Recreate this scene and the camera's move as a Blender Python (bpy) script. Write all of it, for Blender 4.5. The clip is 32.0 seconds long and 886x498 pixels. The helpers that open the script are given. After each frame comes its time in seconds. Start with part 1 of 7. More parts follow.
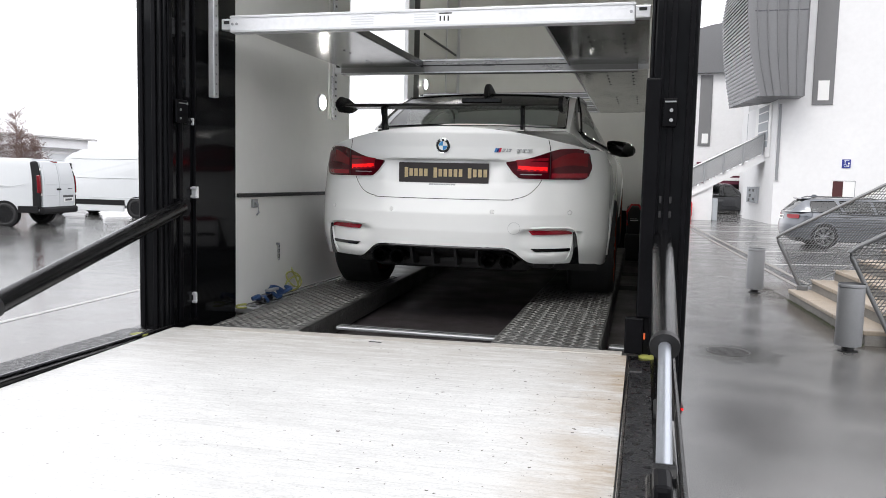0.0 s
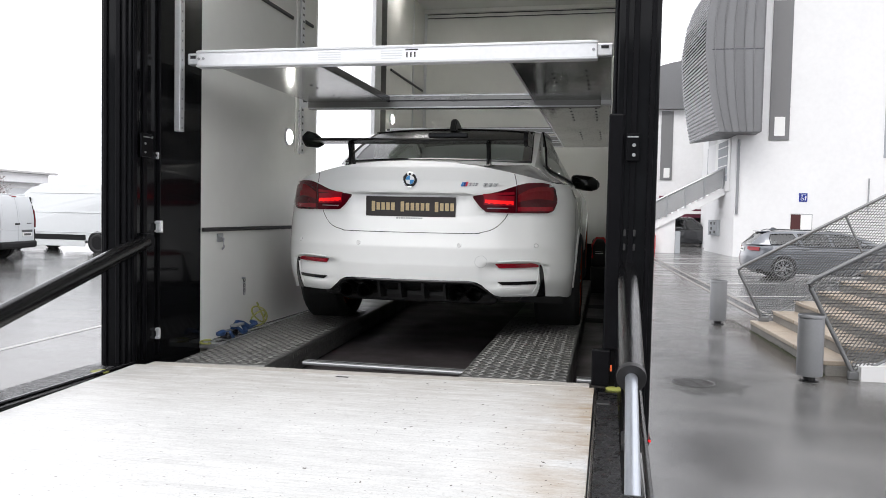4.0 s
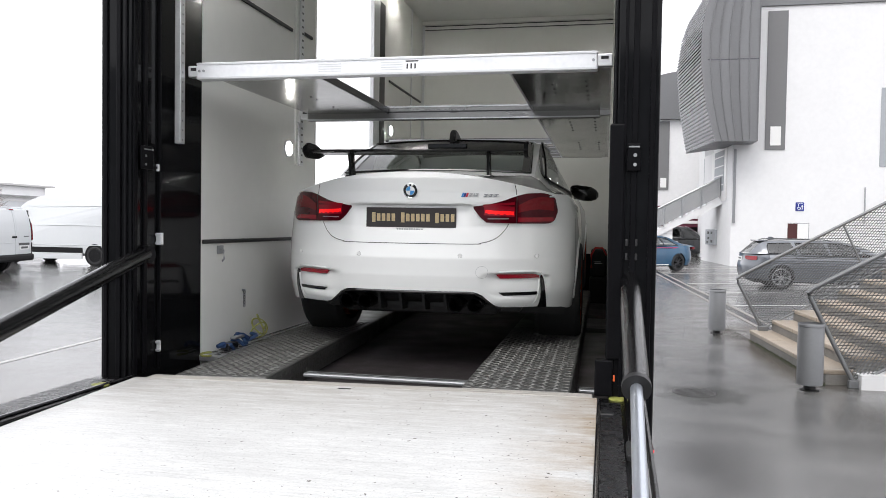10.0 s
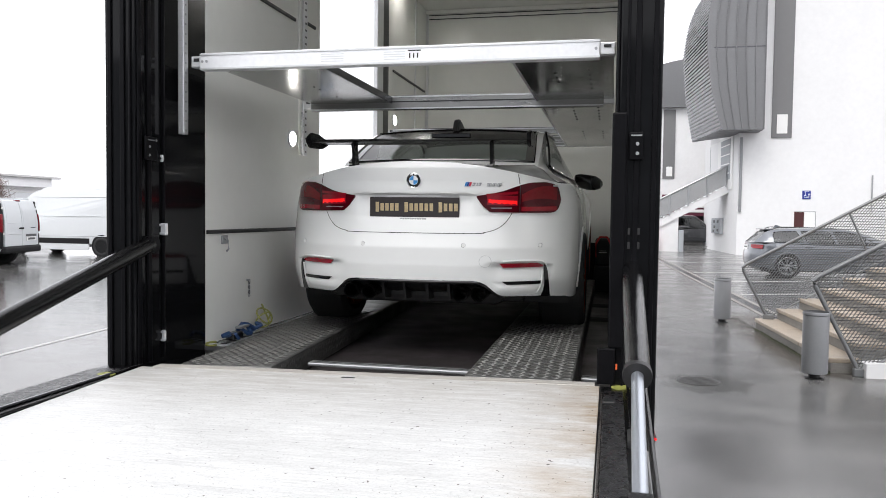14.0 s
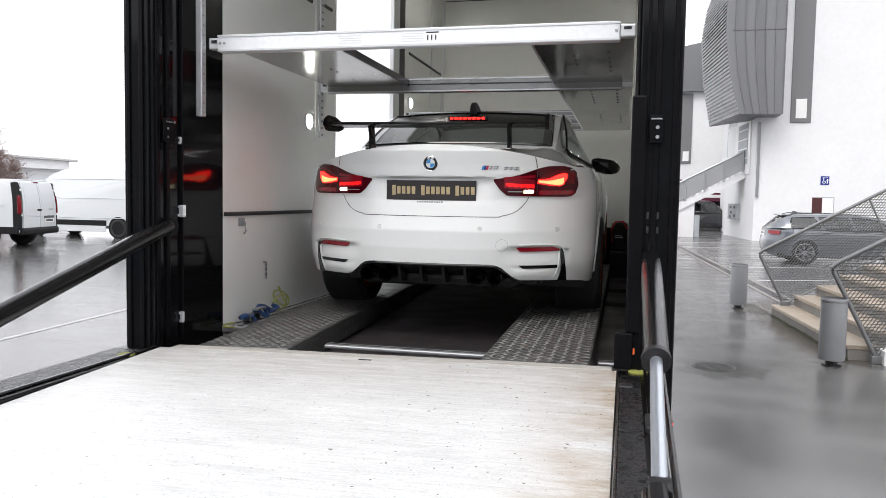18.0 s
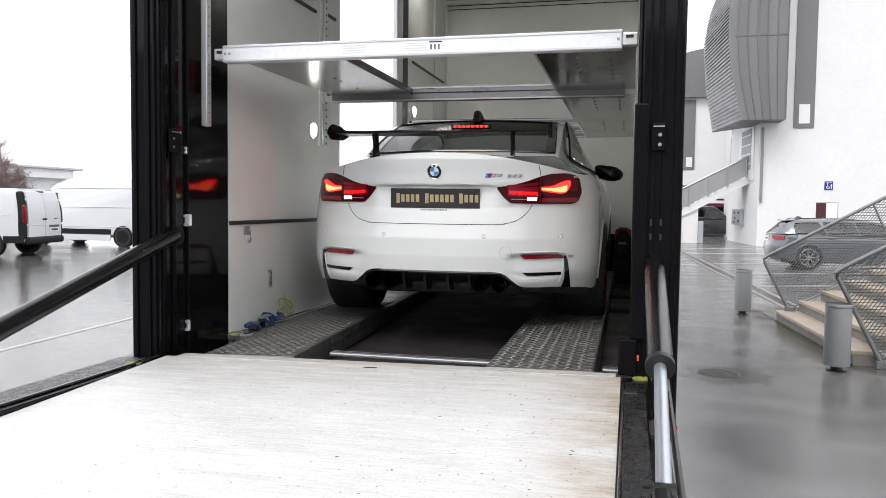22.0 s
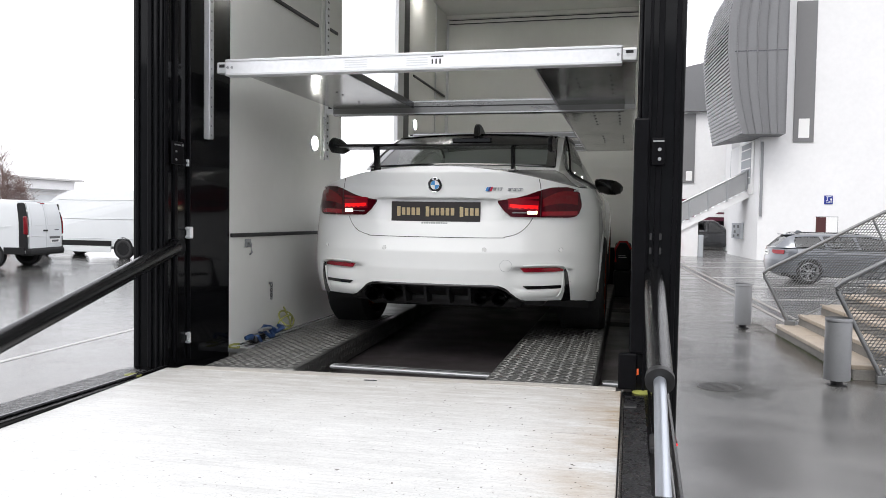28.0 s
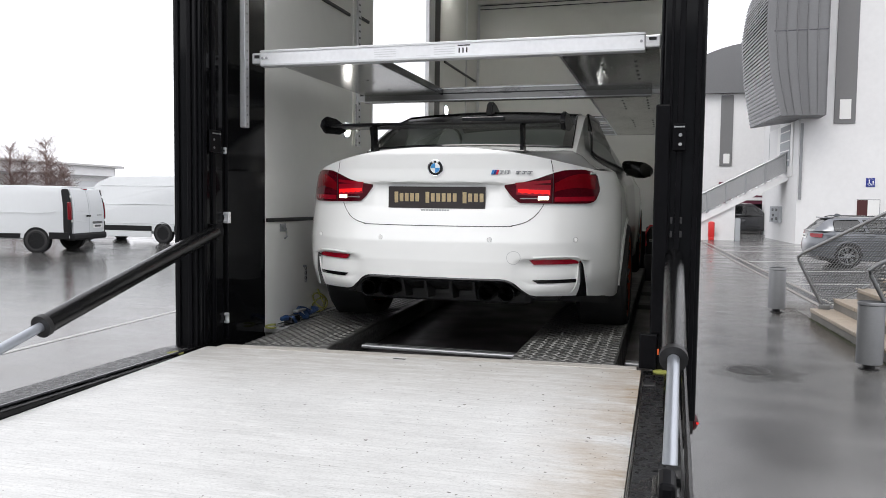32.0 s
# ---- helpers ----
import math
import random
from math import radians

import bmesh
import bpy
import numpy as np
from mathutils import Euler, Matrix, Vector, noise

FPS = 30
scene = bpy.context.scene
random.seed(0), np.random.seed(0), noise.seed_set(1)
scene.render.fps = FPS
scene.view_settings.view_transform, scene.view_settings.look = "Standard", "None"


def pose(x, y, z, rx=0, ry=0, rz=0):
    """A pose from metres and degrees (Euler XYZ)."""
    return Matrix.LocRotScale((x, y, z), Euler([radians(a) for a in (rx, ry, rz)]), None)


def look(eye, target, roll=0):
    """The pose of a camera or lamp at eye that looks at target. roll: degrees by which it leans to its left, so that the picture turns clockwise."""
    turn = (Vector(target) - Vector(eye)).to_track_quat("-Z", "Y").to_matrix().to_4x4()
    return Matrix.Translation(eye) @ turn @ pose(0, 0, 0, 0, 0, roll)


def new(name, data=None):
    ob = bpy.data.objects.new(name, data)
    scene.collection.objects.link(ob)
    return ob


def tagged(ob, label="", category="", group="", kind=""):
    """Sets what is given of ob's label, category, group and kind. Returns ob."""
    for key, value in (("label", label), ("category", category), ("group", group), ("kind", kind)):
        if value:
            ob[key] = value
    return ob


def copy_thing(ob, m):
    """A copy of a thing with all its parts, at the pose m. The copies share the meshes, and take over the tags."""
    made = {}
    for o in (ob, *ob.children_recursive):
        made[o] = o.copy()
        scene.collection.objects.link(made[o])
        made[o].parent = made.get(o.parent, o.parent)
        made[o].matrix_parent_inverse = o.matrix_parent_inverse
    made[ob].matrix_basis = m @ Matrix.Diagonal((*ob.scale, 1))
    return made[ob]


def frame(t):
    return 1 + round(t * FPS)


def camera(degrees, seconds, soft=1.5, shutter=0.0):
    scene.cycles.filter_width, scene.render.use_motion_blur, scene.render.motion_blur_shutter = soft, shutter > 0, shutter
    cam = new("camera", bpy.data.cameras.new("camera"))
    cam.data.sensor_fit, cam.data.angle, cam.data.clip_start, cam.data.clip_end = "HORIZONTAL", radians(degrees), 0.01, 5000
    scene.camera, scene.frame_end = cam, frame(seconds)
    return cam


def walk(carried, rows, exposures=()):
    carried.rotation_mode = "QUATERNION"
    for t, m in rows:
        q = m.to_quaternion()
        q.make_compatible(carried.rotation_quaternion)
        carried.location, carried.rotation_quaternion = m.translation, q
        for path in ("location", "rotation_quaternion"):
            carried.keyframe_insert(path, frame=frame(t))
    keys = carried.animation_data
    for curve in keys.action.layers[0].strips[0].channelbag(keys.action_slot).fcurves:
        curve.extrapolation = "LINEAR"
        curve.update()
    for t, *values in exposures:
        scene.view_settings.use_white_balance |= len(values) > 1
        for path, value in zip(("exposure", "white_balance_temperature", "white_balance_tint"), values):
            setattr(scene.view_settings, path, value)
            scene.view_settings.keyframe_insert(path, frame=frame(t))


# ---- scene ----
cam = camera(60.0, 32.0, soft=0.7)
PATH = [
    (0, (1.128, -4.287, 1.563), (0.628, -2.359, 1.383), 1.3),
    (0.5, (1.127, -4.287, 1.563), (0.636, -2.353, 1.421), 1.3),
    (1, (1.131, -4.292, 1.561), (0.652, -2.355, 1.425), 1.6),
    (1.5, (1.127, -4.302, 1.563), (0.665, -2.36, 1.444), 1.6),
    (2, (1.127, -4.3, 1.563), (0.681, -2.352, 1.463), 1.5),
    (2.5, (1.126, -4.294, 1.561), (0.694, -2.344, 1.463), 1.4),
    (3, (1.125, -4.295, 1.56), (0.703, -2.342, 1.46), 1.3),
    (3.5, (1.128, -4.293, 1.562), (0.708, -2.34, 1.466), 1.2),
    (5.5, (1.122, -4.296, 1.563), (0.705, -2.341, 1.491), 1.3),
    (6, (1.124, -4.295, 1.565), (0.708, -2.34, 1.5), 1.4),
    (6.5, (1.124, -4.298, 1.566), (0.71, -2.342, 1.506), 1.4),
    (7, (1.122, -4.3, 1.564), (0.712, -2.343, 1.508), 1.3),
    (7.5, (1.123, -4.299, 1.564), (0.713, -2.342, 1.509), 1.1),
    (8, (1.118, -4.288, 1.562), (0.706, -2.332, 1.501), 1.1),
    (8.5, (1.112, -4.288, 1.562), (0.697, -2.332, 1.499), 1.1),
    (9, (1.109, -4.286, 1.562), (0.69, -2.331, 1.498), 1.2),
    (9.5, (1.104, -4.288, 1.559), (0.686, -2.333, 1.495), 1.2),
    (10, (1.107, -4.294, 1.561), (0.694, -2.338, 1.499), 0.9),
    (10.5, (1.11, -4.295, 1.566), (0.7, -2.338, 1.504), 1.0),
    (11, (1.115, -4.298, 1.563), (0.699, -2.342, 1.502), 1.1),
    (11.5, (1.113, -4.299, 1.564), (0.693, -2.344, 1.504), 1.1),
    (12, (1.113, -4.298, 1.564), (0.688, -2.344, 1.5), 1.0),
    (12.5, (1.116, -4.304, 1.567), (0.687, -2.351, 1.5), 0.9),
    (13, (1.121, -4.308, 1.563), (0.691, -2.356, 1.497), 0.8),
    (13.5, (1.125, -4.307, 1.561), (0.697, -2.354, 1.488), 0.7),
    (14, (1.122, -4.301, 1.56), (0.695, -2.349, 1.471), 0.7),
    (14.5, (1.119, -4.299, 1.56), (0.691, -2.348, 1.459), 0.6),
    (16.5, (1.118, -4.307, 1.559), (0.673, -2.36, 1.459), 0.7),
    (17, (1.111, -4.309, 1.558), (0.654, -2.365, 1.443), 0.9),
    (17.5, (1.112, -4.309, 1.559), (0.647, -2.368, 1.433), 1.0),
    (18, (1.106, -4.3, 1.556), (0.645, -2.358, 1.425), 1.0),
    (18.5, (1.106, -4.302, 1.559), (0.64, -2.361, 1.428), 0.9),
    (19, (1.108, -4.307, 1.559), (0.639, -2.367, 1.438), 0.8),
    (19.5, (1.107, -4.312, 1.555), (0.638, -2.372, 1.441), 0.7),
    (20, (1.103, -4.31, 1.561), (0.633, -2.37, 1.443), 0.9),
    (20.5, (1.102, -4.309, 1.558), (0.628, -2.37, 1.437), 0.8),
    (21, (1.105, -4.31, 1.556), (0.628, -2.372, 1.435), 0.8),
    (21.5, (1.106, -4.316, 1.561), (0.631, -2.377, 1.442), 0.8),
    (22, (1.108, -4.319, 1.561), (0.637, -2.378, 1.448), 0.7),
    (22.5, (1.109, -4.318, 1.559), (0.641, -2.376, 1.448), 0.8),
    (23, (1.105, -4.315, 1.56), (0.639, -2.374, 1.444), 0.8),
    (23.5, (1.103, -4.313, 1.561), (0.636, -2.372, 1.446), 0.7),
    (24, (1.103, -4.316, 1.561), (0.633, -2.375, 1.45), 0.7),
    (24.5, (1.102, -4.313, 1.559), (0.632, -2.371, 1.454), 0.7),
    (25, (1.101, -4.317, 1.559), (0.633, -2.375, 1.453), 0.6),
    (25.5, (1.102, -4.313, 1.559), (0.633, -2.371, 1.447), 0.7),
    (27.5, (1.109, -4.328, 1.56), (0.64, -2.386, 1.473), 0.9),
    (28, (1.109, -4.331, 1.564), (0.637, -2.389, 1.484), 0.9),
    (28.5, (1.11, -4.33, 1.565), (0.64, -2.388, 1.486), 1.0),
    (29, (1.107, -4.324, 1.565), (0.64, -2.381, 1.482), 1.1),
    (29.5, (1.102, -4.319, 1.559), (0.635, -2.376, 1.469), 1.0),
    (30, (1.103, -4.32, 1.561), (0.634, -2.378, 1.463), 1.1),
    (30.5, (1.101, -4.318, 1.558), (0.634, -2.376, 1.458), 1.2),
    (31, (1.097, -4.32, 1.558), (0.632, -2.378, 1.446), 1.2),
    (31.5, (1.116, -4.353, 1.567), (0.631, -2.417, 1.445), 0.7),
    (32, (1.175, -4.442, 1.567), (0.618, -2.525, 1.445), 0.7),
]
walk(cam, [(t, look(eye, target, roll)) for t, eye, target, roll in PATH], exposures=[(0.0, 0.5), (31.2, 0.5), (32.0, 0.2)])

# ---- world: a bright overcast sky and a very soft sun ----
world = bpy.data.worlds.new("overcast")
scene.world = world
world.use_nodes = True
wn = world.node_tree
sky = wn.nodes.new("ShaderNodeTexSky")
sky.sky_type, sky.sun_disc = "NISHITA", False
sky.sun_elevation, sky.sun_rotation = radians(52), radians(200)
sky.air_density, sky.dust_density, sky.ozone_density = 1.0, 5.0, 1.0
grey = wn.nodes.new("ShaderNodeHueSaturation")
grey.inputs["Saturation"].default_value = 0.10
wn.links.new(sky.outputs[0], grey.inputs["Color"])
cloud = wn.nodes.new("ShaderNodeMixRGB")
cloud.inputs[0].default_value = 0.75
cloud.inputs[2].default_value = (11.66, 11.7, 12.3, 1)
wn.links.new(grey.outputs[0], cloud.inputs[1])
bg = wn.nodes["Background"]
bg.inputs["Strength"].default_value = 0.125
wn.links.new(cloud.outputs[0], bg.inputs["Color"])
sun = new("sun", bpy.data.lights.new("sun", "SUN"))
sun.data.energy, sun.data.angle, sun.data.color = 0.85, radians(25), (1.0, 0.97, 0.93)
sun.matrix_world = look((-4, -12, 16), (0, 0, 0))


# ---- materials ----
def mat(name, col, rough=0.5, metal=0.0, var=0.08, scale=6.0, bump=0.0, bscale=60.0, rvar=0.0, coat=0.0, spec=0.5, stretch=(1, 1, 1), per_object=0.0):
    """A painted, metal or mineral surface: two scales of noise in colour and roughness, and a fine relief."""
    m = bpy.data.materials.new(name)
    m.use_nodes = True
    n, l = m.node_tree.nodes, m.node_tree.links
    p = n["Principled BSDF"]
    p.inputs["Roughness"].default_value, p.inputs["Metallic"].default_value = rough, metal
    p.inputs["Coat Weight"].default_value, p.inputs["Coat Roughness"].default_value = coat, 0.03
    p.inputs["Specular IOR Level"].default_value = spec
    tc, mp = n.new("ShaderNodeTexCoord"), n.new("ShaderNodeMapping")
    mp.inputs["Scale"].default_value = stretch
    l.new(tc.outputs["Object"], mp.inputs["Vector"])
    big, fine = n.new("ShaderNodeTexNoise"), n.new("ShaderNodeTexNoise")
    for tex, s in ((big, scale), (fine, scale * 9)):
        tex.inputs["Scale"].default_value, tex.inputs["Detail"].default_value = s, 5
        l.new(mp.outputs[0], tex.inputs["Vector"])
    both = n.new("ShaderNodeMath")
    both.operation = "ADD"
    l.new(big.outputs["Fac"], both.inputs[0]), l.new(fine.outputs["Fac"], both.inputs[1])
    ramp = n.new("ShaderNodeMapRange")
    ramp.inputs["From Min"].default_value, ramp.inputs["From Max"].default_value = 0.6, 1.4
    ramp.inputs["To Min"].default_value, ramp.inputs["To Max"].default_value = 1 - var, 1 + var
    l.new(both.outputs[0], ramp.inputs["Value"])
    tone = ramp.outputs[0]
    if per_object:
        info, mul = n.new("ShaderNodeObjectInfo"), n.new("ShaderNodeMath")
        mr = n.new("ShaderNodeMapRange")
        mr.inputs["To Min"].default_value, mr.inputs["To Max"].default_value = 1 - per_object, 1 + per_object
        l.new(info.outputs["Random"], mr.inputs["Value"])
        mul.operation = "MULTIPLY"
        l.new(tone, mul.inputs[0]), l.new(mr.outputs[0], mul.inputs[1])
        tone = mul.outputs[0]
    sc = n.new("ShaderNodeVectorMath")
    sc.operation = "SCALE"
    sc.inputs[0].default_value = col
    l.new(tone, sc.inputs["Scale"])
    l.new(sc.outputs[0], p.inputs["Base Color"])
    if rvar:
        rr = n.new("ShaderNodeMapRange")
        rr.inputs["From Min"].default_value, rr.inputs["From Max"].default_value = 0.35, 0.65
        rr.inputs["To Min"].default_value, rr.inputs["To Max"].default_value = max(rough - rvar, 0.02), rough + rvar
        l.new(big.outputs["Fac"], rr.inputs["Value"]), l.new(rr.outputs[0], p.inputs["Roughness"])
    if bump:
        bt, bp = n.new("ShaderNodeTexNoise"), n.new("ShaderNodeBump")
        bt.inputs["Scale"].default_value, bt.inputs["Detail"].default_value = bscale, 4
        bp.inputs["Strength"].default_value, bp.inputs["Distance"].default_value = bump, 0.01
        l.new(mp.outputs[0], bt.inputs["Vector"]), l.new(bt.outputs["Fac"], bp.inputs["Height"]), l.new(bp.outputs[0], p.inputs["Normal"])
    return m


def glow(name, col, power):
    m = mat(name, col, 0.2)
    p = m.node_tree.nodes["Principled BSDF"]
    p.inputs["Emission Color"].default_value, p.inputs["Emission Strength"].default_value = (*col, 1), power
    return m


def tinted_glass(name, tint, gloss=0.03, ior=1.5):
    m = bpy.data.materials.new(name)
    m.use_nodes = True
    n, l = m.node_tree.nodes, m.node_tree.links
    n.remove(n["Principled BSDF"])
    tr, gl, mx, fr = n.new("ShaderNodeBsdfTransparent"), n.new("ShaderNodeBsdfGlossy"), n.new("ShaderNodeMixShader"), n.new("ShaderNodeFresnel")
    tr.inputs[0].default_value, gl.inputs["Roughness"].default_value, fr.inputs[0].default_value = (*tint, 1), gloss, ior
    l.new(fr.outputs[0], mx.inputs[0]), l.new(tr.outputs[0], mx.inputs[1]), l.new(gl.outputs[0], mx.inputs[2])
    l.new(mx.outputs[0], n["Material Output"].inputs["Surface"])
    return m


def wet_asphalt(name, base=0.114):
    """Dark tarmac: stone grain, and a film of water that lies in uneven patches."""
    m = bpy.data.materials.new(name)
    m.use_nodes = True
    n, l = m.node_tree.nodes, m.node_tree.links
    p = n["Principled BSDF"]
    tc = n.new("ShaderNodeTexCoord")
    def noise_tex(s, detail=6):
        t = n.new("ShaderNodeTexNoise")
        t.inputs["Scale"].default_value, t.inputs["Detail"].default_value = s, detail
        l.new(tc.outputs["Object"], t.inputs["Vector"])
        return t
    patch, mid, grain = noise_tex(0.22), noise_tex(0.9, 8), noise_tex(140, 3)
    lie = n.new("ShaderNodeMapping")
    lie.inputs["Scale"].default_value = (0.8, 1.5, 1)
    l.new(tc.outputs["Object"], lie.inputs["Vector"])
    l.new(lie.outputs[0], mid.inputs["Vector"])
    pores = noise_tex(320, 2)
    wet = n.new("ShaderNodeMath")
    wet.operation = "MULTIPLY_ADD"
    wet.inputs[1].default_value = 1.0
    film, west, puddle = n.new("ShaderNodeMath"), n.new("ShaderNodeSeparateXYZ"), n.new("ShaderNodeMapRange")
    film.operation = "MULTIPLY_ADD"
    film.inputs[1].default_value = 0.4
    l.new(tc.outputs["Object"], west.inputs[0]), l.new(west.outputs["X"], puddle.inputs["Value"])
    puddle.inputs["From Min"].default_value, puddle.inputs["From Max"].default_value = -8.0, -5.0
    puddle.inputs["To Min"].default_value, puddle.inputs["To Max"].default_value = -0.22, 0.0
    l.new(patch.outputs["Fac"], film.inputs[0]), l.new(puddle.outputs[0], film.inputs[2])
    l.new(mid.outputs["Fac"], wet.inputs[0]), l.new(film.outputs[0], wet.inputs[2])
    r = n.new("ShaderNodeMapRange")
    r.inputs["From Min"].default_value, r.inputs["From Max"].default_value = 0.35, 0.84
    r.inputs["To Min"].default_value, r.inputs["To Max"].default_value = 0.05, 0.26
    l.new(wet.outputs[0], r.inputs["Value"]), l.new(r.outputs[0], p.inputs["Roughness"])
    c = n.new("ShaderNodeMapRange")
    c.inputs["From Min"].default_value, c.inputs["From Max"].default_value = 0.55, 0.85
    c.inputs["To Min"].default_value, c.inputs["To Max"].default_value = base * 0.78, base * 1.22
    l.new(wet.outputs[0], c.inputs["Value"])
    g = n.new("ShaderNodeMapRange")
    g.inputs["From Min"].default_value, g.inputs["From Max"].default_value = 0.40, 0.62
    g.inputs["To Min"].default_value, g.inputs["To Max"].default_value = 0.28, 2.05
    l.new(grain.outputs["Fac"], g.inputs["Value"])
    k = n.new("ShaderNodeMath")
    k.operation = "MULTIPLY"
    l.new(c.outputs[0], k.inputs[0]), l.new(g.outputs[0], k.inputs[1])
    v = n.new("ShaderNodeVectorMath")
    v.operation = "SCALE"
    v.inputs[0].default_value = (1.02, 1.0, 0.985)
    l.new(k.outputs[0], v.inputs["Scale"])
    def calc(op, a, b):
        q = n.new("ShaderNodeMath")
        q.operation = op
        for i, u in enumerate((a, b)):
            if isinstance(u, float):
                q.inputs[i].default_value = u
            else:
                l.new(u, q.inputs[i])
        return q.outputs[0]
    def span(u, a, b, lo, hi):
        q = n.new("ShaderNodeMapRange")
        for key, w in (("From Min", a), ("From Max", b), ("To Min", lo), ("To Max", hi)):
            q.inputs[key].default_value = w
        l.new(u, q.inputs["Value"])
        return q.outputs[0]
    def mix(f, a, colour):
        q = n.new("ShaderNodeMixRGB")
        l.new(f, q.inputs[0]), l.new(a, q.inputs[1])
        q.inputs[2].default_value = (*colour, 1)
        return q.outputs[0]
    blot = noise_tex(5.0, 7).outputs["Fac"]
    # soil washed out along the foot of the steps
    foot = calc("ADD", west.outputs["X"], calc("MULTIPLY", west.outputs["Y"], 0.0594))
    soil = calc("MULTIPLY", calc("MULTIPLY", span(foot, 3.02, 3.52, 0.0, 1.0), span(west.outputs["Y"], 3.5, 4.4, 0.0, 1.0)), span(west.outputs["Y"], 9.5, 8.0, 0.0, 1.0))
    soil = span(calc("ADD", soil, blot), 0.72, 1.10, 0.0, 0.9)
    col = mix(soil, v.outputs[0], (0.052, 0.042, 0.031))
    # black silt round the manhole
    far_off = n.new("ShaderNodeVectorMath")
    far_off.operation = "DISTANCE"
    l.new(tc.outputs["Object"], far_off.inputs[0])
    far_off.inputs[1].default_value = (2.02, 3.25, 0)
    silt = span(calc("ADD", span(far_off.outputs["Value"], 0.12, 0.62, 0.75, 0.0), blot), 0.72, 0.98, 0.0, 0.85)
    col = mix(silt, col, (0.022, 0.021, 0.016))
    l.new(col, p.inputs["Base Color"])
    b = n.new("ShaderNodeBump")
    b.inputs["Strength"].default_value, b.inputs["Distance"].default_value = 0.14, 0.004
    l.new(calc("ADD", grain.outputs["Fac"], calc("MULTIPLY", pores.outputs["Fac"], 0.4)), b.inputs["Height"]), l.new(b.outputs[0], p.inputs["Normal"])
    return m


def ribbed_aluminium(name):
    """Worn aluminium decking: fine ribs across, scuffs drawn out along the planks, brown dirt at the edge, dark grit."""
    m = bpy.data.materials.new(name)
    m.use_nodes = True
    n, l = m.node_tree.nodes, m.node_tree.links
    p = n["Principled BSDF"]
    p.inputs["Metallic"].default_value = 0.12
    geo, sep = n.new("ShaderNodeNewGeometry"), n.new("ShaderNodeSeparateXYZ")
    l.new(geo.outputs["Position"], sep.inputs[0])
    def noise_tex(stretch, s, detail, rough=0.55):
        mp, t = n.new("ShaderNodeMapping"), n.new("ShaderNodeTexNoise")
        mp.inputs["Scale"].default_value = stretch
        t.inputs["Scale"].default_value, t.inputs["Detail"].default_value, t.inputs["Roughness"].default_value = s, detail, rough
        l.new(geo.outputs["Position"], mp.inputs["Vector"]), l.new(mp.outputs[0], t.inputs["Vector"])
        return t.outputs["Fac"]
    def span(v, a, b, lo, hi):
        r = n.new("ShaderNodeMapRange")
        for k, u in (("From Min", a), ("From Max", b), ("To Min", lo), ("To Max", hi)):
            r.inputs[k].default_value = u
        l.new(v, r.inputs["Value"])
        return r.outputs[0]
    def calc(op, a, b):
        q = n.new("ShaderNodeMath")
        q.operation = op
        for k, v in enumerate((a, b)):
            if isinstance(v, float):
                q.inputs[k].default_value = v
            else:
                l.new(v, q.inputs[k])
        return q.outputs[0]
    def mix(f, a, colour):
        q = n.new("ShaderNodeMixRGB")
        l.new(f, q.inputs[0]), l.new(a, q.inputs[1])
        q.inputs[2].default_value = (*colour, 1)
        return q.outputs[0]
    streak, fine, cloud_tex, grit = noise_tex((1, 6.5, 1), 3.6, 12, 0.72), noise_tex((1, 16, 1), 14.0, 6), noise_tex((1, 1.6, 1), 2.6, 6), noise_tex((1, 1, 1), 62, 2)
    tone = calc("MULTIPLY", span(streak, 0.30, 0.62, 0.57, 0.69), span(fine, 0.3, 0.7, 0.90, 1.05))
    tone = calc("MULTIPLY", tone, span(cloud_tex, 0.3, 0.7, 0.96, 1.04))
    # grime in the grooves between the ribs, and a fine speckle of wear
    groove = n.new("ShaderNodeTexWave")
    groove.bands_direction = "Y"
    groove.inputs["Scale"].default_value, groove.inputs["Distortion"].default_value, groove.inputs["Detail Scale"].default_value = 13, 0.6, 3
    l.new(geo.outputs["Position"], groove.inputs["Vector"])
    tone = calc("MULTIPLY", tone, span(calc("MULTIPLY", span(groove.outputs["Fac"], 0.0, 0.35, 1.0, 0.0), span(noise_tex((1, 5, 1), 5.0, 6), 0.4, 0.62, 0.0, 1.0)), 0.0, 1.0, 1.0, 0.91))
    tone = calc("MULTIPLY", tone, span(noise_tex((1, 1.6, 1), 95, 3, 0.7), 0.36, 0.5, 0.88, 1.02))
    base = n.new("ShaderNodeVectorMath")
    base.operation = "SCALE"
    base.inputs[0].default_value = (0.995, 1.0, 0.99)
    l.new(tone, base.inputs["Scale"])
    # tan grime that the wheels carry onto the hinge end
    hinge = calc("MULTIPLY", span(sep.outputs["Y"], -1.75, -1.0, 0.0, 1.0), span(streak, 0.33, 0.62, 0.85, 0.20))
    col = mix(hinge, base.outputs[0], (0.36, 0.332, 0.29))
    # rusty dirt along the edge beside the ram
    edge = calc("MULTIPLY", span(sep.outputs["X"], 0.72, 1.12, 0.0, 1.0), span(sep.outputs["X"], 0.6, 1.0, 0.4, 1.0))
    blotch = calc("ADD", span(cloud_tex, 0.3, 0.72, 0.0, 0.75), span(noise_tex((2, 7, 1), 4.0, 9, 0.7), 0.35, 0.7, -0.2, 0.55))
    rust = n.new("ShaderNodeClamp")
    l.new(calc("MULTIPLY", edge, blotch), rust.inputs["Value"])
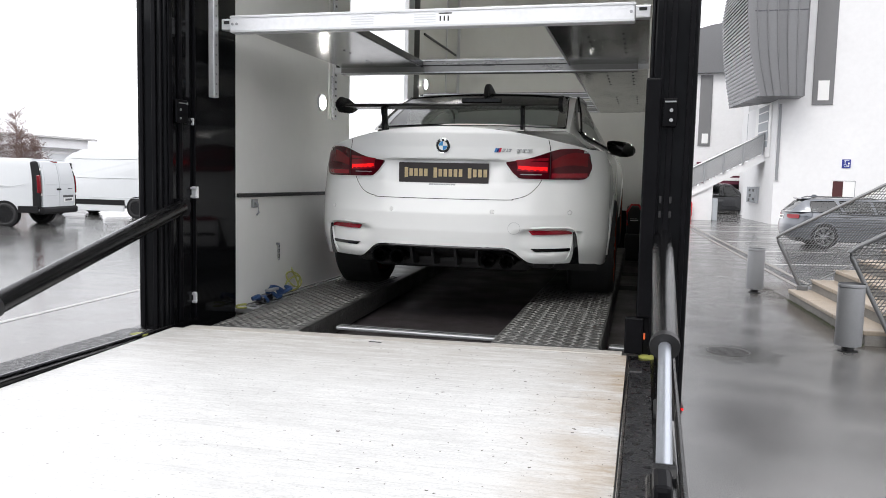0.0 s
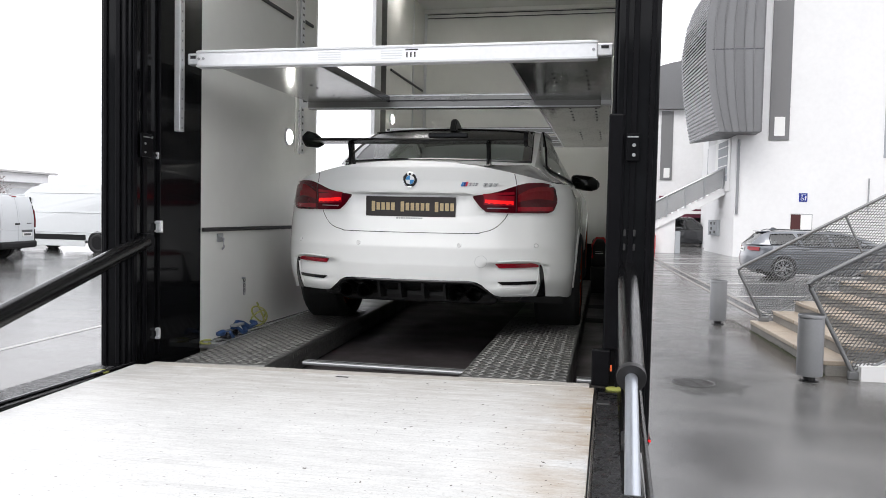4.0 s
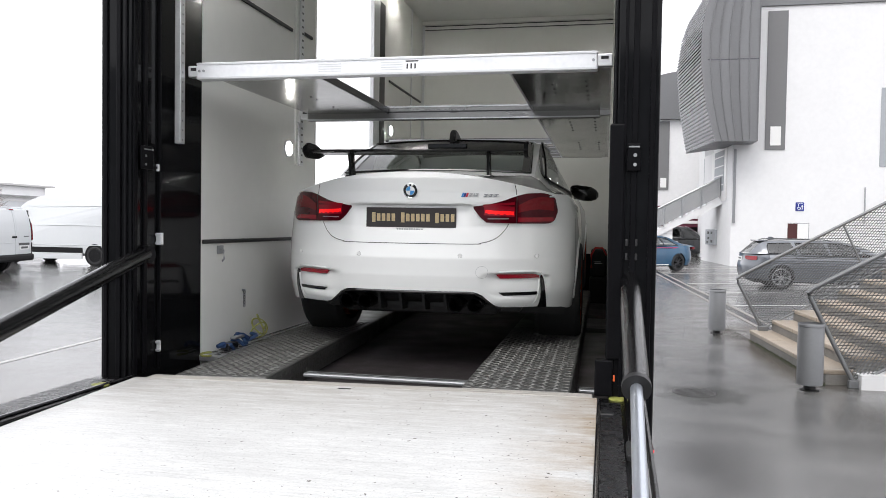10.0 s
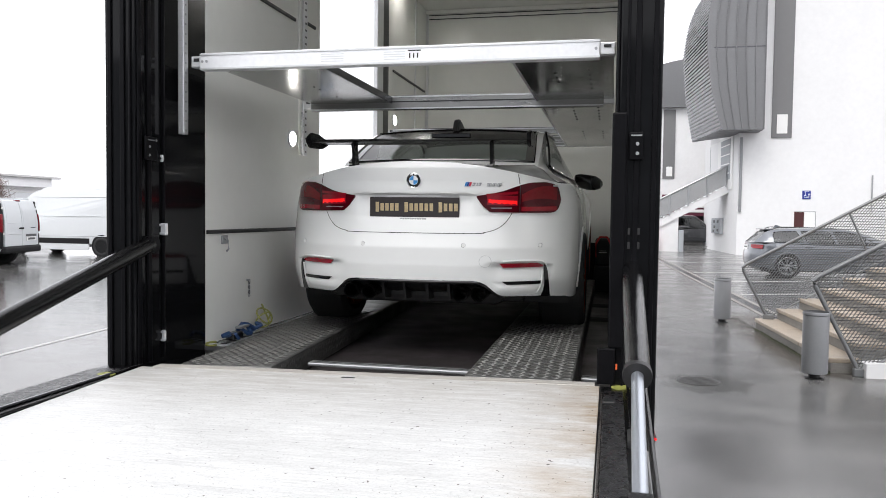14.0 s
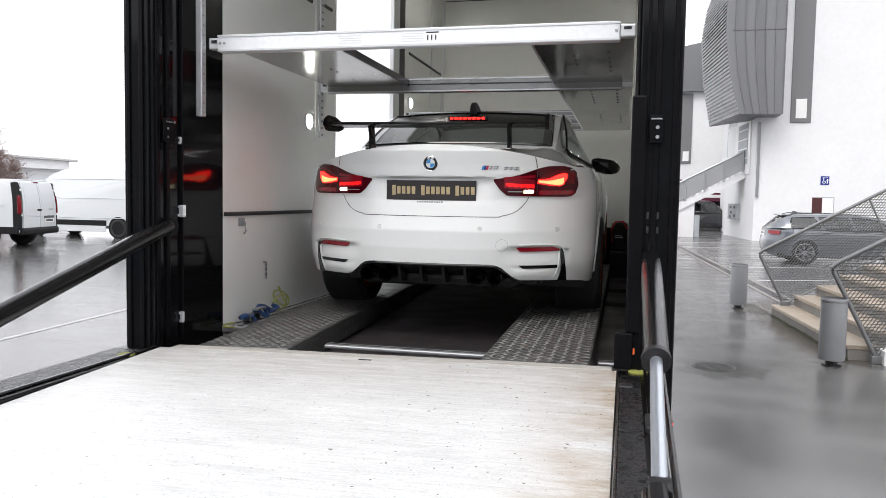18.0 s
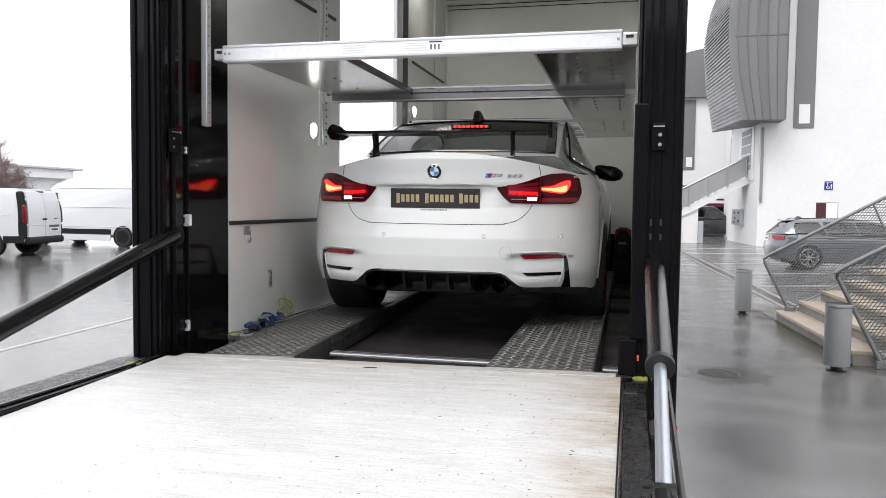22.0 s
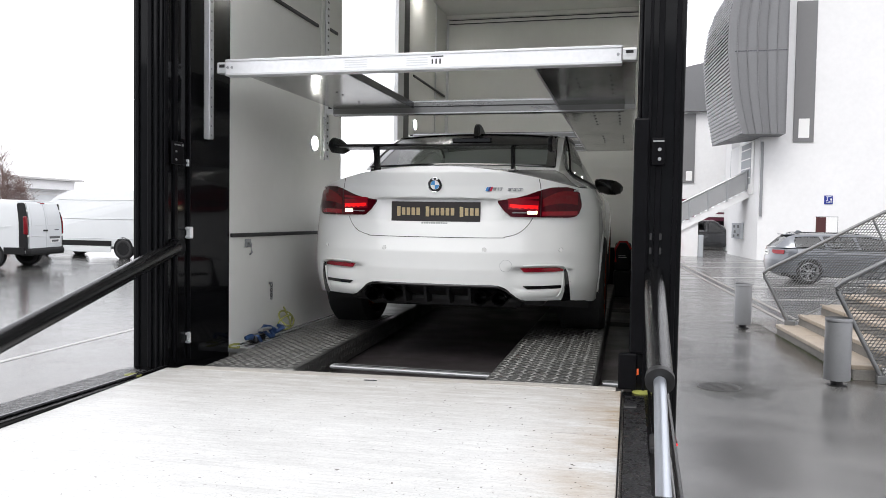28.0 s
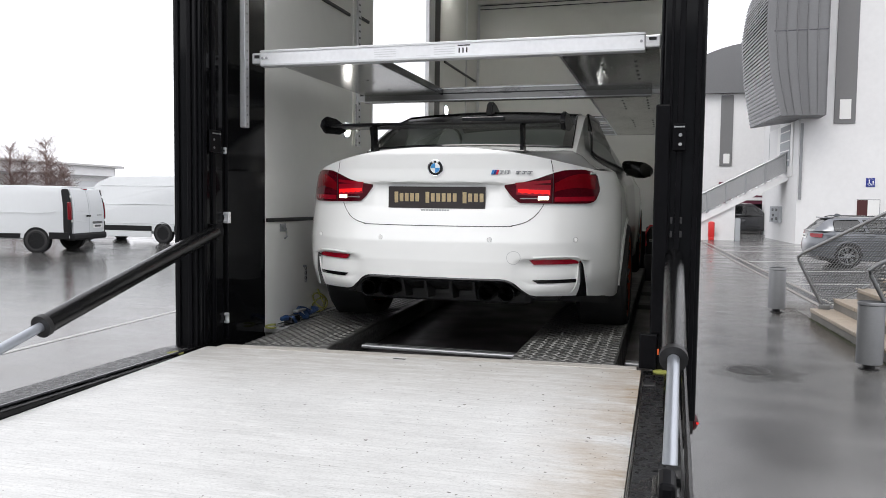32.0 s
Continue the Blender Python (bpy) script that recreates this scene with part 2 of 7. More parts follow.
    col = mix(rust.outputs[0], col, (0.30, 0.215, 0.125))
    specks = calc("MULTIPLY", span(grit, 0.695, 0.725, 0.0, 1.0), span(sep.outputs["X"], -0.9, 0.7, 0.35, 1.0))
    col = mix(specks, col, (0.07, 0.06, 0.05))
    # a few long scratches
    scratch = span(noise_tex((1.6, 42, 1), 1.6, 1), 0.765, 0.80, 0.0, 0.6)
    col = mix(scratch, col, (0.20, 0.19, 0.18))
    l.new(col, p.inputs["Base Color"])
    l.new(span(streak, 0.3, 0.7, 0.42, 0.66), p.inputs["Roughness"])
    wv, b = n.new("ShaderNodeTexWave"), n.new("ShaderNodeBump")
    wv.bands_direction = "Y"
    wv.inputs["Scale"].default_value = 26
    l.new(geo.outputs["Position"], wv.inputs["Vector"])
    b.inputs["Strength"].default_value, b.inputs["Distance"].default_value = 0.08, 0.002
    l.new(wv.outputs["Fac"], b.inputs["Height"]), l.new(b.outputs[0], p.inputs["Normal"])
    return m


WHITE_PAINT = mat("white_car_paint", (0.80, 0.81, 0.80), 0.28, 0, 0.012, 1.5, coat=1.0)
BLACK_GLOSS = mat("gloss_black", (0.008, 0.008, 0.009), 0.12, 0, 0.2, 4, coat=0.6)
CARBON = mat("carbon_roof", (0.006, 0.006, 0.007), 0.22, 0, 0.25, 40, spec=0.08)
BLACK_PLASTIC = mat("black_plastic", (0.015, 0.015, 0.016), 0.45, 0, 0.2, 30, 0.1, 200)
BLACK_WET = mat("wet_black_steel", (0.004, 0.004, 0.0045), 0.10, 0, 0.3, 12, 0.22, 170, rvar=0.05, spec=0.30)
WET_TOP = mat("wet_gritty_black", (0.008, 0.008, 0.009), 0.3, 0, 0.6, 40, 0.6, 140, rvar=0.15)
BEADED = mat("rain_beaded_black", (0.004, 0.004, 0.0045), 0.06, 0, 0.3, 12, 0.16, 190, rvar=0.03, spec=0.5)
ROD = mat("piston_rod", (0.50, 0.53, 0.58), 0.36, 0.85, 0.04, 6)
WORN_STRIP = mat("worn_hinge_strip", (0.40, 0.38, 0.35), 0.7, 0, 0.25, 4, 0.1, 60, stretch=(0.5, 6, 1))
BLACK_RIB = mat("black_guide", (0.0050, 0.0050, 0.0060), 0.36, 0, 0.3, 5, spec=0.075)
BLACK_PANEL = mat("gloss_black_panel", (0.006, 0.0062, 0.007), 0.08, 0, 0.3, 3, 0.05, 7, spec=0.14)
RUBBER = mat("tyre_rubber", (0.022, 0.022, 0.023), 0.75, 0, 0.2, 20, 0.2, 90)
LAMP_RED = mat("red_lamp_lens", (0.15, 0.003, 0.007), 0.1, 0, 0.15, 10, coat=0.25, spec=0.3)
LAMP_DARK = mat("dark_red_lens", (0.060, 0.002, 0.006), 0.1, 0, 0.35, 12, coat=0.25, spec=0.3)
REFLECTOR = mat("red_reflector", (0.26, 0.004, 0.014), 0.15, 0, 0.15, 80, 0.15, 300, coat=0.6)
GLOW_TAIL = glow("running_light", (0.8, 0.010, 0.012), 0.55)
GLOW_BRAKE = glow("brake_light", (1.0, 0.008, 0.006), 7.0)
GLOW_RING = glow("headlight_ring", (1.0, 0.98, 0.95), 1.6)
GLOW_BRAKE_HOT = glow("brake_light_core", (1.0, 0.15, 0.055), 3.6)
GLOW_REVERSE = glow("reverse_light", (1.0, 0.88, 0.58), 2.6)
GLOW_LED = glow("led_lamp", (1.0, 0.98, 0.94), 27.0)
COUPE_GLASS = tinted_glass("grey_side_glass", (0.52, 0.56, 0.55))
CAR_GLASS = tinted_glass("tinted_car_glass", (0.42, 0.47, 0.455))
SIDE_GLASS = tinted_glass("dark_side_glass", (0.06, 0.07, 0.07))
PERFORATED = mat("perforated_panel", (0.40, 0.405, 0.41), 0.5, 0.3, 0.12, 3)
sheet, holes = PERFORATED.node_tree, PERFORATED.node_tree.nodes.new("ShaderNodeTexChecker")
holes.inputs["Scale"].default_value = 30.0
sheet.links.new(sheet.nodes["Texture Coordinate"].outputs["Object"], holes.inputs["Vector"])
share = sheet.nodes.new("ShaderNodeMapRange")
share.inputs["To Min"].default_value, share.inputs["To Max"].default_value = 0.35, 1.0
sheet.links.new(holes.outputs["Fac"], share.inputs["Value"]), sheet.links.new(share.outputs[0], sheet.nodes["Principled BSDF"].inputs["Alpha"])
CHROME = mat("chrome", (0.75, 0.76, 0.78), 0.12, 1.0, 0.03, 10)
DARK_CHROME = mat("dark_chrome", (0.10, 0.10, 0.11), 0.25, 1.0, 0.1, 20)
PLATE_DARK = mat("dark_brown_plate", (0.030, 0.025, 0.025), 0.35, 0, 0.1, 20)
GOLD = mat("gold_foil", (0.64, 0.52, 0.31), 0.35, 0.7, 0.15, 60)
BLUE = mat("logo_blue", (0.05, 0.25, 0.55), 0.3, 0, 0.03)
DEEP_BLUE = mat("stripe_blue", (0.02, 0.05, 0.22), 0.3, 0, 0.03)
STRIPE_RED = mat("stripe_red", (0.55, 0.02, 0.05), 0.3, 0, 0.03)
WHITE = mat("white_plastic", (0.78, 0.78, 0.77), 0.4, 0, 0.03)
ORANGE = mat("orange_rim", (0.32, 0.045, 0.010), 0.3, 0.2, 0.06)
RIM_DARK = mat("dark_rim", (0.03, 0.03, 0.032), 0.35, 0.6, 0.1)
STEEL_RIM = mat("steel_rim", (0.10, 0.10, 0.105), 0.45, 0.5, 0.1)
SEAT = mat("seat_cloth", (0.030, 0.030, 0.031), 0.8, 0, 0.2, 20)
BLUE_PAINT = mat("metallic_blue_paint", (0.003, 0.066, 0.145), 0.3, 0.35, 0.05, 3, coat=1.0)
GREY_PAINT = mat("metallic_grey_paint", (0.14, 0.15, 0.168), 0.3, 0.5, 0.05, 3, coat=1.0)
DARK_PAINT = mat("dark_paint", (0.020, 0.021, 0.024), 0.25, 0.2, 0.1, 3, coat=1.0)
WINE_PAINT = mat("red_paint", (0.35, 0.02, 0.03), 0.3, 0.0, 0.05, 3, coat=1.0)
VAN_PAINT = mat("white_van_paint", (0.60, 0.62, 0.635), 0.35, 0, 0.02, 1, coat=0.5)
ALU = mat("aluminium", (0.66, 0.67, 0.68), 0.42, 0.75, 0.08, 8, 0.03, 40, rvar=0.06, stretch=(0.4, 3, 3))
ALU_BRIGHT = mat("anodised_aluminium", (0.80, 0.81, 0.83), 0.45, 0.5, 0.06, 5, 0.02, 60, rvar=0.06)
ALU_SHEET = mat("polished_sheet", (0.40, 0.40, 0.39), 0.17, 0.9, 0.14, 3, 0.025, 3, rvar=0.07, stretch=(1, 0.4, 1))
TREAD = mat("tread_plate", (0.15, 0.15, 0.145), 0.45, 0.8, 0.2, 7, 0.05, 60, rvar=0.12)
TREAD_PIP = mat("tread_plate_pattern", (0.178, 0.178, 0.172), 0.45, 0.85, 0.2, 7, rvar=0.08)
# darker copy of the aluminium: shade inside the truck put into the colour
ALU_SHADED = mat("shaded_aluminium", (0.27, 0.27, 0.265), 0.34, 0.85, 0.12, 6, 0.02, 40, rvar=0.08, stretch=(0.4, 3, 3))
DECKING = ribbed_aluminium("ribbed_decking")
LINER = mat("white_wall_liner", (0.80, 0.80, 0.765), 0.25, 0, 0.025, 1.1, 0.006, 4, rvar=0.02)
FLOOR_DARK = mat("dark_floor", (0.034, 0.029, 0.030), 0.45, 0, 0.25, 4, 0.1, 90, rvar=0.1)
ASPHALT = wet_asphalt("wet_asphalt")
ROAD_FAINT = mat("worn_road_paint", (0.34, 0.34, 0.335), 0.35, 0, 0.35, 6, 0.1, 120)
ROAD_WHITE = mat("road_paint", (0.42, 0.42, 0.41), 0.4, 0, 0.2, 9, 0.1, 120)
CONCRETE = mat("channel_concrete", (0.21, 0.20, 0.185), 0.6, 0, 0.2, 6, 0.2, 60)
STEP_STONE = mat("step_stone", (0.36, 0.30, 0.235), 0.45, 0, 0.16, 3, 0.15, 90, per_object=0.08)
RENDER_WHITE = mat("white_render", (0.73, 0.73, 0.735), 0.8, 0, 0.04, 0.6, 0.05, 30)
CLADDING = mat("grey_standing_seam", (0.17, 0.172, 0.178), 0.5, 0.35, 0.08, 2, rvar=0.1, per_object=0.08)
GREY_SIGN = mat("grey_sign_panel", (0.165, 0.165, 0.168), 0.55, 0, 0.03)
BOLLARD_GREY = mat("grey_powder_coat", (0.235, 0.24, 0.25), 0.42, 0.1, 0.05, 5, 0.02, 90)
STEEL = mat("galvanised_steel", (0.36, 0.37, 0.38), 0.42, 0.75, 0.12, 12, rvar=0.1)
MESH_STEEL = mat("weathered_mesh_steel", (0.20, 0.205, 0.21), 0.5, 0.5, 0.15, 14, rvar=0.1)
SIGN_BLUE = mat("sign_blue", (0.012, 0.03, 0.24), 0.4, 0, 0.03)
SIGN_WINE = mat("wine_red_sign", (0.10, 0.01, 0.03), 0.5, 0, 0.05)
YELLOW = mat("yellow_strap", (0.30, 0.31, 0.075), 0.6, 0, 0.1, 30)
STRAP_BLUE = mat("blue_strap", (0.014, 0.05, 0.15), 0.6, 0, 0.1, 30)
EXT_RED = mat("red_cover", (0.55, 0.02, 0.02), 0.35, 0, 0.05, 6)
BARK = mat("bark", (0.19, 0.13, 0.115), 0.9, 0, 0.2, 14, 0.3, 40)
WAGON_GLASS = tinted_glass("reflecting_car_glass", (0.34, 0.37, 0.37), 0.03, 2.1)
# cladding of the far low hall, with bright haze mixed into its colour
HALL_HAZY = mat("haze_paled_cladding", (0.90, 0.90, 0.91), 0.7, 0, 0.05, 1)
HALL_GREY = mat("hall_cladding", (0.34, 0.36, 0.38), 0.6, 0, 0.06, 1)
DARK_GAP = mat("dark_opening", (0.01, 0.01, 0.011), 0.7)


# ---- building blocks ----
def part(name, bm, material, parent=None, label="", smooth=False, m=None):
    """Links a bmesh as one mesh object, under a thing or a part."""
    me = bpy.data.meshes.new(name)
    bmesh.ops.recalc_face_normals(bm, faces=bm.faces)
    bm.to_mesh(me)
    bm.free()
    if smooth:
        me.polygons.foreach_set("use_smooth", [True] * len(me.polygons))
        me.set_sharp_from_angle(angle=radians(38))
    me.materials.append(material)
    ob = new(name, me)
    if parent:
        ob.parent = parent
    if m is not None:
        ob.matrix_basis = m
    if label:
        ob["label"] = label
    return ob


def thing(name, m, label, category, group="", kind=""):
    ob = new(name)
    ob.empty_display_size = 0.1
    ob.matrix_basis = m
    return tagged(ob, label, category, group, kind)


def box(bm, x0, x1, y0, y1, z0, z1, bevel=0.0, seg=2):
    got = bmesh.ops.create_cube(bm, size=1.0)
    for v in got["verts"]:
        v.co = ((x0 + x1) / 2 + v.co.x * (x1 - x0), (y0 + y1) / 2 + v.co.y * (y1 - y0), (z0 + z1) / 2 + v.co.z * (z1 - z0))
    if bevel:
        edges = {e for v in got["verts"] for e in v.link_edges}
        bmesh.ops.bevel(bm, geom=list(edges), offset=min(bevel, 0.45 * min(x1 - x0, y1 - y0, z1 - z0)), segments=seg, affect="EDGES", profile=0.5)
    return bm


def bx(*a, **k):
    return box(bmesh.new(), *a, **k)


def tube(bm, a, b, r, seg=14, r2=None, cap=True):
    a, b = Vector(a), Vector(b)
    turn = (b - a).to_track_quat("Z", "Y").to_matrix().to_4x4()
    bmesh.ops.create_cone(bm, cap_ends=cap, segments=seg, radius1=r, radius2=r if r2 is None else r2, depth=(b - a).length, matrix=Matrix.Translation((a + b) / 2) @ turn)
    return bm


def tb(*a, **k):
    return tube(bmesh.new(), *a, **k)


def sweep(bm, pts, r, seg=8):
    """A bent round bar through points."""
    pts = [Vector(p) for p in pts]
    rings = []
    for i, p in enumerate(pts):
        d = (pts[min(i + 1, len(pts) - 1)] - pts[max(i - 1, 0)]).normalized()
        q = d.to_track_quat("Z", "Y")
        rings.append([bm.verts.new(p + q @ Vector((r * math.cos(a), r * math.sin(a), 0))) for a in (2 * math.pi * k / seg for k in range(seg))])
    for u, v in zip(rings, rings[1:]):
        for k in range(seg):
            bm.faces.new((u[k], u[(k + 1) % seg], v[(k + 1) % seg], v[k]))
    bm.faces.new(rings[0][::-1]), bm.faces.new(rings[-1])
    return bm


def grid(bm, rows, keep=None):
    """A sheet over rows of points."""
    vs = [[bm.verts.new(p) for p in row] for row in rows]
    for i in range(len(vs) - 1):
        for j in range(len(vs[0]) - 1):
            q = (vs[i][j], vs[i][j + 1], vs[i + 1][j + 1], vs[i + 1][j])
            if keep is None or keep(sum((v.co for v in q), Vector()) / 4):
                if len({tuple(round(c, 5) for c in v.co) for v in q}) == 4:
                    bm.faces.new(q)
    return bm


def prism(bm, outline, axis, a, b):
    """An outline in the plane across an axis, drawn out from a to b."""
    def at(u, v, w):
        return {"x": (w, u, v), "y": (u, w, v), "z": (u, v, w)}[axis]
    lo, hi = [bm.verts.new(at(u, v, a)) for u, v in outline], [bm.verts.new(at(u, v, b)) for u, v in outline]
    n = len(outline)
    for i in range(n):
        bm.faces.new((lo[i], lo[(i + 1) % n], hi[(i + 1) % n], hi[i]))
    bm.faces.new(lo[::-1]), bm.faces.new(hi)
    return bm


def curve_at(table, y):
    ys, vs = [r[0] for r in table], [r[1] for r in table]
    return float(np.interp(y, ys, vs))


def shared(name, mesh, parent, loc, label="", scale=None):
    ob = new(name, mesh)
    ob.parent, ob.location = parent, loc
    if scale:
        ob.scale = scale
    return ob


# ---- the white coupe: its shell ----
CAR_L = 4.67
REAR_Y = ((0.18, 0.10), (0.30, 0.055), (0.42, 0.012), (0.52, 0.0), (0.62, 0.004), (0.70, 0.026), (0.80, 0.052), (0.90, 0.056), (0.945, 0.050), (1.0, 0.052), (1.08, 0.045), (1.12, 0.06))
REAR_W = ((0.18, 0.83), (0.30, 0.857), (0.45, 0.88), (0.70, 0.880), (0.85, 0.872), (0.95, 0.85), (1.0, 0.83), (1.12, 0.80))
SIDE_W = ((0.08, 0.0), (0.2, 0.006), (0.35, 0.022), (0.55, 0.044), (0.75, 0.058), (1.0, 0.072), (1.3, 0.046), (1.65, 0.0), (2.4, 0.0), (3.2, 0.015), (3.72, 0.045), (4.1, 0.0))
SQUARE = 2.55
CORNER = 0.58


def rear_place(x, z, off=0.0):
    """The point of the tail at x and z, lifted off the paint by off."""
    w, y0 = curve_at(REAR_W, z), curve_at(REAR_Y, z)
    def depth_at(reach):
        y = y0
        for _ in range(12):
            u = min(max(reach - curve_at(SIDE_W, y), 0) / w, 0.999)
            y = 0.5 * y + 0.5 * (y0 + CORNER * (1 - (1 - u**SQUARE) ** (1 / SQUARE)))
        return y
    y = depth_at(abs(x))
    slope = (depth_at(abs(x) + 1e-3) - y) / 1e-3
    nrm = Vector((slope * (1 if x >= 0 else -1), -1, 0)).normalized()
    return Vector((x, y, z)) + nrm * off


def tail_patch(xs, low, high, off, rows=6, side=1, depth=0.012):
    """A lens or panel that follows the tail between two curves over x, with a rim that goes back into the paint."""
    bm = bmesh.new()
    rws = []
    for k in range(-1, rows + 2):
        f = min(max(k / rows, 0), 1)
        rim = k in (-1, rows + 1)
        line = []
        for i, x in enumerate([xs[0], *xs, xs[-1]]):
            inner = rim or i in (0, len(xs) + 1)
            z = low(x) + f * (high(x) - low(x))
            line.append(rear_place(side * x, z, off - (depth if inner else 0)))
        rws.append(line)
    return grid(bm, rws)


def tail_line(pts, width, off, n=8):
    """A thin dark joint on the tail through points (x, z)."""
    bm = bmesh.new()
    fine = []
    for (x0, z0), (x1, z1) in zip(pts, pts[1:]):
        fine += [(x0 + (x1 - x0) * k / n, z0 + (z1 - z0) * k / n) for k in range(n)]
    fine.append(pts[-1])
    a, b = [], []
    for i, (x, z) in enumerate(fine):
        p, q = fine[max(i - 1, 0)], fine[min(i + 1, len(fine) - 1)]
        d = Vector((q[0] - p[0], q[1] - p[1])).normalized() * width / 2
        a.append(rear_place(x - d.y, z + d.x, off)), b.append(rear_place(x + d.y, z - d.x, off))
    return grid(bm, [a, b])


def smooth_pts(pts, n=6):
    """Catmull-Rom through points."""
    out = []
    P = [Vector(p) for p in pts]
    for i in range(len(P) - 1):
        p0, p1, p2, p3 = P[max(i - 1, 0)], P[i], P[i + 1], P[min(i + 2, len(P) - 1)]
        for k in range(n):
            t = k / n
            out.append(0.5 * ((2 * p1) + (p2 - p0) * t + (2 * p0 - 5 * p1 + 4 * p2 - p3) * t * t + (3 * p1 - p0 - 3 * p2 + p3) * t**3))
    out.append(P[-1])
    return out


def lid_top(x):
    return 1.116 - 0.115 * (abs(x) / 0.8) ** 2.2


def tail_low(x):
    return float(np.interp(abs(x), (0.36, 0.40, 0.44, 0.50, 0.53, 0.74, 0.78, 0.90), (0.431, 0.424, 0.395, 0.347, 0.339, 0.334, 0.326, 0.300)))


def smooth_step(a, b, v):
    f = min(max((v - a) / (b - a), 0.0), 1.0)
    return f * f * (3 - 2 * f)


def tail_relief(x, z):
    """How far the coupe's tail lies behind its plain curve: the plate recess under the lid's ledge, and the pockets of the bumper corners."""
    x = abs(x)
    ledge = 0.020 * smooth_step(0.385, 0.335, x) * smooth_step(0.76, 0.90, z) * smooth_step(0.931, 0.920, z)
    brow = float(np.interp(x, (0.39, 0.44, 0.53, 0.70, 0.75), (0.497, 0.530, 0.543, 0.543, 0.525)))
    across = smooth_step(0.40, 0.50, x) * smooth_step(0.80, 0.77, x)
    if z > 0.405:
        pocket = 0.022 * smooth_step(brow, brow - 0.014, z) * (0.25 + 0.75 * smooth_step(0.42, brow - 0.02, z))
    else:
        pocket = -0.010 * math.sin(math.pi * min((0.405 - z) / 0.07, 1)) * smooth_step(0.725, 0.695, x)
    return ledge + across * pocket


def car_shell(parent, paint, length, belt, nose, axles, r_arch, top_fn, low_fn, wide=1.0, relief=None, levels=26, turns=30):
    """The painted lower body: slices at every height, closed in plan by a rounded tail and a rounded nose."""
    for side in (1, -1):
        rows = []
        for k in range(levels + 1):
            f = k / levels
            row = []
            for a in np.linspace(0, math.pi / 2, turns):
                s, c = math.sin(a) ** (2 / SQUARE), max(math.cos(a), 0) ** (2 / SQUARE)
                x = s * 0.87
                z = low_fn(x) + f * (top_fn(x) - low_fn(x)) if s < 0.96 else None
                if z is None:
                    g = (s - 0.96) / 0.04
                    lo, hi = low_fn(0.83) * (1 - g) + (0.288 if relief else 0.22) * g, top_fn(0.83) * (1 - g) + belt * g
                    z = lo + f * (hi - lo)
                w = curve_at(REAR_W, z)
                y_c = curve_at(REAR_Y, z) + CORNER * (1 - c)
                x_c = s * w + curve_at(SIDE_W, y_c)
                row.append((side * wide * x_c, y_c + (relief(x_c, z) if relief else 0), z))
            for y in np.linspace(0.66, length - 0.75, 56):
                g = min((y - 0.6) / 0.5, 1)
                lo = 0.288 if relief and y < 1.0 else 0.22
                hi = belt if y < length - 1.3 else belt - (belt - nose) * ((y - length + 1.3) / 0.7) ** 1.3 * 0.6
                z = lo + f * (hi - lo)
                tumble = 0.955 + 0.045 * math.sin(min(max((z - 0.1) / 0.9, 0), 1) * math.pi) - 0.05 * max(f - 0.85, 0) / 0.15
                row.append((side * wide * (0.872 + curve_at(SIDE_W, y * CAR_L / length)) * tumble * (1 if y < length - 0.8 else 1), y, z))
            z_n = row[-1][2]
            w_n = abs(row[-1][0])
            for a in np.linspace(math.pi / 2, 0, 14)[1:]:
                s, c = math.sin(a) ** (2 / 2.6), max(math.cos(a), 0) ** (2 / 2.6)
                y_n = length - 0.75 + 0.75 * c
                hi = belt - (belt - nose) * min((y_n - length + 1.3) / 0.7, 1.6) ** 1.3 * 0.6
                row.append((side * s * w_n, y_n, 0.22 + f * (hi - 0.22)))
            rows.append(row)
        def keep(p):
            return all(not (abs(p.x) > 0.5 and (p.y - y) ** 2 + (p.z - 0.335) ** 2 < (r_arch - 0.025) ** 2) for y in axles)
        part("body_side", grid(bmesh.new(), rows, keep), paint, parent, smooth=True)
        for y in axles:
            lip = []
            for a in np.linspace(-0.30, math.pi + (0.0 if relief else 0.30), 30):
                yy, zz = y + (r_arch - 0.008) * math.cos(a), 0.335 + (r_arch - 0.008) * math.sin(a)
                tum = 0.955 + 0.045 * math.sin(min(max((zz - 0.1) / 0.9, 0), 1) * math.pi)
                lip.append((side * (wide * (0.872 + curve_at(SIDE_W, yy * CAR_L / length)) * tum - 0.012), yy, zz))
            part("arch_lip", sweep(bmesh.new(), lip, 0.022), paint, parent, smooth=True)
            well = bmesh.new()
            arc = [(y + (r_arch + 0.005) * math.cos(a), 0.335 + (r_arch + 0.005) * math.sin(a)) for a in np.linspace(-0.3, math.pi + 0.3, 18)]
            grid(well, [[(side * (0.86 * wide), u, v) for u, v in arc], [(side * 0.45, u, v) for u, v in arc]])
            part("wheel_well", well, BLACK_PLASTIC, parent)
    # bonnet, under the windscreen to the nose
    bm = bmesh.new()
    rows = []
    for y in np.linspace(length - 1.55, length - 0.05, 12):
        w = 0.80 * wide if y < length - 0.75 else 0.80 * wide * max(1 - ((y - length + 0.75) / 0.72) ** 3, 0.02) ** 0.4
        hi = belt if y < length - 1.3 else belt - (belt - nose) * min((y - length + 1.3) / 0.7, 1.6) ** 1.3 * 0.6
        rows.append([(w * s, y, hi + 0.05 * (1 - s * s) - 0.012) for s in np.linspace(-1, 1, 13)])
    part("bonnet", grid(bm, rows), paint, parent, smooth=True)


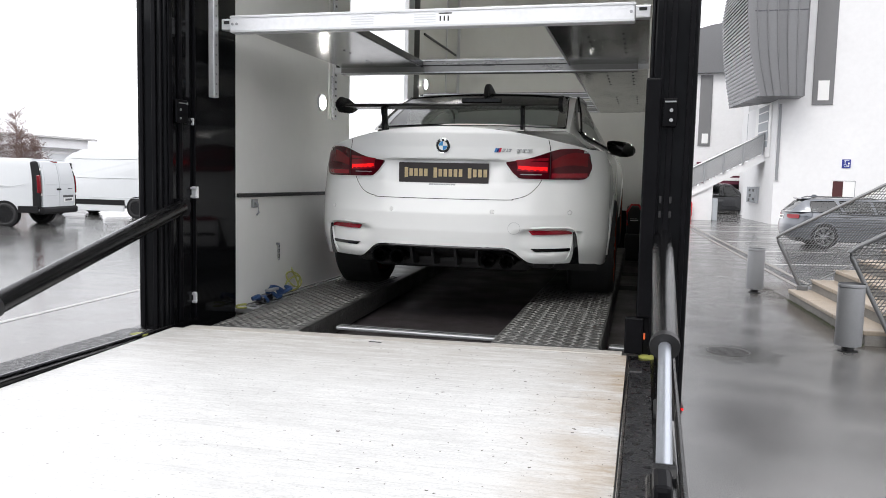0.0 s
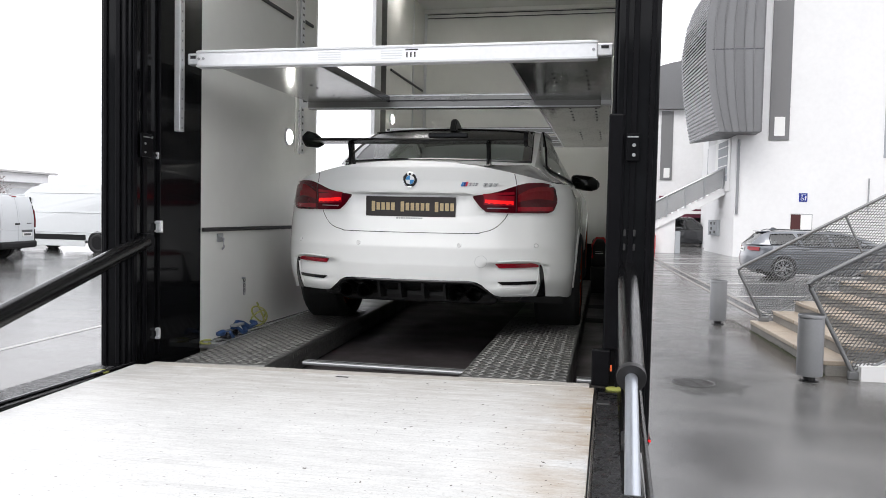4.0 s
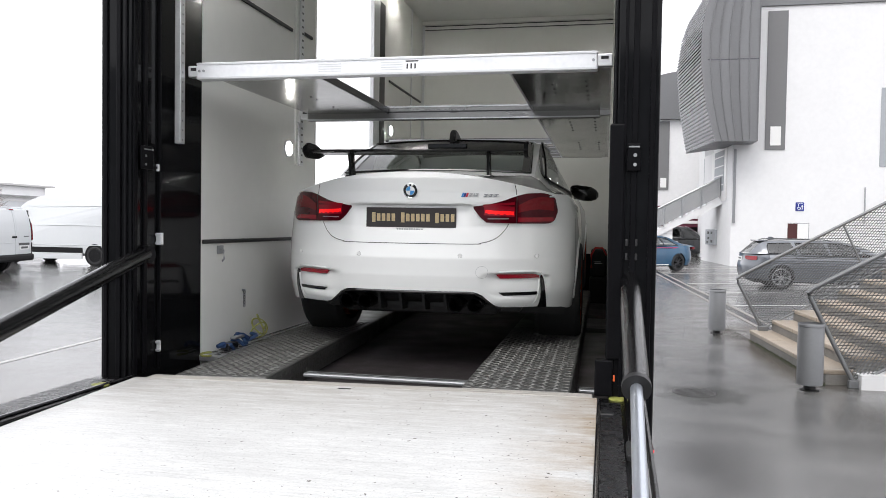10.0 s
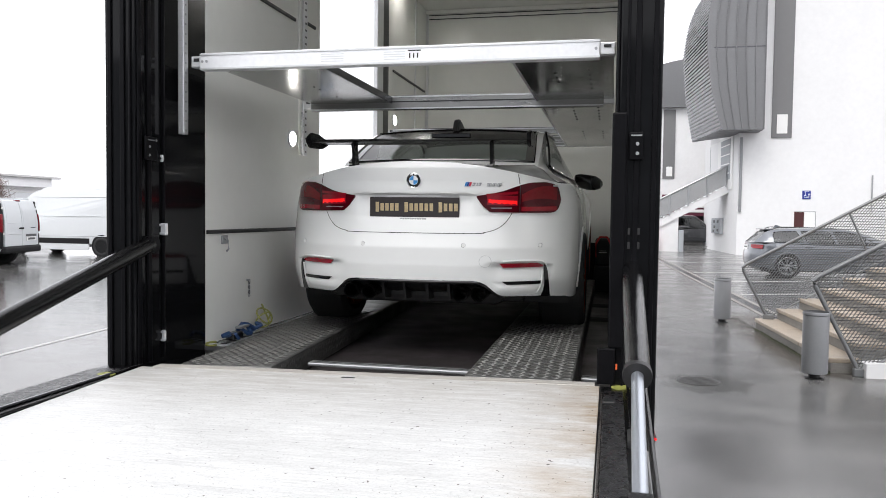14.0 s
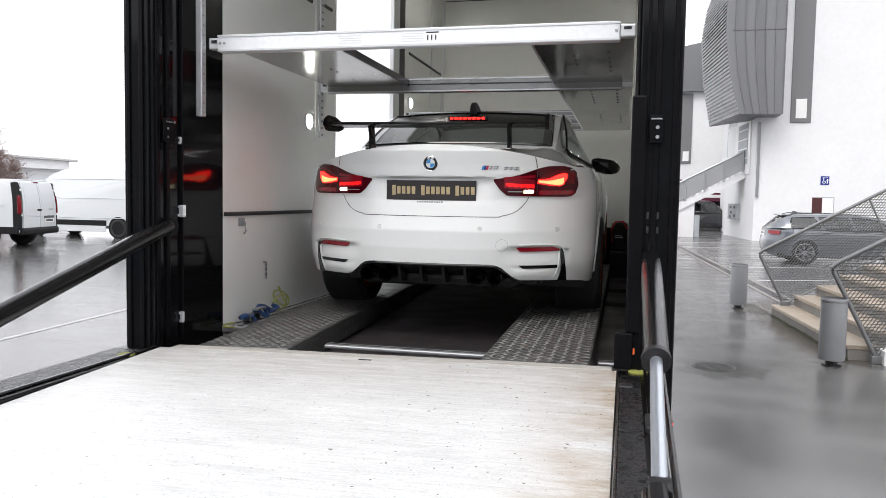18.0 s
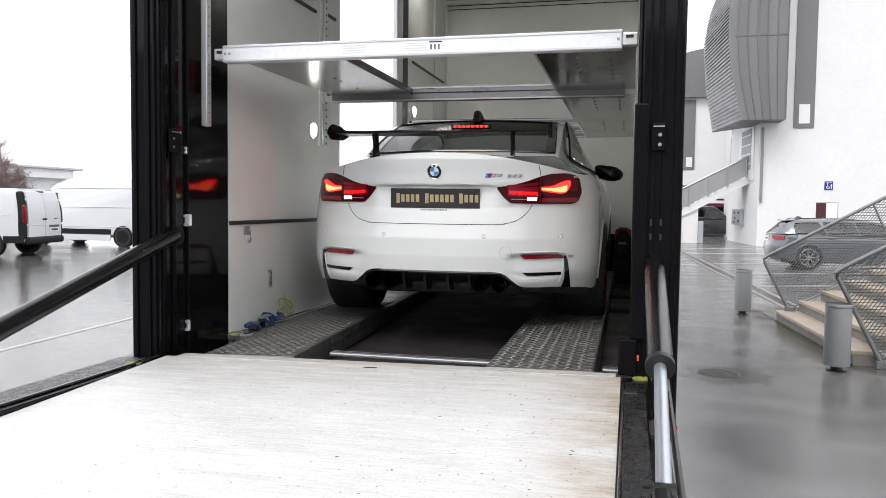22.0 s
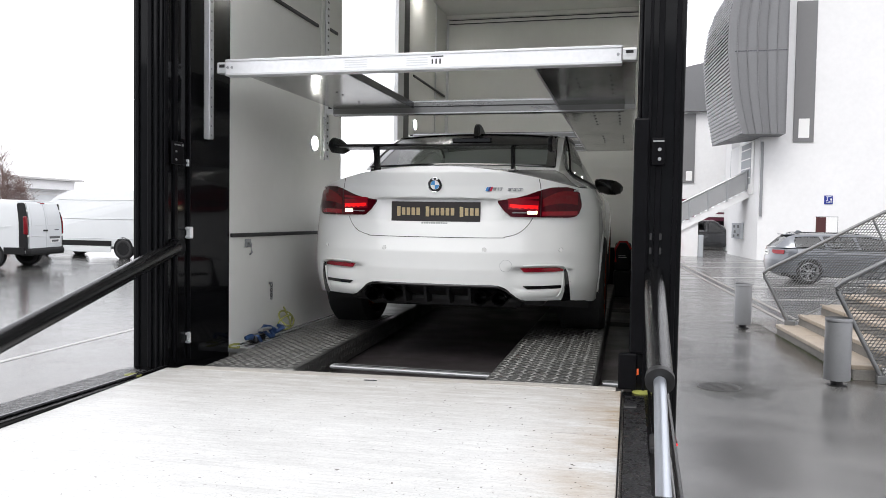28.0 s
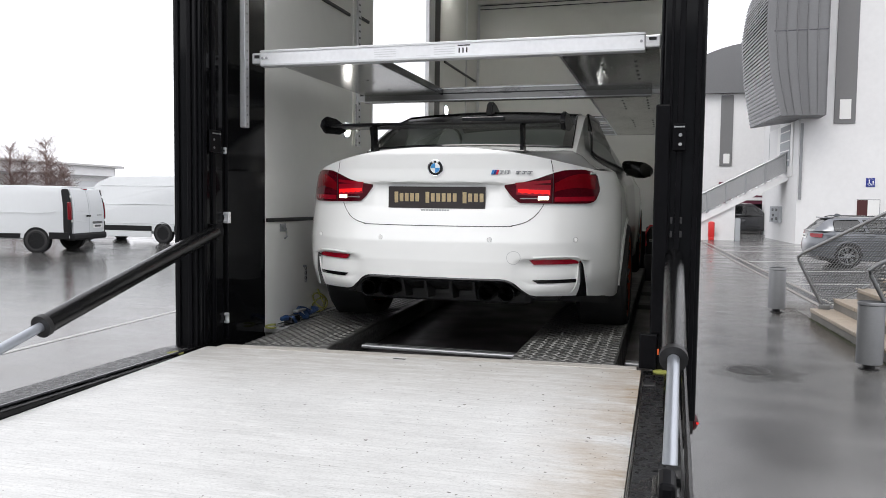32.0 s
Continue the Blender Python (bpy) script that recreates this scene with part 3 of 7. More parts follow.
def cabin(parent, rails, belts, roof_from, roof_to, glass_from, glass_to, paint, roof_paint, rear_glass, side_glass, crown=0.045, k_low=1.0, k_top=1.0, sill=0, belly=0.028):
    """Pillars, roof and panes between the belt line and the roof rail."""
    R, B = smooth_pts(rails), smooth_pts(belts)
    n = 6
    for side in (1, -1):
        S = Vector((side, 1, 1))
        cols = []
        for r, b in zip(R, B):
            col = []
            for s in np.linspace(0, 1, 7):
                p = b.lerp(r, s)
                p = Vector((p.x + belly * math.sin(math.pi * s), p.y, p.z))
                col.append(Vector((p.x * S.x, p.y, p.z)))
            cols.append(col)
        i0, i1 = int(glass_from * n), int(glass_to * n)
        part("side_window", grid(bmesh.new(), cols[i0 : i1 + 1]), side_glass, parent, smooth=True).visible_shadow = False
        part("window_trim", sweep(bmesh.new(), [c[-1] + Vector((side * 0.004, 0, 0)) for c in cols[i0 : i1 + 1]], 0.012), BLACK_PLASTIC, parent, smooth=True)
        part("window_trim", sweep(bmesh.new(), [c[0] + Vector((side * 0.007, 0, 0.003)) for c in cols[i0 : i1 + 1]], 0.0085), BLACK_PLASTIC, parent, smooth=True)
        part("window_trim", sweep(bmesh.new(), [p + Vector((side * 0.003, 0, 0)) for p in cols[i0]], 0.008), BLACK_GLOSS, parent, smooth=True)
        part("pillar", grid(bmesh.new(), cols[i1:]), BLACK_GLOSS, parent, smooth=True)
    def across(r, k, s0=-1, s1=1):
        return [Vector((r.x * s, r.y - k * 0.05 * (1 - s * s), r.z + crown * (1 - s * s) * (1 - 0.4 * k))) for s in np.linspace(s0, s1, 13)]
    a, b = int(roof_from * n), int(roof_to * n)
    def bow(i):
        return min(1, max(0, (a - i) / 3))
    def narrow(i):
        return k_low + (k_top - k_low) * min(i / a, 1)
    part("rear_window", grid(bmesh.new(), [across(r, bow(i), -narrow(i), narrow(i)) for i, r in enumerate(R[: a + 1]) if i >= sill]), rear_glass, parent, smooth=True).visible_shadow = False
    part("roof", grid(bmesh.new(), [across(r, 0, -k_top, k_top) for r in R[a : b + 1]]), roof_paint, parent, smooth=True)
    if k_top < 1:
        for s in (-1, 1):
            part("cant_rail", grid(bmesh.new(), [across(r, bow(i), s * narrow(i), s) for i, r in enumerate(R[: b + 1])]), paint, parent, smooth=True)
            part("rear_window_seal", sweep(bmesh.new(), [across(r, bow(i), s * narrow(i), s)[0] + Vector((0, -0.004, 0.003)) for i, r in enumerate(R[: b + 1]) if i >= sill], 0.008), BLACK_GLOSS, parent, smooth=True)
        part("window_sill_panel", grid(bmesh.new(), [across(r, bow(i), -narrow(i), narrow(i)) for i, r in enumerate(R[: sill + 1])]), paint, parent, smooth=True)
        part("rear_window_seal", sweep(bmesh.new(), [p + Vector((0, -0.003, 0.003)) for p in across(R[sill], 1, -narrow(sill), narrow(sill))], 0.009), BLACK_GLOSS, parent, smooth=True)
    part("windscreen", grid(bmesh.new(), [across(r, 0 if i == 0 else -1) for i, r in enumerate(R[b:])]), CAR_GLASS, parent, smooth=True).visible_shadow = False


def greenhouse(parent, rails, belts, windows, roof_from, roof_to, paint, glass, crown=0.045, belly=0.028):
    """The upper body of a parked or passing car: painted frames with window openings, roof, rear window and windscreen.
    windows: spans along the side, each as (rear edge low, rear edge high, front edge low, front edge high)."""
    n, levels = 14, 15
    R, B = smooth_pts(rails, n), smooth_pts(belts, n)
    def at(i, s, side, off=0.0):
        p = B[i].lerp(R[i], s)
        return Vector((side * (p.x + belly * math.sin(math.pi * s) + off), p.y, p.z))
    for side in (1, -1):
        body, panes = bmesh.new(), [bmesh.new() for _ in windows]
        for i in range(len(R) - 1):
            for k in range(levels):
                u, f = (i + 0.5) / n, ((k + 0.5) / levels - 0.06) / 0.78
                goal = body
                for w, (a0, a1, b0, b1) in enumerate(windows):
                    if 0 <= f <= 1 and a0 + (a1 - a0) * f <= u <= b0 + (b1 - b0) * f:
                        goal = panes[w]
                goal.faces.new([goal.verts.new(at(a, b / levels, side)) for a, b in ((i, k), (i + 1, k), (i + 1, k + 1), (i, k + 1))])
        for bm in (body, *panes):
            bmesh.ops.remove_doubles(bm, verts=bm.verts[:], dist=1e-4)
        part("side_frame", body, paint, parent, smooth=True)
        for bm, (a0, a1, b0, b1) in zip(panes, windows):
            pane = part("side_window", bm, glass, parent, smooth=True)
            pane.visible_shadow = False
            ring = [(a0 + (b0 - a0) * q, 0.06) for q in np.linspace(0, 1, 8)] + [(b0 + (b1 - b0) * q, 0.06 + 0.78 * q) for q in np.linspace(0.15, 1, 6)] + [(b1 + (a1 - b1) * q, 0.84) for q in np.linspace(0.12, 1, 8)] + [(a1 + (a0 - a1) * q, 0.84 - 0.78 * q) for q in np.linspace(0.15, 1, 6)]
            part("window_trim", sweep(bmesh.new(), [at(min(round(u * n), len(R) - 1), f, side, 0.004) for u, f in ring], 0.011, 5), BLACK_GLOSS, pane, smooth=True)
    def across(r, k):
        return [Vector((r.x * u, r.y - k * 0.05 * (1 - u * u), r.z + crown * (1 - u * u) * (1 - 0.4 * k))) for u in np.linspace(-1, 1, 13)]
    a, b = roof_from * n, roof_to * n
    part("rear_window", grid(bmesh.new(), [across(r, min(1, (a - i) / 7)) for i, r in enumerate(R[: a + 1])]), glass, parent, smooth=True).visible_shadow = False
    part("roof", grid(bmesh.new(), [across(r, 0) for r in R[a : b + 1]]), paint, parent, smooth=True)
    part("windscreen", grid(bmesh.new(), [across(r, -min(1, i / 7)) for i, r in enumerate(R[b:])]), glass, parent, smooth=True).visible_shadow = False
    # dark seats behind the panes
    for y in (R[3 * n].y - 0.1, R[4 * n].y + 0.05):
        for x in (-0.34, 0.34):
            seat = part("seat", bx(x - 0.22, x + 0.22, y - 0.07, y + 0.07, 0.45, B[3 * n].z + 0.10, bevel=0.05), SEAT, parent)
            part("headrest", bx(x - 0.12, x + 0.12, y - 0.05, y + 0.05, B[3 * n].z + 0.08, B[3 * n].z + 0.25, bevel=0.04), SEAT, seat)


def wheel(parent, x, y, r, width, rim_r, spokes, rim_mat, lip_mat):
    """A wheel about its own axle: tyre, rim, spokes, disc. The axle runs along x."""
    side = 1 if x > 0 else -1
    bm = bmesh.new()
    prof = [(-width / 2 + 0.012, rim_r), (-width / 2, rim_r + 0.03), (-width / 2 + 0.006, r - 0.03), (-width / 2 + 0.03, r - 0.004), (-width / 6, r), (width / 6, r), (width / 2 - 0.03, r - 0.004), (width / 2 - 0.006, r - 0.03), (width / 2, rim_r + 0.03), (width / 2 - 0.012, rim_r)]
    rows = [[(u, v * math.cos(a), v * math.sin(a)) for u, v in prof] for a in np.linspace(0, 2 * math.pi, 41)]
    tyre = part("wheel", grid(bm, rows), RUBBER, parent, "black tyre on a spoked rim", smooth=True, m=pose(x, y, r))
    bm = bmesh.new()
    rows = [[(u, v * math.cos(a), v * math.sin(a)) for u, v in ((side * width / 2 - side * 0.012, rim_r + 0.002), (side * width / 2 - side * 0.006, rim_r - 0.008), (side * width / 2 - side * 0.02, rim_r - 0.02), (-side * width / 2, rim_r - 0.03))] for a in np.linspace(0, 2 * math.pi, 33)]
    part("rim", grid(bm, rows), lip_mat, tyre, smooth=True)
    bm = bmesh.new()
    for k in range(spokes):
        a = 2 * math.pi * k / spokes
        for d in (-0.16, 0.16):
            p, q = (side * (width / 2 - 0.03), 0.05 * math.cos(a), 0.05 * math.sin(a)), (side * (width / 2 - 0.02), (rim_r - 0.015) * math.cos(a + d), (rim_r - 0.015) * math.sin(a + d))
            tube(bm, p, q, 0.017, 6, 0.011)
    tube(bm, (side * (width / 2 - 0.06), 0, 0), (side * (width / 2 - 0.015), 0, 0), 0.065, 16)
    part("spokes", bm, rim_mat, tyre, smooth=True)
    part("brake_disc", tb((-side * 0.02, 0, 0), (side * 0.01, 0, 0), rim_r * 0.82, 24), DARK_CHROME, tyre)
    return tyre


def interp_fn(pts):
    xs, vs = [p[0] for p in pts], [p[1] for p in pts]
    return lambda x: float(np.interp(abs(x), xs, vs))


def build_white_coupe():
    car = thing("white_coupe", pose(0, 0, 0.75, 2.5, 0, 0), "white two-door sports coupe with a black rear wing and carbon roof", "car")
    car_shell(car, WHITE_PAINT, CAR_L, 0.985, 0.70, (1.02, 3.83), 0.365, lid_top, tail_low, relief=tail_relief, levels=84, turns=64)
    # boot lid and haunches between the tail and the rear window
    lid_end = interp_fn([(0, 1.106), (0.56, 1.108), (0.62, 1.112), (0.66, 1.098), (0.70, 1.068), (0.75, 1.018), (0.80, 0.986)])
    bm = bmesh.new()
    rows = []
    for y in np.linspace(0.0, 0.86, 16):
        row = []
        for s in np.linspace(-1, 1, 33):
            z0 = lid_top(0.83 * s)
            x = 0.83 / 0.87 * s * curve_at(REAR_W, z0)
            back = rear_place(x, z0).y
            f = y / 0.86
            g = f * f * (3 - 2 * f)
            row.append((x, back + f * (0.72 - back), z0 * (1 - g) + lid_end(x) * g + 0.004 * math.sin(math.pi * f)))
        rows.append(row)
    part("boot_lid_top", grid(bm, rows), WHITE_PAINT, car, smooth=True)
    rails = [(0.655, 0.66, 1.085), (0.65, 0.98, 1.225), (0.635, 1.36, 1.345), (0.625, 1.8, 1.368), (0.625, 2.3, 1.36), (0.61, 2.75, 1.31), (0.74, 3.42, 1.0)]
    belts = [(0.695, 0.64, 1.05), (0.685, 0.95, 1.09), (0.668, 1.3, 1.117), (0.69, 1.62, 1.082), (0.77, 2.2, 1.025), (0.80, 2.8, 0.988), (0.79, 3.45, 0.968)]
    # haunches that run up into the rear pillars in one curve
    high, low_belt, rear_edge = smooth_pts(rails), smooth_pts(belts), 14
    for side in (1, -1):
        cols = []
        for p, q in zip(low_belt, high):
            out = Vector(((0.872 + curve_at(SIDE_W, p.y)) * 0.905, p.y, 0.984))
            cols.append([Vector((side * v.x, v.y, v.z)) for v in smooth_pts([out, p, q], 7)])
        part("haunch", grid(bmesh.new(), cols[: rear_edge + 1]), WHITE_PAINT, car, smooth=True)
        part("shoulder", grid(bmesh.new(), [c[:8] for c in cols[rear_edge:]]), WHITE_PAINT, car, smooth=True)
    cabin(car, rails, belts, 2, 5, 2.35, 5.2, WHITE_PAINT, CARBON, CAR_GLASS, COUPE_GLASS, 0.03, 0.965, 0.915, 2, 0.010)
    # black printed borders of the rear window
    for side in (1, -1):
        rows = []
        for i, r in enumerate(high[:13]):
            if i >= 2:
                bow_k, reach = min(1, (12 - i) / 3), 0.965 + (0.915 - 0.965) * i / 12
                rows.append([Vector((r.x * u * side, r.y - bow_k * 0.05 * (1 - u * u) - 0.003, r.z + 0.03 * (1 - u * u) * (1 - 0.4 * bow_k) + 0.003)) for u in np.linspace(reach - 0.085, reach, 4)])
        part("window_border", grid(bmesh.new(), rows), BLACK_GLOSS, car, "black printed edge of the rear window", smooth=True)
    # black band at the head of the rear window
    rows = []
    for i in range(8, 14):
        r, bow_k = high[i], min(1, max(0, (12 - i) / 3))
        rows.append([Vector((r.x * u, r.y - bow_k * 0.05 * (1 - u * u) - 0.004, r.z + 0.03 * (1 - u * u) * (1 - 0.4 * bow_k) + 0.005)) for u in np.linspace(-0.925, 0.925, 15)])
    part("roof_spoiler_lip", grid(bmesh.new(), rows), CARBON, car, "black band at the head of the rear window", smooth=True)
    part("roof_edge", sweep(bmesh.new(), [p + Vector((0, -0.006, 0.002)) for p in rows[4]], 0.006, 6), BLACK_GLOSS, car, smooth=True)
    # shark-fin aerial
    bm = bmesh.new()
    prism(bm, [(1.26, 1.365), (1.30, 1.435), (1.34, 1.458), (1.42, 1.44), (1.52, 1.395), (1.56, 1.38)], "x", -0.022, 0.022)
    bmesh.ops.bevel(bm, geom=bm.edges[:], offset=0.008, segments=2, affect="EDGES")
    part("aerial", bm, BLACK_PLASTIC, car, smooth=True)
    # rear wing
    bm = bmesh.new()
    prof = [(0.10, 1.235), (0.13, 1.250), (0.20, 1.254), (0.28, 1.250), (0.36, 1.236), (0.36, 1.226), (0.27, 1.230), (0.18, 1.232), (0.12, 1.229)]
    prism(bm, prof, "x", -0.65, 0.65)
    wing = part("rear_wing", bm, CARBON, car, "black carbon wing on two stays", smooth=True)
    for side in (1, -1):
        bm = bmesh.new()
        prism(bm, [(0.07, 1.235), (0.09, 1.27), (0.14, 1.292), (0.24, 1.285), (0.40, 1.25), (0.40, 1.222), (0.30, 1.198), (0.12, 1.198)], "x", side * 0.648, side * 0.672)
        bmesh.ops.bevel(bm, geom=bm.edges[:], offset=0.006, segments=2, affect="EDGES")
        part("end_plate", bm, CARBON, wing, smooth=True)
        bm = bmesh.new()
        prism(bm, [(0.20, 1.232), (0.30, 1.232), (0.29, 1.17), (0.33, 1.095), (0.22, 1.095), (0.235, 1.17)], "x", side * 0.425 - 0.008, side * 0.425 + 0.008)
        bmesh.ops.bevel(bm, geom=bm.edges[:], offset=0.005, segments=2, affect="EDGES")
        part("wing_stay", bm, CARBON, wing, smooth=True)
        part("stay_foot", bx(side * 0.425 - 0.022, side * 0.425 + 0.022, 0.2, 0.35, 1.088, 1.10, bevel=0.005), BLACK_GLOSS, wing)
    # tail lamps: a part in the lid and a part in the wing, with their light guides
    top_lid = interp_fn([(0.365, 0.918), (0.45, 0.930), (0.52, 0.948), (0.60, 0.978)])
    low_lid = interp_fn([(0.365, 0.908), (0.40, 0.86), (0.44, 0.826), (0.60, 0.822)])
    top_wing = interp_fn([(0.604, 0.980), (0.66, 0.995), (0.74, 0.998), (0.79, 0.985), (0.815, 0.955), (0.822, 0.9)])
    low_wing = interp_fn([(0.604, 0.822), (0.765, 0.819), (0.79, 0.823), (0.805, 0.833), (0.815, 0.85), (0.822, 0.88)])
    moving = []
    for side in (1, -1):
        lamp = part("tail_lamp", tail_patch(np.linspace(0.366, 0.602, 14), low_lid, top_lid, 0.007, side=side), LAMP_DARK, car, "dark red tail lamp lens in the boot lid", smooth=True)
        wing_lamp = part("tail_lamp", tail_patch(np.linspace(0.604, 0.822, 18), low_wing, top_wing, 0.007, side=side), LAMP_DARK, car, "dark red tail lamp lens in the rear wing", smooth=True)
        mid = interp_fn([(0.41, 0.882), (0.50, 0.876), (0.596, 0.872)])
        part("light_bar", tail_patch(np.linspace(0.425, 0.592, 8), lambda x: mid(x) - 0.012, lambda x: mid(x) + 0.046, 0.0085, 3, side, 0.003), REFLECTOR, lamp)
        part("running_light", tail_patch(np.linspace(0.432, 0.588, 30), lambda x: mid(x) - 0.002 + 0.0025 * math.sin(x * 190), lambda x: mid(x) + 0.018, 0.0098, 2, side, 0.002), GLOW_TAIL, lamp)
        part("light_bar", tail_patch(np.linspace(0.42, 0.592, 8), lambda x: 0.918 + 0.06 * (x - 0.42), lambda x: 0.930 + 0.08 * (x - 0.42), 0.0085, 2, side, 0.003), REFLECTOR, lamp)
        part("light_bar", tail_patch(np.linspace(0.612, 0.80, 8), lambda x: 0.832, lambda x: 0.856, 0.0085, 2, side, 0.003), REFLECTOR, wing_lamp)
        part("light_bar", tail_patch(np.linspace(0.612, 0.80, 10), lambda x: 0.882 + 0.02 * math.sin((x - 0.61) * 14), lambda x: 0.925 + 0.05 * math.sin((x - 0.61) * 12), 0.0085, 3, side, 0.003), LAMP_RED, wing_lamp)
        part("lamp_glint", tail_patch(np.linspace(0.775, 0.80, 4), lambda x: 0.972, lambda x: 0.982, 0.010, 2, side, 0.004), CHROME, wing_lamp)
        rev = part("reverse_light", tail_patch(np.linspace(0.532, 0.584, 6), lambda x: 0.840, lambda x: 0.859, 0.010, 2, side, 0.003), GLOW_REVERSE, lamp, "white reverse light")
        part("light_guide", tail_patch(np.linspace(0.445, 0.56, 7), lambda x: 0.846, lambda x: 0.851, 0.009, 2, side, 0.003), STEEL, lamp)
        lo_b = interp_fn([(0.606, 0.897), (0.672, 0.886), (0.714, 0.881), (0.738, 0.886), (0.760, 0.928)])
        hi_b = interp_fn([(0.606, 0.917), (0.64, 0.919), (0.672, 0.925), (0.714, 0.946), (0.746, 0.956), (0.760, 0.950)])
        glowing = part("brake_light", tail_patch(np.linspace(0.606, 0.76, 16), lo_b, hi_b, 0.0105, 3, side, 0.002), GLOW_BRAKE, wing_lamp, "glowing red brake light guide")
        core = part("brake_light", tail_patch(np.linspace(0.609, 0.742, 14), lambda x: lo_b(x) + 0.006, lambda x: lo_b(x) + 0.006 + 0.52 * (hi_b(x) - lo_b(x)), 0.0125, 2, side, 0.002), GLOW_BRAKE_HOT, wing_lamp, "glowing core of the brake light")
        moving += [("brake", glowing), ("brake", core), ("reverse", rev)]
        # closed black box added behind the lens to block the glow of resting elements
        shell = bmesh.new()
        xs, zs = np.linspace(0.50, 0.84, 10), np.linspace(0.805, 1.0, 5)
        def layer(dy):
            return [[shell.verts.new(rear_place(side * x, z) + Vector((0, dy, 0))) for x in xs] for z in zs]
        face, back = layer(0.04), layer(0.22)
        for lay in (face, back):
            for i in range(len(zs) - 1):
                for k in range(len(xs) - 1):
                    shell.faces.new((lay[i][k], lay[i][k + 1], lay[i + 1][k + 1], lay[i + 1][k]))
        rim_of = lambda lay: lay[0] + [r[-1] for r in lay[1:]] + lay[-1][-2::-1] + [r[0] for r in lay[-2:0:-1]]
        f_rim, b_rim = rim_of(face), rim_of(back)
        for k in range(len(f_rim)):
            shell.faces.new((f_rim[k], f_rim[(k + 1) % len(f_rim)], b_rim[(k + 1) % len(f_rim)], b_rim[k]))
        part("glow_blocking_box", shell, BLACK_PLASTIC, car)
        part("lamp_joint", tail_line([(side * 0.603, 0.822), (side * 0.603, 0.980)], 0.004, 0.0085), BLACK_PLASTIC, car)
        # bumper corner: reflector, slot and gill
        part("reflector", tail_patch(np.linspace(0.505, 0.745, 12), lambda x: max(0.508, 0.531 - 1.3 * (x - 0.505)), lambda x: 0.532, -0.010, 2, side, 0.010), REFLECTOR, car, "red bumper reflector")
        part("bumper_slot", tail_patch(np.linspace(0.518, 0.728, 10), lambda x: max(0.409, 0.426 - 0.9 * (x - 0.518)), lambda x: 0.428, 0.001, 2, side, 0.012), BLACK_GLOSS, car, "black slot in the bumper")
        inner = interp_fn([(0.335, 0.722), (0.35, 0.732), (0.385, 0.742), (0.42, 0.748), (0.47, 0.751), (0.525, 0.749)])
        outer = interp_fn([(0.328, 0.774), (0.406, 0.771), (0.486, 0.763), (0.51, 0.757), (0.527, 0.752)])
        bm = bmesh.new()
        grid(bm, [[rear_place(side * (inner(z) + (outer(z) - inner(z)) * f), z, off) for f, off in ((0, -0.012), (0.02, 0.004), (0.5, 0.003), (0.98, 0.004), (1, -0.012))] for z in np.linspace(0.328, 0.526, 14)])
        part("bumper_gill", bm, BLACK_GLOSS, car, "black air outlet at the bumper's corner", smooth=True)
        edge = smooth_pts([(0.52, 0.545, 0), (0.62, 0.548, 0), (0.70, 0.546, 0), (0.740, 0.538, 0), (0.758, 0.515, 0), (0.768, 0.47, 0), (0.776, 0.40, 0), (0.780, 0.332, 0)], 4)
        part("bumper_edge", sweep(bmesh.new(), [rear_place(side * p.x, p.y, 0.0005) for p in edge], 0.0055, 8), WHITE_PAINT, car, smooth=True)
        lip = smooth_pts([(0.535, 0.352, 0), (0.64, 0.350, 0), (0.685, 0.352, 0), (0.715, 0.372, 0), (0.733, 0.42, 0), (0.738, 0.50, 0)], 4)
        part("bumper_edge", sweep(bmesh.new(), [rear_place(side * p.x, p.y, 0.0) for p in lip], 0.006, 8), WHITE_PAINT, car, smooth=True)
        for x, z in ((0.30, 0.637), (0.722, 0.634)):
            p = rear_place(side * x, z, 0.0)
            part("parking_sensor", tb(p + Vector((0, 0.004, 0)), p + Vector((0, -0.0025, 0)), 0.011, 14), WHITE, car)
            ring = [(side * x + 0.0115 * math.cos(a), z + 0.0115 * math.sin(a)) for a in np.linspace(0, 2 * math.pi, 15)]
            part("sensor_ring", tail_line(ring, 0.0014, 0.0015, 1), STEEL_RIM, car)
        part("shut_line", tail_line([(side * 0.603, 0.985), (side * 0.600, 1.01), (side * 0.592, 1.045)], 0.004, 0.002), BLACK_PLASTIC, car)
        # mirrors
        bm = bmesh.new()
        rows = []
        for f, up, down, back in ((0.0, 0.012, 0.020, 0.02), (0.05, 0.030, 0.052, 0.05), (0.22, 0.042, 0.086, 0.07), (0.5, 0.042, 0.094, 0.08), (0.75, 0.036, 0.090, 0.078), (0.92, 0.012, 0.076, 0.06), (1.0, -0.015, 0.050, 0.02)):
            x = 0.795 + 0.245 * f
            ring = []
            for a in np.linspace(0, 2 * math.pi, 17):
                u, w = math.copysign(abs(math.cos(a)) ** 0.6, math.cos(a)), math.copysign(abs(math.sin(a)) ** 0.6, math.sin(a))
                mid_z, half_z = 1.016 + (up - down) / 2, (up + down) / 2
                ring.append((side * x, 2.68 + back * u, mid_z + half_z * w + 0.022 * (1 - f) ** 2))
            rows.append(ring)
        grid(bm, rows)
        mirror = part("door_mirror", bm, BLACK_GLOSS, car, "gloss black door mirror", smooth=True)
        part("mirror_stalk", tb((side * 0.83, 2.72, 0.955), (side * 0.93, 2.70, 0.985), 0.014, 8), BLACK_GLOSS, mirror)
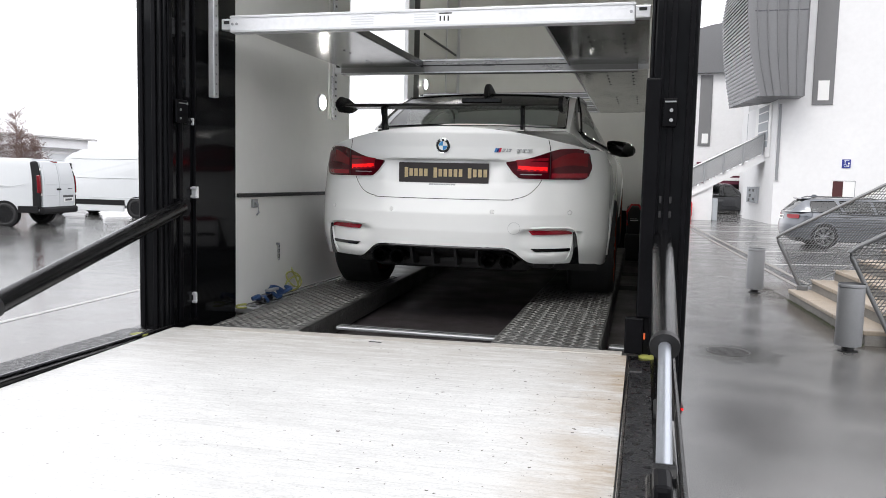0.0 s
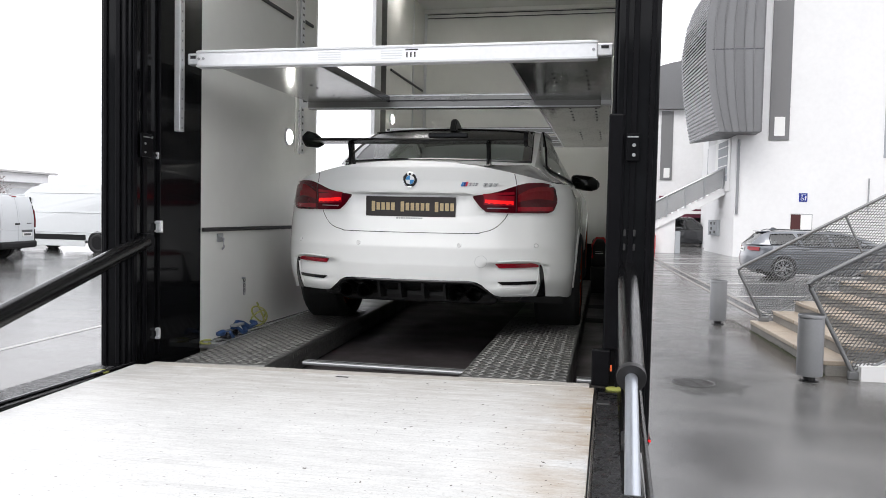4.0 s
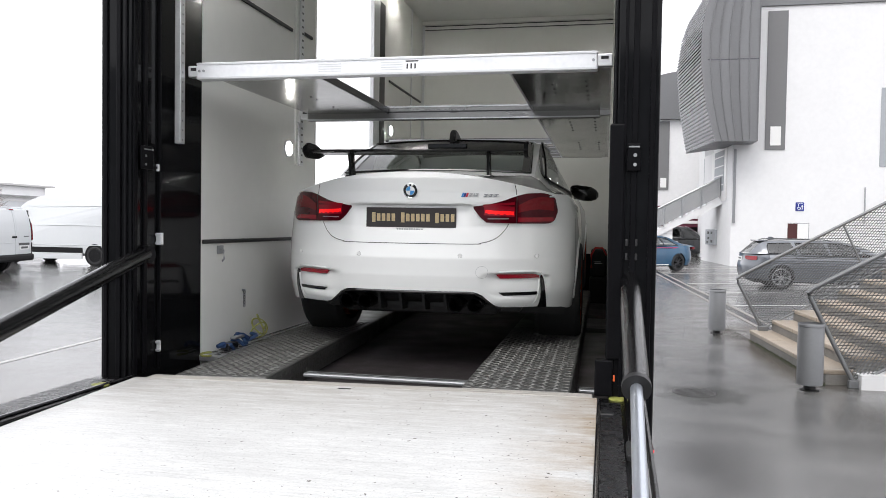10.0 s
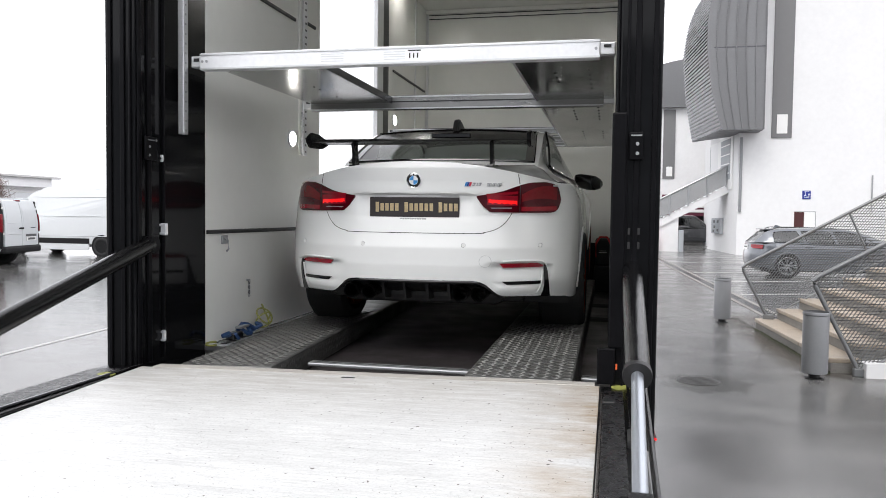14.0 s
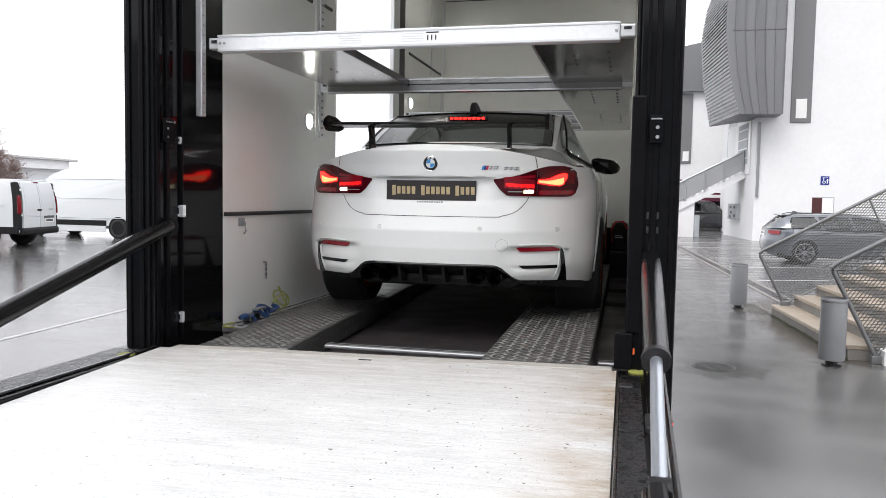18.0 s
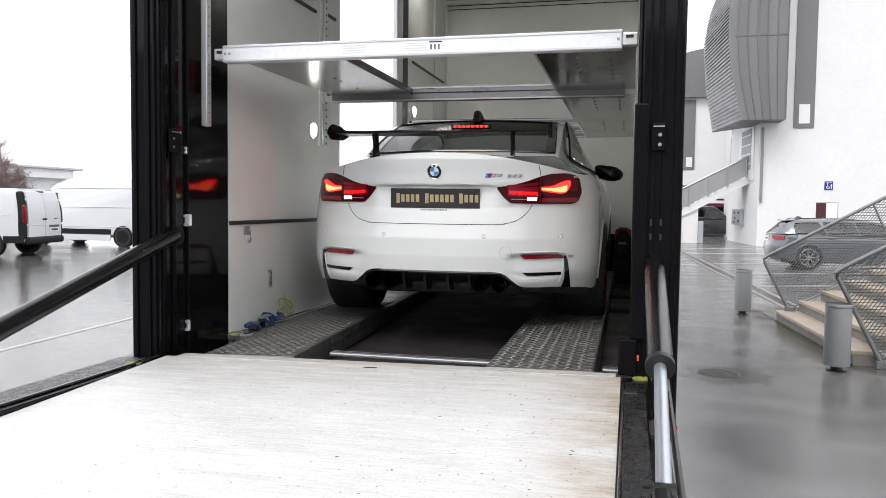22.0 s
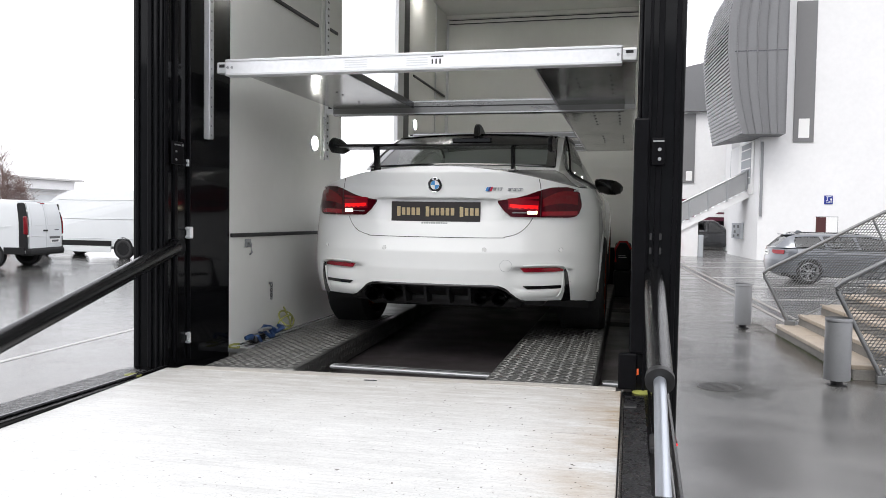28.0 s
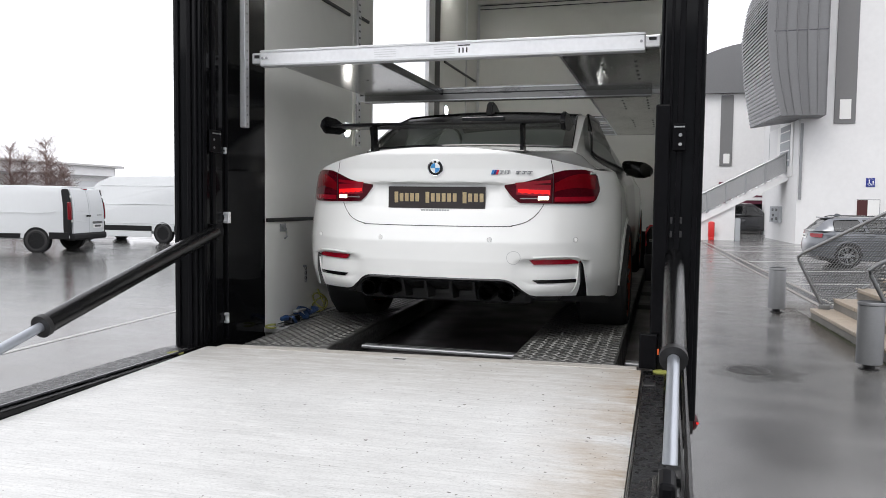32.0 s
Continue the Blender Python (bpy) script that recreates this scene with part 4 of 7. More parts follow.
        part("door_handle", bx(side * 0.875 - 0.012, side * 0.875 + 0.012, 1.52, 1.72, 0.815, 0.838, bevel=0.008), WHITE_PAINT, car)
    # towing-eye cover, shut line of the lid
    cover = [(0.424 + 0.034 * math.cos(a), 0.545 + 0.034 * math.sin(a)) for a in np.linspace(0, 2 * math.pi, 25)]
    part("towing_cover_joint", tail_line(cover, 0.0014, 0.0015, 1), STEEL, car)
    lid = [(-0.562, 0.818), (-0.543, 0.785), (-0.512, 0.750), (-0.472, 0.725), (-0.41, 0.709), (-0.34, 0.704), (0.34, 0.704), (0.41, 0.709), (0.472, 0.725), (0.512, 0.750), (0.543, 0.785), (0.562, 0.818)]
    lid = [(p.x, p.y) for p in smooth_pts([(x, z, 0) for x, z in lid], 5)]
    part("shut_line", tail_line(lid, 0.0036, 0.0015, 2), BLACK_PLASTIC, car)
    # number-plate holder with a dealer's plate: gold marks on dark brown
    plate = part("licence_plate", tail_patch(np.linspace(-0.268, 0.268, 12), lambda x: 0.794, lambda x: 0.908, 0.000, 3, 1, 0.014), PLATE_DARK, car, "dark brown plate with gold marks")
    for x0, count in ((-0.232, 5), (-0.055, 6), (0.148, 4)):
        for k in range(count):
            x = x0 + k * 0.0300
            p = rear_place(x + 0.01, 0.852, 0.001)
            part("gold_bar", bx(x, x + 0.021, p.y - 0.0015, p.y + 0.002, 0.829 if k else 0.822, 0.873 if k else 0.880, bevel=0.001, seg=1), GOLD, plate)
    strip = part("plate_holder", tail_patch(np.linspace(-0.225, 0.225, 8), lambda x: 0.780, lambda x: 0.793, -0.002, 2, 1, 0.012), WHITE, car)
    bm = bmesh.new()
    for k in range(11):
        p = rear_place(-0.08 + 0.0145 * k, 0.784, -0.001)
        box(bm, p.x, p.x + 0.011, p.y - 0.001, p.y + 0.001, 0.780, 0.788)
    part("holder_marks", bm, STEEL, strip)
    # round badge in plain shapes
    c = rear_place(0.002, 1.006, 0.0)
    badge = part("round_badge", tb(c + Vector((0, 0.004, 0)), c + Vector((0, -0.006, 0)), 0.041, 32), BLACK_GLOSS, car, "round black badge with blue and white quarters", smooth=True)
    part("badge_rim", sweep(bmesh.new(), [c + Vector((0.041 * math.cos(a), -0.006, 0.041 * math.sin(a))) for a in np.linspace(0, 2 * math.pi, 33)], 0.0022, 6), CHROME, badge)
    part("badge_disc", tb(c + Vector((0, -0.004, 0)), c + Vector((0, -0.0075, 0)), 0.0265, 28), WHITE, badge)
    for a0 in (math.pi / 2, -math.pi / 2):
        bm = bmesh.new()
        prism(bm, [(c.x, c.z)] + [(c.x + 0.025 * math.cos(a), c.z + 0.025 * math.sin(a)) for a in np.linspace(a0, a0 + math.pi / 2, 8)], "y", c.y - 0.0095, c.y - 0.0074)
        part("badge_quarter", bm, BLUE, badge)
    bm = bmesh.new()
    for x in (-0.018, 0.006):
        box(bm, c.x + x, c.x + x + 0.012, c.y - 0.009, c.y - 0.005, c.z + 0.028, c.z + 0.037)
    part("badge_marks", bm, WHITE, badge)
    # model badge: three slanted stripes and chrome marks
    stripes = None
    for k, m in enumerate((BLUE, DEEP_BLUE, STRIPE_RED)):
        bm = bmesh.new()
        p = rear_place(0.30 + 0.012 * k, 0.985, 0.004)
        prism(bm, [(p.x - 0.004, 0.972), (p.x + 0.007, 0.972), (p.x + 0.016, 0.996), (p.x + 0.005, 0.996)], "y", p.y - 0.001, p.y + 0.003)
        ob = part("badge_stripe" if stripes else "model_badge", bm, m, stripes or car)
        stripes = stripes or ob
    for k, (x, w) in enumerate(((0.345, 0.018), (0.368, 0.008), (0.38, 0.016), (0.425, 0.026), (0.456, 0.022), (0.482, 0.026))):
        p = rear_place(x, 0.985, 0.004)
        z1 = 0.993 if k < 3 else 0.990
        bm = bmesh.new()
        box(bm, x, x + w, p.y - 0.001, p.y + 0.003, z1 - 0.005, z1)
        box(bm, x - 0.003, x + w * 0.5, p.y - 0.001, p.y + 0.003, z1 - 0.017, z1 - 0.012)
        box(bm, x + w * 0.35, x + w * 0.55, p.y - 0.001, p.y + 0.003, z1 - 0.016, z1 - 0.002)
        part("chrome_mark", bm, STEEL, stripes)
    # diffuser and exhausts
    bm = bmesh.new()
    rows = []
    for f in np.linspace(0, 1, 7):
        rows.append([(x * (1 + 0.10 * f), rear_place(x, 0.43).y + 0.07 + 0.30 * f * f, 0.43 - 0.13 * f) for x in np.linspace(-0.50, 0.50, 21)])
    diffuser = part("diffuser", grid(bm, rows), BLACK_PLASTIC, car, "black rear diffuser with fins", smooth=True)
    part("diffuser_edge", sweep(bmesh.new(), [rear_place(x, tail_low(x) - 0.006, -0.004) for x in np.linspace(-0.53, 0.53, 29)], 0.010), BLACK_GLOSS, diffuser, smooth=True)
    for x in (-0.2, -0.07, 0.07, 0.2):
        bm = bmesh.new()
        prism(bm, [(0.08, 0.415), (0.36, 0.34), (0.36, 0.28), (0.12, 0.305)], "x", x - 0.008, x + 0.008)
        part("diffuser_fin", bm, BLACK_PLASTIC, diffuser)
    for x in (-0.385, -0.275, 0.275, 0.385):
        bm = bmesh.new()
        for r0, r1, y0, y1 in ((0.042, 0.045, 0.02, 0.22), (0.045, 0.042, 0.02, 0.012), (0.042, 0.037, 0.012, 0.02), (0.037, 0.036, 0.02, 0.2)):
            grid(bm, [[(x + r0 * math.cos(a), y0 + 0.030, 0.352 + r0 * math.sin(a)) for a in np.linspace(0, 2 * math.pi, 21)], [(x + r1 * math.cos(a), y1 + 0.030, 0.352 + r1 * math.sin(a)) for a in np.linspace(0, 2 * math.pi, 21)]])
        part("exhaust_tip", bm, DARK_CHROME, car, "dark metal exhaust tip", smooth=True)
    part("underbody", bx(-0.62, 0.62, 0.35, 4.45, 0.27, 0.36, bevel=0.03), BLACK_PLASTIC, car)
    part("silencer", bx(-0.50, 0.50, 0.24, 0.50, 0.26, 0.38, bevel=0.05), BLACK_PLASTIC, car)
    # cabin: seats and rear shelf, seen through the glass
    part("rear_shelf", bx(-0.60, 0.60, 0.72, 1.15, 0.93, 0.96, bevel=0.01), SEAT, car)
    for x in (-0.36, 0.36):
        seat = part("front_seat", bx(x - 0.25, x + 0.25, 1.95, 2.12, 0.35, 1.02, bevel=0.06), SEAT, car, "black bucket seat")
        part("headrest", bx(x - 0.14, x + 0.14, 1.95, 2.08, 0.98, 1.18, bevel=0.05), SEAT, seat)
    part("dashboard", bx(-0.72, 0.72, 2.95, 3.4, 0.60, 0.92, bevel=0.05), SEAT, car)
    wheels = [wheel(car, sx * 0.811, 1.02, 0.34, 0.295, 0.258, 7, RIM_DARK, ORANGE) for sx in (-1, 1)] + [wheel(car, sx * 0.785, 3.83, 0.335, 0.255, 0.245, 7, RIM_DARK, ORANGE) for sx in (-1, 1)]
    # third brake lamp: a row of red elements at the head of the rear window
    strip = part("third_brake_lamp", bx(-0.140, 0.140, 1.092, 1.130, 1.310, 1.340, bevel=0.004), BLACK_GLOSS, car, "slim brake lamp at the head of the rear window")
    for k in range(8):
        x = -0.112 + 0.032 * k
        moving.append(("third", part("led", bx(x - 0.011, x + 0.011, 1.080, 1.089, 1.318, 1.332, bevel=0.005), GLOW_BRAKE, strip)))
    return car, wheels, moving


white_coupe, coupe_wheels, coupe_lights = build_white_coupe()


# ---- the transporter: a tall box body, open at the back ----
XL, XR, REAR, SILL, FRONT, FLOOR_Z, ROOF_Z = -1.15, 1.145, -0.955, -0.29, 5.0, 0.70, 4.06


def build_truck():
    t = thing("car_transporter", pose(0, 0, 0), "tall black box truck with white lined walls, open at the back", "truck")
    # left wall in panels round the side opening
    wall = part("side_wall", bx(-1.20, XL, SILL, 1.442, FLOOR_Z - 0.05, ROOF_Z), LINER, t, "white lined wall with a side opening")
    part("wall_panel", bx(-1.20, XL, 3.35, FRONT, FLOOR_Z - 0.05, ROOF_Z), LINER, wall)
    part("wall_panel", bx(-1.20, XL, 1.442, 3.35, 3.80, ROOF_Z), LINER, wall)
    # panel below the opening, added to cut daylight on the floor under the car
    part("wall_panel", bx(-1.20, XL, 1.442, 3.35, FLOOR_Z - 0.05, 1.15), LINER, wall)
    part("side_wall", bx(XR, 1.315, SILL, FRONT, FLOOR_Z - 0.05, ROOF_Z), LINER, t, "white lined wall")
    part("bulkhead", bx(-1.315, 1.315, FRONT, FRONT + 0.1, FLOOR_Z - 0.05, ROOF_Z), LINER, t)
    part("roof_panel", bx(-1.315, 1.315, REAR + 0.3, FRONT + 0.1, ROOF_Z, ROOF_Z + 0.07), LINER, t)
    part("floor_panel", bx(-1.315, 1.315, REAR + 0.08, FRONT + 0.1, FLOOR_Z - 0.16, FLOOR_Z), FLOOR_DARK, t, "dark brown floor")
    # corner trims and joints inside
    part("corner_trim", bx(XL, XL + 0.012, 4.42, 4.45, FLOOR_Z, ROOF_Z, bevel=0.003), ALU, t)
    part("corner_trim", bx(XL, XL + 0.03, FRONT - 0.03, FRONT - 0.002, FLOOR_Z, ROOF_Z, bevel=0.004), ALU, t)
    part("ceiling_trim", bx(XL, XR, FRONT - 0.05, FRONT - 0.002, ROOF_Z - 0.048, ROOF_Z - 0.002, bevel=0.006), LINER, t)
    for z in (4.004, 3.957):
        part("ceiling_trim", bx(XL, XR, FRONT - 0.008, FRONT - 0.002, z - 0.005, z + 0.005), DARK_CHROME, t)
    # made-up black sheets that darken the foot of the wall and the bulkhead
    part("dark_foot_sheet", bx(XR - 0.014, XR - 0.002, SILL + 0.01, FRONT - 0.02, FLOOR_Z, 1.02, bevel=0.003), BLACK_RIB, t, "made-up black sheet darkening the wall foot")
    part("dark_foot_sheet", bx(0.55, XR - 0.016, FRONT - 0.016, FRONT - 0.002, FLOOR_Z, 1.25, bevel=0.003), BLACK_RIB, t)
    # side opening: jamb, dark seal and frame
    part("opening_jamb", bx(-1.19, XL + 0.006, 2.97, 3.16, 1.15, 3.80, bevel=0.006), ALU, t)
    part("opening_seal", bx(-1.195, XL + 0.004, 3.162, 3.348, 1.15, 3.80), BLACK_PLASTIC, t)
    part("opening_jamb", bx(-1.20, XL + 0.004, 1.425, 1.45, 1.15, 3.80, bevel=0.004), LINER, t)
    # dark rub strips along the wall
    for y0, y1, z in ((SILL, 1.42, 1.445), (0.10, 0.96, 2.955), (1.12, 1.34, 2.985), (3.5, 4.88, 3.06)):
        part("rub_strip", bx(XL, XL + 0.016, y0, y1, z - 0.012, z + 0.012, bevel=0.005), BLACK_PLASTIC, t, "dark rub strip")
    # slotted lashing tracks
    for y, z0, z1 in ((1.12, 1.99, 3.8),):
        track = part("lashing_track", bx(XL, XL + 0.022, y - 0.035, y + 0.035, z0, z1, bevel=0.004), ALU, t)
        slot = part("track_slot", bx(-0.0012, 0.0012, -0.012, 0.012, 0.0, 0.014), STEEL_RIM, track, m=pose(XL + 0.0228, y, z0 + 0.02))
        for k in range(1, int((z1 - z0) / 0.05)):
            shared("track_slot", slot.data, track, (XL + 0.0228, y, z0 + 0.02 + 0.05 * k))
        part("wall_post", bx(XL, XL + 0.014, y - 0.095, y - 0.045, 1.99, 3.8, bevel=0.004), LINER, t)
    bm = bmesh.new()
    for k in range(15):
        tube(bm, (XL + 0.035, 1.02 + 0.006 * (k % 2), 2.30 - 0.021 * k), (XL + 0.037, 1.03 - 0.006 * (k % 2), 2.279 - 0.021 * k), 0.007, 6)
    part("hanging_chain", bm, STEEL, t)
    hook = part("wall_hook", bx(XL, XL + 0.012, -0.115, -0.05, 1.37, 1.42, bevel=0.003), STEEL, t, "small steel hook")
    part("hook_bar", sweep(bmesh.new(), [(XL + 0.012, -0.085, 1.40), (XL + 0.03, -0.085, 1.39), (XL + 0.034, -0.085, 1.34), (XL + 0.02, -0.083, 1.325)], 0.006), STEEL, hook)
    peg = part("wall_hook", tb((XL, 0.217, 1.128), (XL + 0.022, 0.217, 1.128), 0.007, 10), STEEL, t, "small peg with a short hanging chain")
    for k in range(6):
        wide_link = 0.008 if k % 2 else 0.003
        loop = [(XL + 0.016 + (0.006 - wide_link * 0.5) * math.cos(a), 0.217 + wide_link * math.cos(a), 1.116 - 0.0165 * k + 0.0115 * math.sin(a)) for a in np.linspace(0, 2 * math.pi, 11)]
        part("chain_link", sweep(bmesh.new(), loop, 0.0028, 5), STEEL if k % 2 else BLACK_PLASTIC, peg, smooth=True)
    # round interior lamps
    for y, z in ((0.90, 2.095), (3.56, 2.55)):
        lamp = part("wall_lamp", tb((XL, y, z), (XL + 0.016, y, z), 0.062, 28), ALU_BRIGHT, t, "round white wall lamp, lit")
        part("lamp_lens", tb((XL + 0.016, y, z), (XL + 0.022, y, z), 0.046, 28), GLOW_LED, lamp)
    # unseen fill lamp added flush on the right wall to brighten the interior
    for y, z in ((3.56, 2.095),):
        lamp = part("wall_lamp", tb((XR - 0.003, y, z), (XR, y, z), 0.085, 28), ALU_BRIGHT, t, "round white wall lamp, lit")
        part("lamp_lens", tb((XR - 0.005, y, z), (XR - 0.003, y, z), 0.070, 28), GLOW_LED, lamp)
    for x in (-1.0, 1.02):
        lamp = part("ceiling_lamp", tb((x, 3.62, ROOF_Z - 0.03), (x, 3.62, ROOF_Z), 0.105, 28), ALU_BRIGHT, t, "round ceiling lamp, lit")
        part("lamp_lens", tb((x, 3.62, ROOF_Z - 0.036), (x, 3.62, ROOF_Z - 0.03), 0.095, 28), GLOW_LED, lamp)
    # dark outer skin
    part("outer_skin", bx(XR + 0.17, 1.325, SILL, FRONT + 0.1, 0.62, ROOF_Z + 0.06), BLACK_PANEL, t)
    part("outer_skin", bx(-1.215, -1.202, SILL, 1.43, 0.62, ROOF_Z + 0.06), BLACK_PANEL, t)
    part("outer_skin", bx(-1.215, -1.202, 3.36, FRONT + 0.1, 0.62, ROOF_Z + 0.06), BLACK_PANEL, t)
    part("outer_skin", bx(-1.315, 1.315, FRONT + 0.102, FRONT + 0.115, 0.62, ROOF_Z + 0.06), BLACK_PANEL, t)
    part("outer_skin", bx(-1.315, 1.325, REAR + 0.305, FRONT + 0.115, ROOF_Z + 0.072, ROOF_Z + 0.084), BLACK_PANEL, t)
    # rear frame: two black posts with shutter guides, and a header
    for side, xi, xo in ((-1, XL, -1.315), (1, XR, 1.32)):
        a, b = min(xi, xo), max(xi, xo)
        post = part("rear_post", bx(a, b, REAR, SILL, 0.62, ROOF_Z + 0.07, bevel=0.008), BLACK_PANEL, t, "gloss black rear post")
        for k, (y0, y1, d) in enumerate(((-0.945, -0.915, 0.010), (-0.865, -0.835, 0.012), (-0.735, -0.722, 0.016))):
            xa, xb = (xi, xi + d) if side < 0 else (xi - d, xi)
            part("guide_rib", bx(xa, xb, y0, y1, 0.80, ROOF_Z, bevel=0.004), BLACK_RIB, post)
        for k, (x, w) in enumerate(((0.03, 0.02), (0.10, 0.024), (0.14, 0.012))):
            xc = xo - side * x
            part("guide_rib", bx(xc - w / 2, xc + w / 2, REAR - 0.012, REAR, 0.70, ROOF_Z, bevel=0.004), BLACK_RIB, post)
    part("header", bx(-1.315, 1.32, REAR + 0.005, REAR + 0.30, ROOF_Z - 0.22, ROOF_Z + 0.072, bevel=0.01), BLACK_PANEL, t)
    # latch plate, clips and screws on the posts
    latch = part("latch_plate", bx(XL + 0.021, XL + 0.034, -0.915, -0.82, 1.815, 1.930, bevel=0.004), BLACK_RIB, t, "black latch plate with screws")
    for y, z in ((-0.888, 1.880), (-0.888, 1.838), (-0.832, 1.914)):
        part("screw", tb((XL + 0.034, y, z), (XL + 0.038, y, z), 0.006, 10), STEEL, latch)
    part("latch_line", bx(XL + 0.034, XL + 0.037, -0.902, -0.848, 1.910, 1.916), STEEL, latch)
    for z, h, w, d in ((1.468, 0.062, 0.026, 0.030), (0.915, 0.060, 0.012, 0.020), (1.832, 0.034, 0.008, 0.010)):
        clip = part("white_clip", bx(XL + 0.002, XL + d, -0.735 - w / 2, -0.735 + w / 2, z - h / 2, z + h / 2, bevel=0.003), ALU_BRIGHT, t, "white plastic door clip")
        part("clip_pin", tb((XL + d, -0.735, z - h * 0.4), (XL + d, -0.735, z + h * 0.4), min(0.006, w * 0.4), 8), WHITE, clip)
        for dz in (-0.35, 0.35):
            part("clip_lug", bx(XL + 0.002, XL + d + 0.006, -0.735 - w / 2 - 0.010, -0.735 - w / 2, z + dz * h - 0.006, z + dz * h + 0.006, bevel=0.002), ALU_BRIGHT, clip)
    latch = part("latch_plate", bx(1.19, 1.245, REAR - 0.03, REAR - 0.012, 1.80, 1.915, bevel=0.004), BLACK_RIB, t, "black latch plate with screws")
    for z in (1.866, 1.826):
        part("screw", tb((1.222, REAR - 0.036, z), (1.222, REAR - 0.03, z), 0.0075, 12), STEEL, latch)
    part("latch_line", bx(1.195, 1.24, REAR - 0.034, REAR - 0.03, 1.898, 1.904), STEEL, latch)
    part("guide_cover", bx(1.118, 1.18, REAR - 0.02, REAR + 0.06, 1.0, 2.0, bevel=0.008), BLACK_RIB, t)
    for x in (1.195, 1.235):
        for z in (1.50, 1.44):
            part("screw", bx(x - 0.005, x + 0.005, REAR - 0.016, REAR - 0.012, z - 0.014, z + 0.014, bevel=0.002), BLACK_PLASTIC, t)
    part("post_notch", bx(1.075, 1.150, REAR - 0.03, REAR + 0.02, 0.845, 1.0, bevel=0.006), BLACK_RIB, t)
    part("side_marker", bx(1.152, 1.160, REAR - 0.036, REAR - 0.03, 0.912, 0.938, bevel=0.002), mat("orange_marker", (0.7, 0.12, 0.03), 0.3), t)
    # upper deck: a vertical rail, cross beams and two runways
    part("deck_rail", bx(XL + 0.050, XL + 0.085, -0.66, -0.615, 1.965, 3.7, bevel=0.004), ALU, t, "slotted aluminium lift rail")
    slot = part("rail_slot", bx(-0.0008, 0.0008, -0.005, 0.005, 0, 0.01), STEEL, t, m=pose(XL + 0.085, -0.64, 1.98))
    for k in range(1, 34):
        shared("rail_slot", slot.data, t, (XL + 0.085, -0.64, 1.98 + 0.05 * k))
    # beams behind the first take the darker metal, their shade painted in
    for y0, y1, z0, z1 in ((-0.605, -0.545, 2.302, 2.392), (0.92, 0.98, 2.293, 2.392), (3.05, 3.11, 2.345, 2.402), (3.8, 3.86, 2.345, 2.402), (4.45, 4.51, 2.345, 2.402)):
        beam = part("cross_beam", bx(-1.005, 1.055, y0, y1, z0, z1, bevel=0.006), ALU_BRIGHT if y0 < 0 else ALU_SHADED, t, "aluminium cross beam of the upper deck")
        part("beam_lip", bx(-1.004, 1.054, y0 - 0.004, y0, z1 - 0.014, z1 - 0.004), ALU, beam)
        part("beam_lip", bx(-1.004, 1.054, y0 - 0.004, y0, z0 + 0.003, z0 + 0.012), ALU, beam)
        if y0 > 0:
            part("beam_groove", bx(-1.0, 1.05, y0 - 0.003, y0, z0 + 0.05, z0 + 0.058), BLACK_PLASTIC, beam)
        for x0, x1 in ((-1.06, -1.0), (1.05, 1.125)):
            part("beam_tongue", bx(x0, x1, y0 + 0.006, y1 - 0.006, z0 + 0.016, z1 - 0.014, bevel=0.006), ALU, beam)
        part("tongue_slot", bx(-1.042, -1.012, y0 + 0.002, y0 + 0.007, (z0 + z1) / 2 + 0.002, (z0 + z1) / 2 + 0.018), DARK_GAP, beam)
        part("tongue_slot", bx(1.07, 1.105, y0 + 0.002, y0 + 0.007, (z0 + z1) / 2 + 0.005, (z0 + z1) / 2 + 0.018), DARK_GAP, beam)
        for x in (-0.99, -0.965, 1.035):
            part("bolt", tb((x, y0 - 0.004, (z0 + z1) / 2), (x, y0, (z0 + z1) / 2), 0.007, 10), STEEL, beam)
        if y0 < 0:
            for x0, x1 in ((-0.33, -0.21), (-0.10, -0.02), (0.0, 0.11)):
                bm = bmesh.new()
                if x0 == -0.10:
                    for k in range(8):
                        box(bm, x0 + 0.01 * k, x0 + 0.01 * k + 0.005, y0 - 0.001, y0, 2.372, 2.375), box(bm, x0 + 0.01 * k, x0 + 0.01 * k + 0.005, y0 - 0.001, y0, 2.322, 2.325)
                else:
                    for k in range(4):
                        box(bm, x0, x1, y0 - 0.001, y0, 2.325 + 0.012 * k, 2.329 + 0.012 * k)
                part("beam_marks", bm, ALU, beam)
            bm = bmesh.new()
            for k in range(3):
                box(bm, 0.130 + 0.020 * k, 0.137 + 0.020 * k, y0 - 0.0012, y0, 2.330, 2.355)
            box(bm, 0.125, 0.19, y0 - 0.0012, y0, 2.364, 2.370)
            part("beam_label", bm, BLACK_PLASTIC, beam)
    for x0, x1, xe in ((-0.99, -0.40, 1), (0.615, 1.12, -1)):
        y_end = 0.915 if xe > 0 else 4.4
        run = part("upper_runway", bx(x0, x1, -0.545, y_end, 2.34, 2.37, bevel=0.004), ALU_SHEET, t, "smooth aluminium runway of the upper deck")
        edge = x1 if xe > 0 else x0
        part("runway_edge", bx(edge - 0.006, edge + 0.006, -0.545, y_end, 2.335, 2.38, bevel=0.003), DARK_CHROME if xe > 0 else ALU, run)
